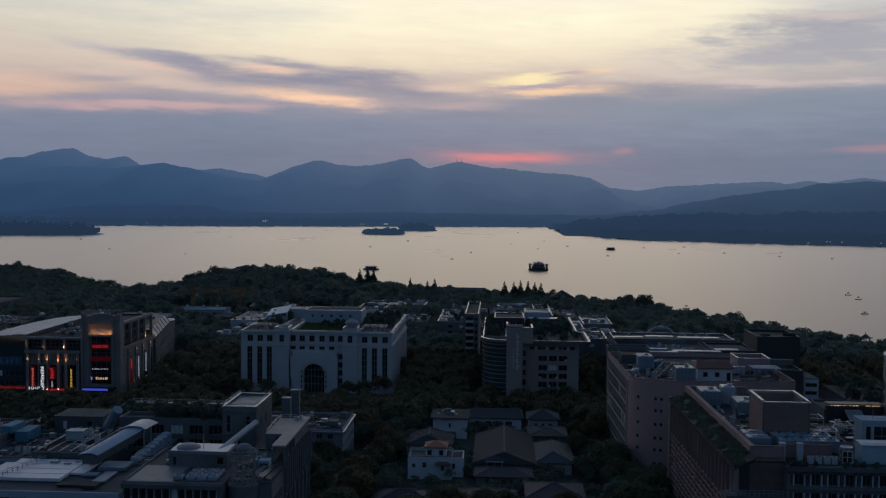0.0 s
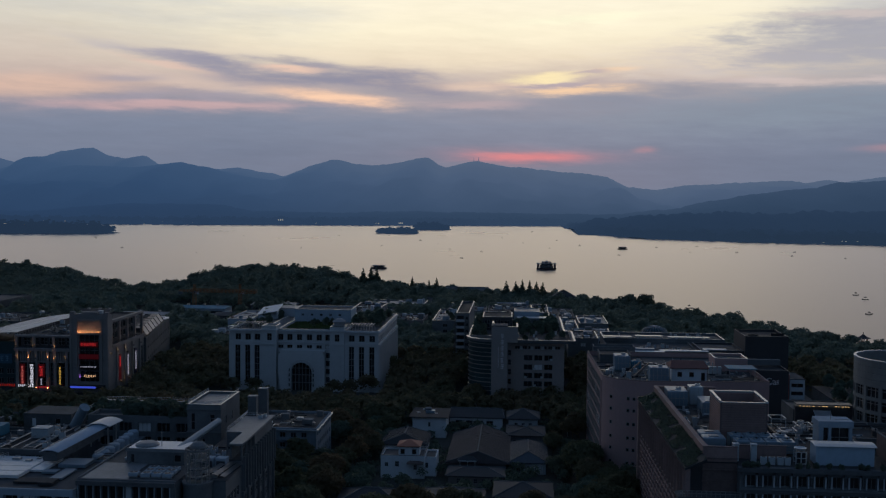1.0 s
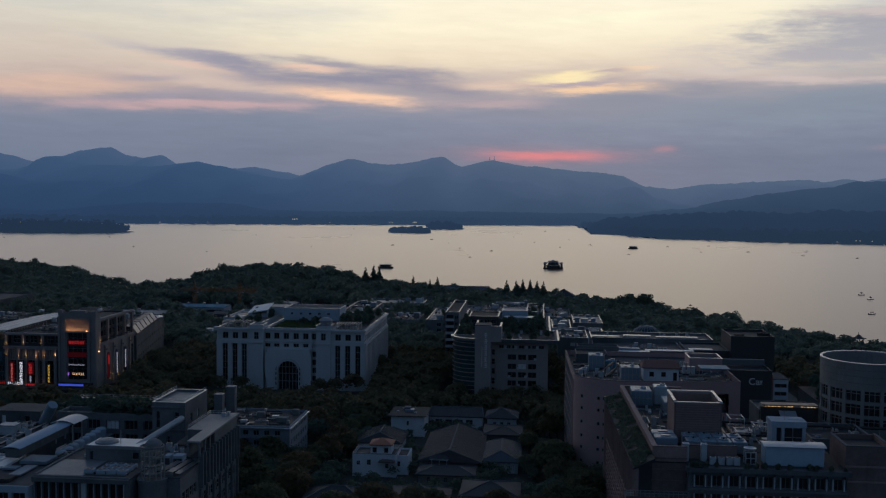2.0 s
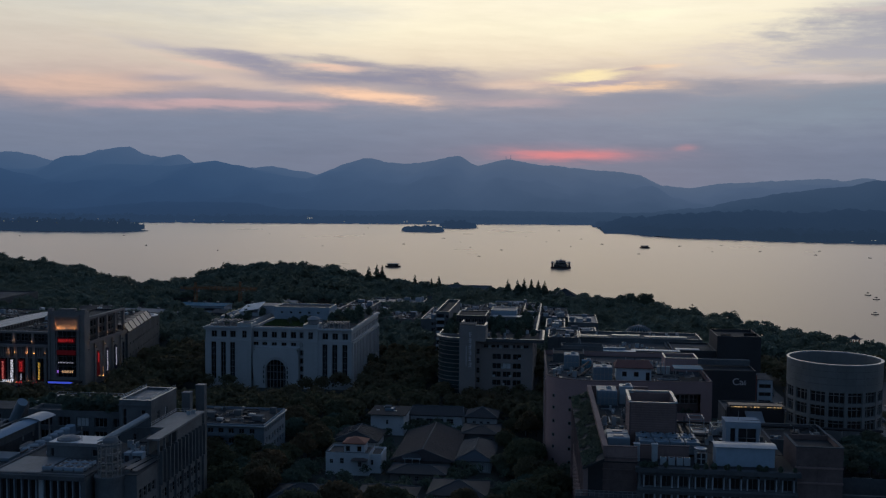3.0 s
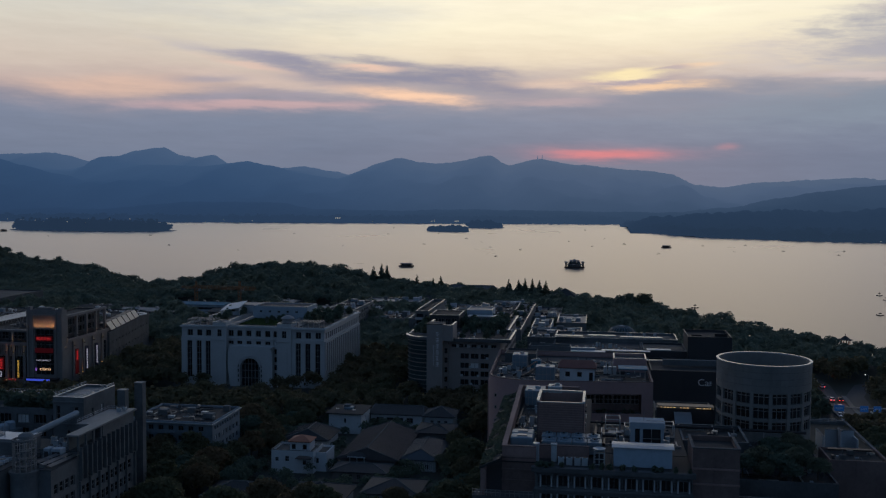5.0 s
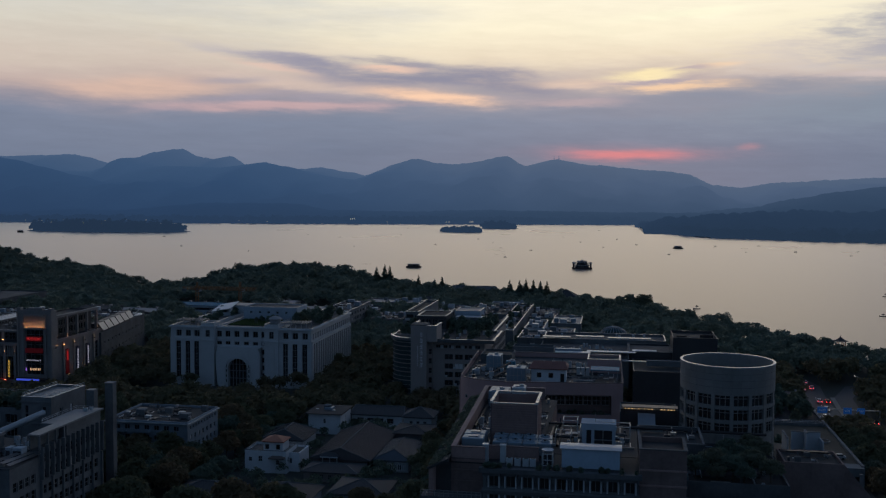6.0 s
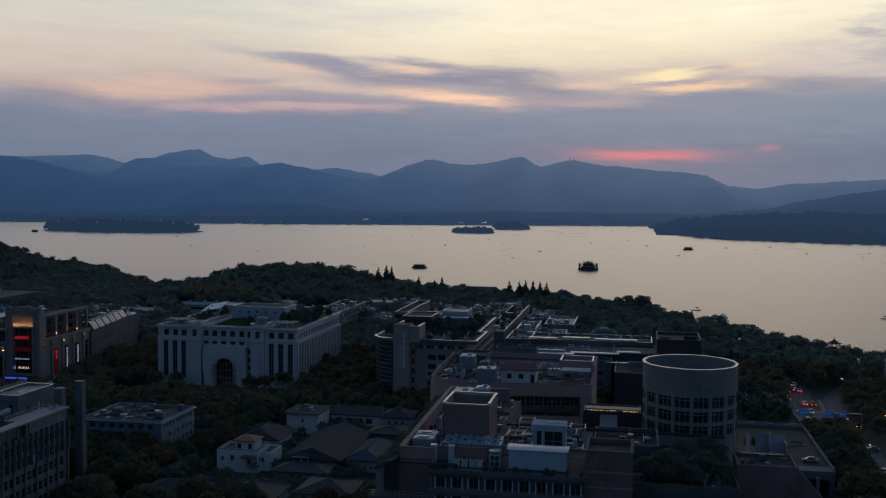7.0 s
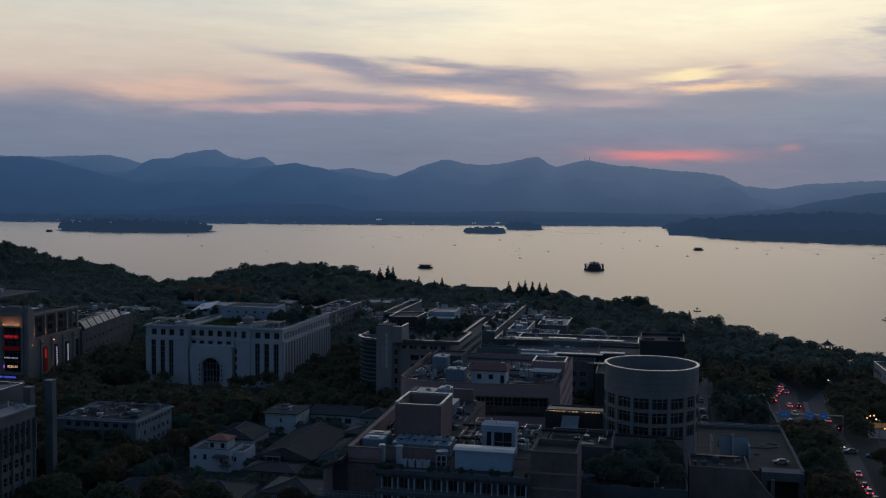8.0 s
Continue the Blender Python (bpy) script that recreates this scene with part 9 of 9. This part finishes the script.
# shrubs and small trees on the roof gardens
rng = np.random.default_rng(8)
shrub = tagged(new("shrub", quads_mesh("shrub", leaf_cloud(rng, [(0, 0, 1.0, 1.2), (0.5, 0.3, 1.8, 0.9), (-0.5, -0.2, 2.0, 0.9), (0, 0, 2.6, 0.7)], 300, 0.42, 1.0), LEAF_DARK)), "clipped dark green shrub of a roof garden", "shrub", "roof garden shrubs")
rnd = random.Random(21)
first_one = True
for x0, x1, y0, y1, z, n, big_s in ((-104, -92, 426, 470, 24.62, 12, 1.0), (-56, -45, 428, 472, 24.62, 16, 1.3), (-84, -64, 424, 444, 24.62, 8, 0.8), (-3.5, 3.5, 406, 462, 25.02, 26, 1.1), (14, 31, 422, 440, 24.65, 24, 1.3), (13, 34, 397, 418, 25.03, 10, 0.8), (24, 31, 442, 466, 24.65, 10, 1.2), (-102, -78, 258.5, 277, 21.62, 60, 0.9), (-88, -67.5, 250.6, 256, 24.62, 44, 1.0),
                                    (65, 83, 290.2, 291.6, 21.02, 14, 0.4), (133, 149, 353, 408, 7.44, 22, 1.5), (125, 138, 306, 328, 7.44, 8, 0.7), (-127, -112, 252, 266, 21.02, 12, 0.8), (58.6, 88.4, 199.3, 200.1, 30.1, 30, 0.3), (99, 118, 207, 213, 0.02, 6, 2.4), (24, 30, 520, 630, 13.02, 16, 0.9), (-28, -14, 548, 596, 13.02, 10, 0.9)):
    for i in range(n):
        m = pose(rnd.uniform(x0, x1), rnd.uniform(y0, y1), z, 0, 0, rnd.uniform(0, 360)) @ Matrix.Scale(big_s * rnd.uniform(0.7, 1.25), 4)
        if first_one:
            shrub.matrix_basis, first_one = m, False
        else:
            copy_thing(shrub, Matrix.Identity(4)).matrix_basis = m
rng = np.random.default_rng(3)
n = 9000
c = np.stack([rng.uniform(-84, -64.5, n), rng.uniform(424, 444.5, n), np.full(n, 24.75)], 1)
t = rng.normal(size=(n, 3)) * np.array([1, 1, 0.5])
t /= np.linalg.norm(t, axis=1)[:, None]
up = np.stack([rng.normal(0, 0.3, n), rng.normal(0, 0.3, n), np.ones(n)], 1)
q = np.stack([c - t * 0.16, c + t * 0.16, c + t * 0.1 + up * 0.3, c - t * 0.1 + up * 0.3], 1)
tagged(new("roof_lawn", quads_mesh("roof_lawn", q, GRASS)), "green lawn on the hotel roof", "grass", kind="stuff")

# trees on the terrace roof by the round tower
for x, y, s in ((100.5, 219, 0.62), (104, 222, 0.7), (108, 219, 0.66), (112, 222, 0.72), (115.5, 219, 0.6), (106, 227, 0.6), (111, 229, 0.62), (115, 233, 0.66), (108.5, 235, 0.6), (104.5, 216.5, 0.5), (110, 216.5, 0.5), (114, 240, 0.6)):
    copy_thing(TREE_KITS[2], Matrix.Identity(4)).matrix_basis = pose(x, y, 24.6, 0, 0, 50 * s * x) @ Matrix.Scale(s, 4)
# creeper over the lean-to roof of the lattice office
rng = np.random.default_rng(44)
n = 5200
f = rng.uniform(0, 1, n)
along = rng.uniform(199.5, 266, n)
c = np.stack([46.3 + 4.0 * f + (266.5 - along) * 0.0237, along, 29.75 + 1.85 * f + rng.uniform(0.0, 0.35, n)], 1)
keep = np.array([noise.noise((p[0] * 0.5, p[1] * 0.22, 1.0)) > -0.3 for p in c])
c = c[keep]
n = len(c)
t = rng.normal(size=(n, 3)) * np.array([1, 1, 0.4])
t /= np.linalg.norm(t, axis=1)[:, None]
b = np.cross(t, np.array([0.0, 0.0, 1.0]) + rng.normal(scale=0.4, size=(n, 3)))
q = np.stack([c - t * 0.3, c + b * 0.22, c + t * 0.3, c - b * 0.22], 1)
tagged(new("creeper", quads_mesh("creeper", q, LEAF_DARK)), "dark creeper grown over the lean-to roof", "climbing plant", kind="stuff")
rnd = random.Random(91)
pts = []
while len(pts) < 150:
    x, y = rnd.uniform(-34, 30), rnd.uniform(246, 352)
    if not in_building(x, y, 1.2):
        pts.append((x, y))
woods("garden_bushes", "low dark bushes between the garden houses", pts, 120, 0.8, LEAF_DARK, 2.6, 5.2, 1.8, 3.0, 17, kind="stuff")


# ---- islands and far shores ----
def island(x, y, rx, ry, label, h0=8, h1=13):
    bm = lathe(bmesh.new(), 0, 0, [(1.0, -2.5), (1.0, -0.5), (0.97, 0.4), (0.02, 1.2)], 40)
    for v in bm.verts:
        a = math.atan2(v.co.y, v.co.x)
        k = 1 + 0.06 * math.sin(3 * a + x) + 0.04 * math.sin(7 * a)
        v.co.x, v.co.y = v.co.x * rx * k + x, v.co.y * ry * k + y
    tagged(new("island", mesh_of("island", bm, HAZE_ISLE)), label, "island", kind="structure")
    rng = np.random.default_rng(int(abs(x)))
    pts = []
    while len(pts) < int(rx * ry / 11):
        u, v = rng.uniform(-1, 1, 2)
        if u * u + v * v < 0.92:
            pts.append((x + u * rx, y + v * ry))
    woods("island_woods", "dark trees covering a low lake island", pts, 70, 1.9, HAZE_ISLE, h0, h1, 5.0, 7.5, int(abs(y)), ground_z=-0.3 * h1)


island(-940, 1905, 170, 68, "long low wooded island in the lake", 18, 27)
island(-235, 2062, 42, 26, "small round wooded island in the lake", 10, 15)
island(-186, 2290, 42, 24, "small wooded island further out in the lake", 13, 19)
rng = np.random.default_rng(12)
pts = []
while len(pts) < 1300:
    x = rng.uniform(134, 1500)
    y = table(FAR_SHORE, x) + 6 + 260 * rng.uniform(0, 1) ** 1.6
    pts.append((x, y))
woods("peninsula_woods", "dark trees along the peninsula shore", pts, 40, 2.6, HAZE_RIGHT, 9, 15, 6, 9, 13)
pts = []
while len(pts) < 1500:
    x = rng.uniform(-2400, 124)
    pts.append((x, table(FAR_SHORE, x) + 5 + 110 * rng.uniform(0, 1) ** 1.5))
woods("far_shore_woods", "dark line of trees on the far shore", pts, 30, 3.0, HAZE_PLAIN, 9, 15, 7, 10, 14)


def far_lights():
    root = thing("shore_lights", -300, 2440, 0, "scattered small lights of buildings on the far shore", "lights")
    glow = mesh_of("lamp", soft_box(-0.9, 0.9, -0.5, 0.5, 0, 0.9, 0.2), lit("far_shore_lamp", (1.0, 0.93, 0.84), 0.35))
    rr = random.Random(8)
    for k in range(13):
        x = rr.uniform(-1500, 60)
        shared("lamp", glow, root, pose(x, table(FAR_SHORE, x) - 1.0, 1.0 + rr.uniform(0, 5)))
    for k in range(5):
        x = 520 + rr.uniform(0, 150)
        shared("lamp", glow, root, pose(x, table(FAR_SHORE, x) - 2.0, 1.5 + rr.uniform(0, 5)))
    for k in range(7):
        shared("lamp", glow, root, pose(-1060 + 22 * k, 1860 + rr.uniform(-4, 30), 6 + rr.uniform(0, 12)))


far_lights()


def shore_house(x, y, w, h, label):
    root = thing("shore_house", x, y, 0, label, "building")
    # walls and roof carry the same painted haze glow
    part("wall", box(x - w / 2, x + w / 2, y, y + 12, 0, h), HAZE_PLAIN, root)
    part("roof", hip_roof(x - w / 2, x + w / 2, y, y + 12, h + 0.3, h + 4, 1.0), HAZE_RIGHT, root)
    for i in range(3):
        part("lit_window", box(x - w / 3 + w / 3 * i - 1.2, x - w / 3 + w / 3 * i + 1.2, y - 0.4, y - 0.1, h * 0.4, h * 0.75), lit("far_window", (0.9, 0.86, 0.78), 0.35), root)


for x, w, h in ((-585, 16, 18), (-352, 20, 8), (-290, 12, 9)):
    shore_house(x, table(FAR_SHORE, x) + 3, w, h, "small lit house on the far shore")


def causeway():
    root = thing("causeway", 720, 1745, 0, "low stone causeway with trees reaching into the lake", "causeway")
    part("embankment", boxes((640, 1300, 1742, 1754, -2.0, 1.0)), HAZE_ISLE, root)
    return root


causeway()


# ---- boats ----
def hull(bm, x0, x1, half, z0, z1):
    n = 14
    rows = []
    for i in range(n + 1):
        f = i / n
        w = half * (1 - abs(2 * f - 1) ** 3.2) + 0.05
        rise = 0.5 * abs(2 * f - 1) ** 3
        x = x0 + (x1 - x0) * f
        rows.append([bm.verts.new(p) for p in ((x, -w, z1 + rise), (x, -w * 0.75, z0), (x, w * 0.75, z0), (x, w, z1 + rise))])
    for a, b in zip(rows, rows[1:]):
        for k in range(4):
            bm.faces.new((a[k], b[k], b[(k + 1) % 4], a[(k + 1) % 4]))
    return bm


BOAT_DARK = material("dark_red_boat_timber", (0.11, 0.075, 0.07), 0.8)
BOAT_ROOF = material("grey_boat_roof", (0.30, 0.31, 0.33), 0.7)
BOAT_PALE = material("pale_boat_paint", (0.32, 0.32, 0.32), 0.5)


def pavilion_boat(x, y, L, decks, ang):
    root = thing("pavilion_boat", x, y, -0.7, "dark two-decked pleasure boat with pavilion roofs on the lake", "boat", "pleasure boats on the lake")
    m = Matrix.Translation((x, y, -0.7)) @ pose(0, 0, 0, 0, 0, ang)

    def p(name, bm, mat):
        bmesh.ops.transform(bm, matrix=m, verts=bm.verts[:])
        part(name, bm, mat, root)

    half = L * 0.16
    p("hull", hull(bmesh.new(), -L / 2, L / 2, half, -0.5, 1.3), BOAT_DARK)
    for d in range(decks):
        s = 0.40 - 0.07 * d
        z = 1.3 + 2.9 * d
        p("deck", box(-L * s, L * s, -half * 0.85, half * 0.85, z, z + 0.25), BOAT_DARK)
        p("cabin", box(-L * (s - 0.06), L * (s - 0.06), -half * 0.6, half * 0.6, z + 0.25, z + 2.3), GLASS)
        n = 9
        for i in range(n):
            xx = -L * s + 0.3 + (2 * L * s - 0.6) * i / (n - 1)
            for sy in (-1, 1):
                p("post", box(xx - 0.12, xx + 0.12, sy * half * 0.8 - 0.1, sy * half * 0.8 + 0.1, z + 0.25, z + 2.6), BOAT_DARK)
        p("deck_roof", hip_roof(-L * s, L * s, -half * 0.8, half * 0.8, z + 2.8, z + 3.1, 0.5), BOAT_ROOF)
        p("railing", boxes((-L * s, L * s, -half * 0.86, -half * 0.82, z + 1.0, z + 1.15), (-L * s, L * s, half * 0.82, half * 0.86, z + 1.0, z + 1.15)), BOAT_PALE)
    zt = 1.3 + 2.9 * decks
    for cx, w, h in ((0, L * 0.16, 3.0), (-L * 0.17, L * 0.09, 2.0), (L * 0.17, L * 0.09, 2.0)):
        if decks > 1:
            p("pavilion_roof", hip_roof(cx - w / 2, cx + w / 2, -half * 0.6, half * 0.6, zt + h * 0.45, zt + h, 0.9), BOAT_ROOF)
            p("pavilion_wall", box(cx - w / 2, cx + w / 2, -half * 0.5, half * 0.5, zt - 0.1, zt + h * 0.4), BOAT_DARK)
    if decks > 1:
        for sx in (-1, 1):
            p("end_tower", box(sx * L * 0.42 - 1.0, sx * L * 0.42 + 1.0, -half * 0.5, half * 0.5, 1.4, 6.0), BOAT_DARK)
            p("tower_roof", hip_roof(sx * L * 0.42 - 1.0, sx * L * 0.42 + 1.0, -half * 0.5, half * 0.5, 6.2, 7.6, 0.7), BOAT_ROOF)


pavilion_boat(44.0, 1120, 22, 2, 4)
pavilion_boat(-139, 1094, 17, 1, 6)
pavilion_boat(170, 1551, 15, 1, 0)
pavilion_boat(-1060, 1790, 14, 1, 0)


def rowing_boat():
    root = thing("small_boat", 0, 0, -0.7, "small dark covered boat on the lake", "boat", "small boats on the lake")
    part("hull", hull(bmesh.new(), -3.4, 3.4, 0.95, -0.9, -0.1), STONE_DARK, root)
    for x in (-1.6, 1.6):
        for y in (-0.7, 0.7):
            part("post", box(x - 0.06, x + 0.06, y - 0.06, y + 0.06, -0.3, 1.3), STONE_DARK, root)
    part("canopy", hip_roof(-1.8, 1.8, -0.8, 0.8, 1.4, 1.75, 0.2), STONE_DARK, root)
    return root


kit = rowing_boat()
rr = random.Random(31)
places = [(-310, 1480), (-560, 1420), (-420, 1330), (-40, 1440), (-60, 1290), (20, 1700), (80, 1820), (-160, 1760), (-120, 1650), (-330, 1900), (-620, 2050), (-720, 1700), (-90, 1500), (150, 1400), (230, 1620), (260, 1480), (330, 1500), (390, 1430), (450, 1390),
          (300, 1660), (-20, 1900), (60, 1560), (-500, 1850), (-880, 1640), (-200, 1560), (110, 1640), (420, 1530), (-240, 1950), (-380, 2200), (-60, 2100), (40, 2200)]
for k, (x, y) in enumerate(places):
    m = pose(x, y, -0.7, 0, 0, rr.uniform(-25, 25)) @ Matrix.Scale(rr.uniform(0.4, 0.72), 4)
    if k == 0:
        kit.matrix_basis = m
    else:
        copy_thing(kit, Matrix.Identity(4)).matrix_basis = m


def sail_boat(x, y, h):
    root = thing("sampan", x, y, -0.7, "small boat with an upright canopy near the shore", "boat", "boats near the shore")
    bm = hull(bmesh.new(), -2.6, 2.6, 0.8, -0.4, 0.4)
    bmesh.ops.translate(bm, verts=bm.verts[:], vec=(x, y, -0.7))
    part("hull", bm, STONE_DARK, root)
    part("mast", tube((x, y, -0.5), (x, y, h), 0.1, n=5), STONE_DARK, root)
    part("canopy", hip_roof(x - 0.9, x + 0.9, y - 0.6, y + 0.6, h * 0.55, h * 0.8, 0.2), STONE_DARK, root)


sail_boat(299, 878, 2.4)
sail_boat(295, 842, 2.2)
sail_boat(263, 737, 1.6)
sail_boat(140, 756, 2.4)
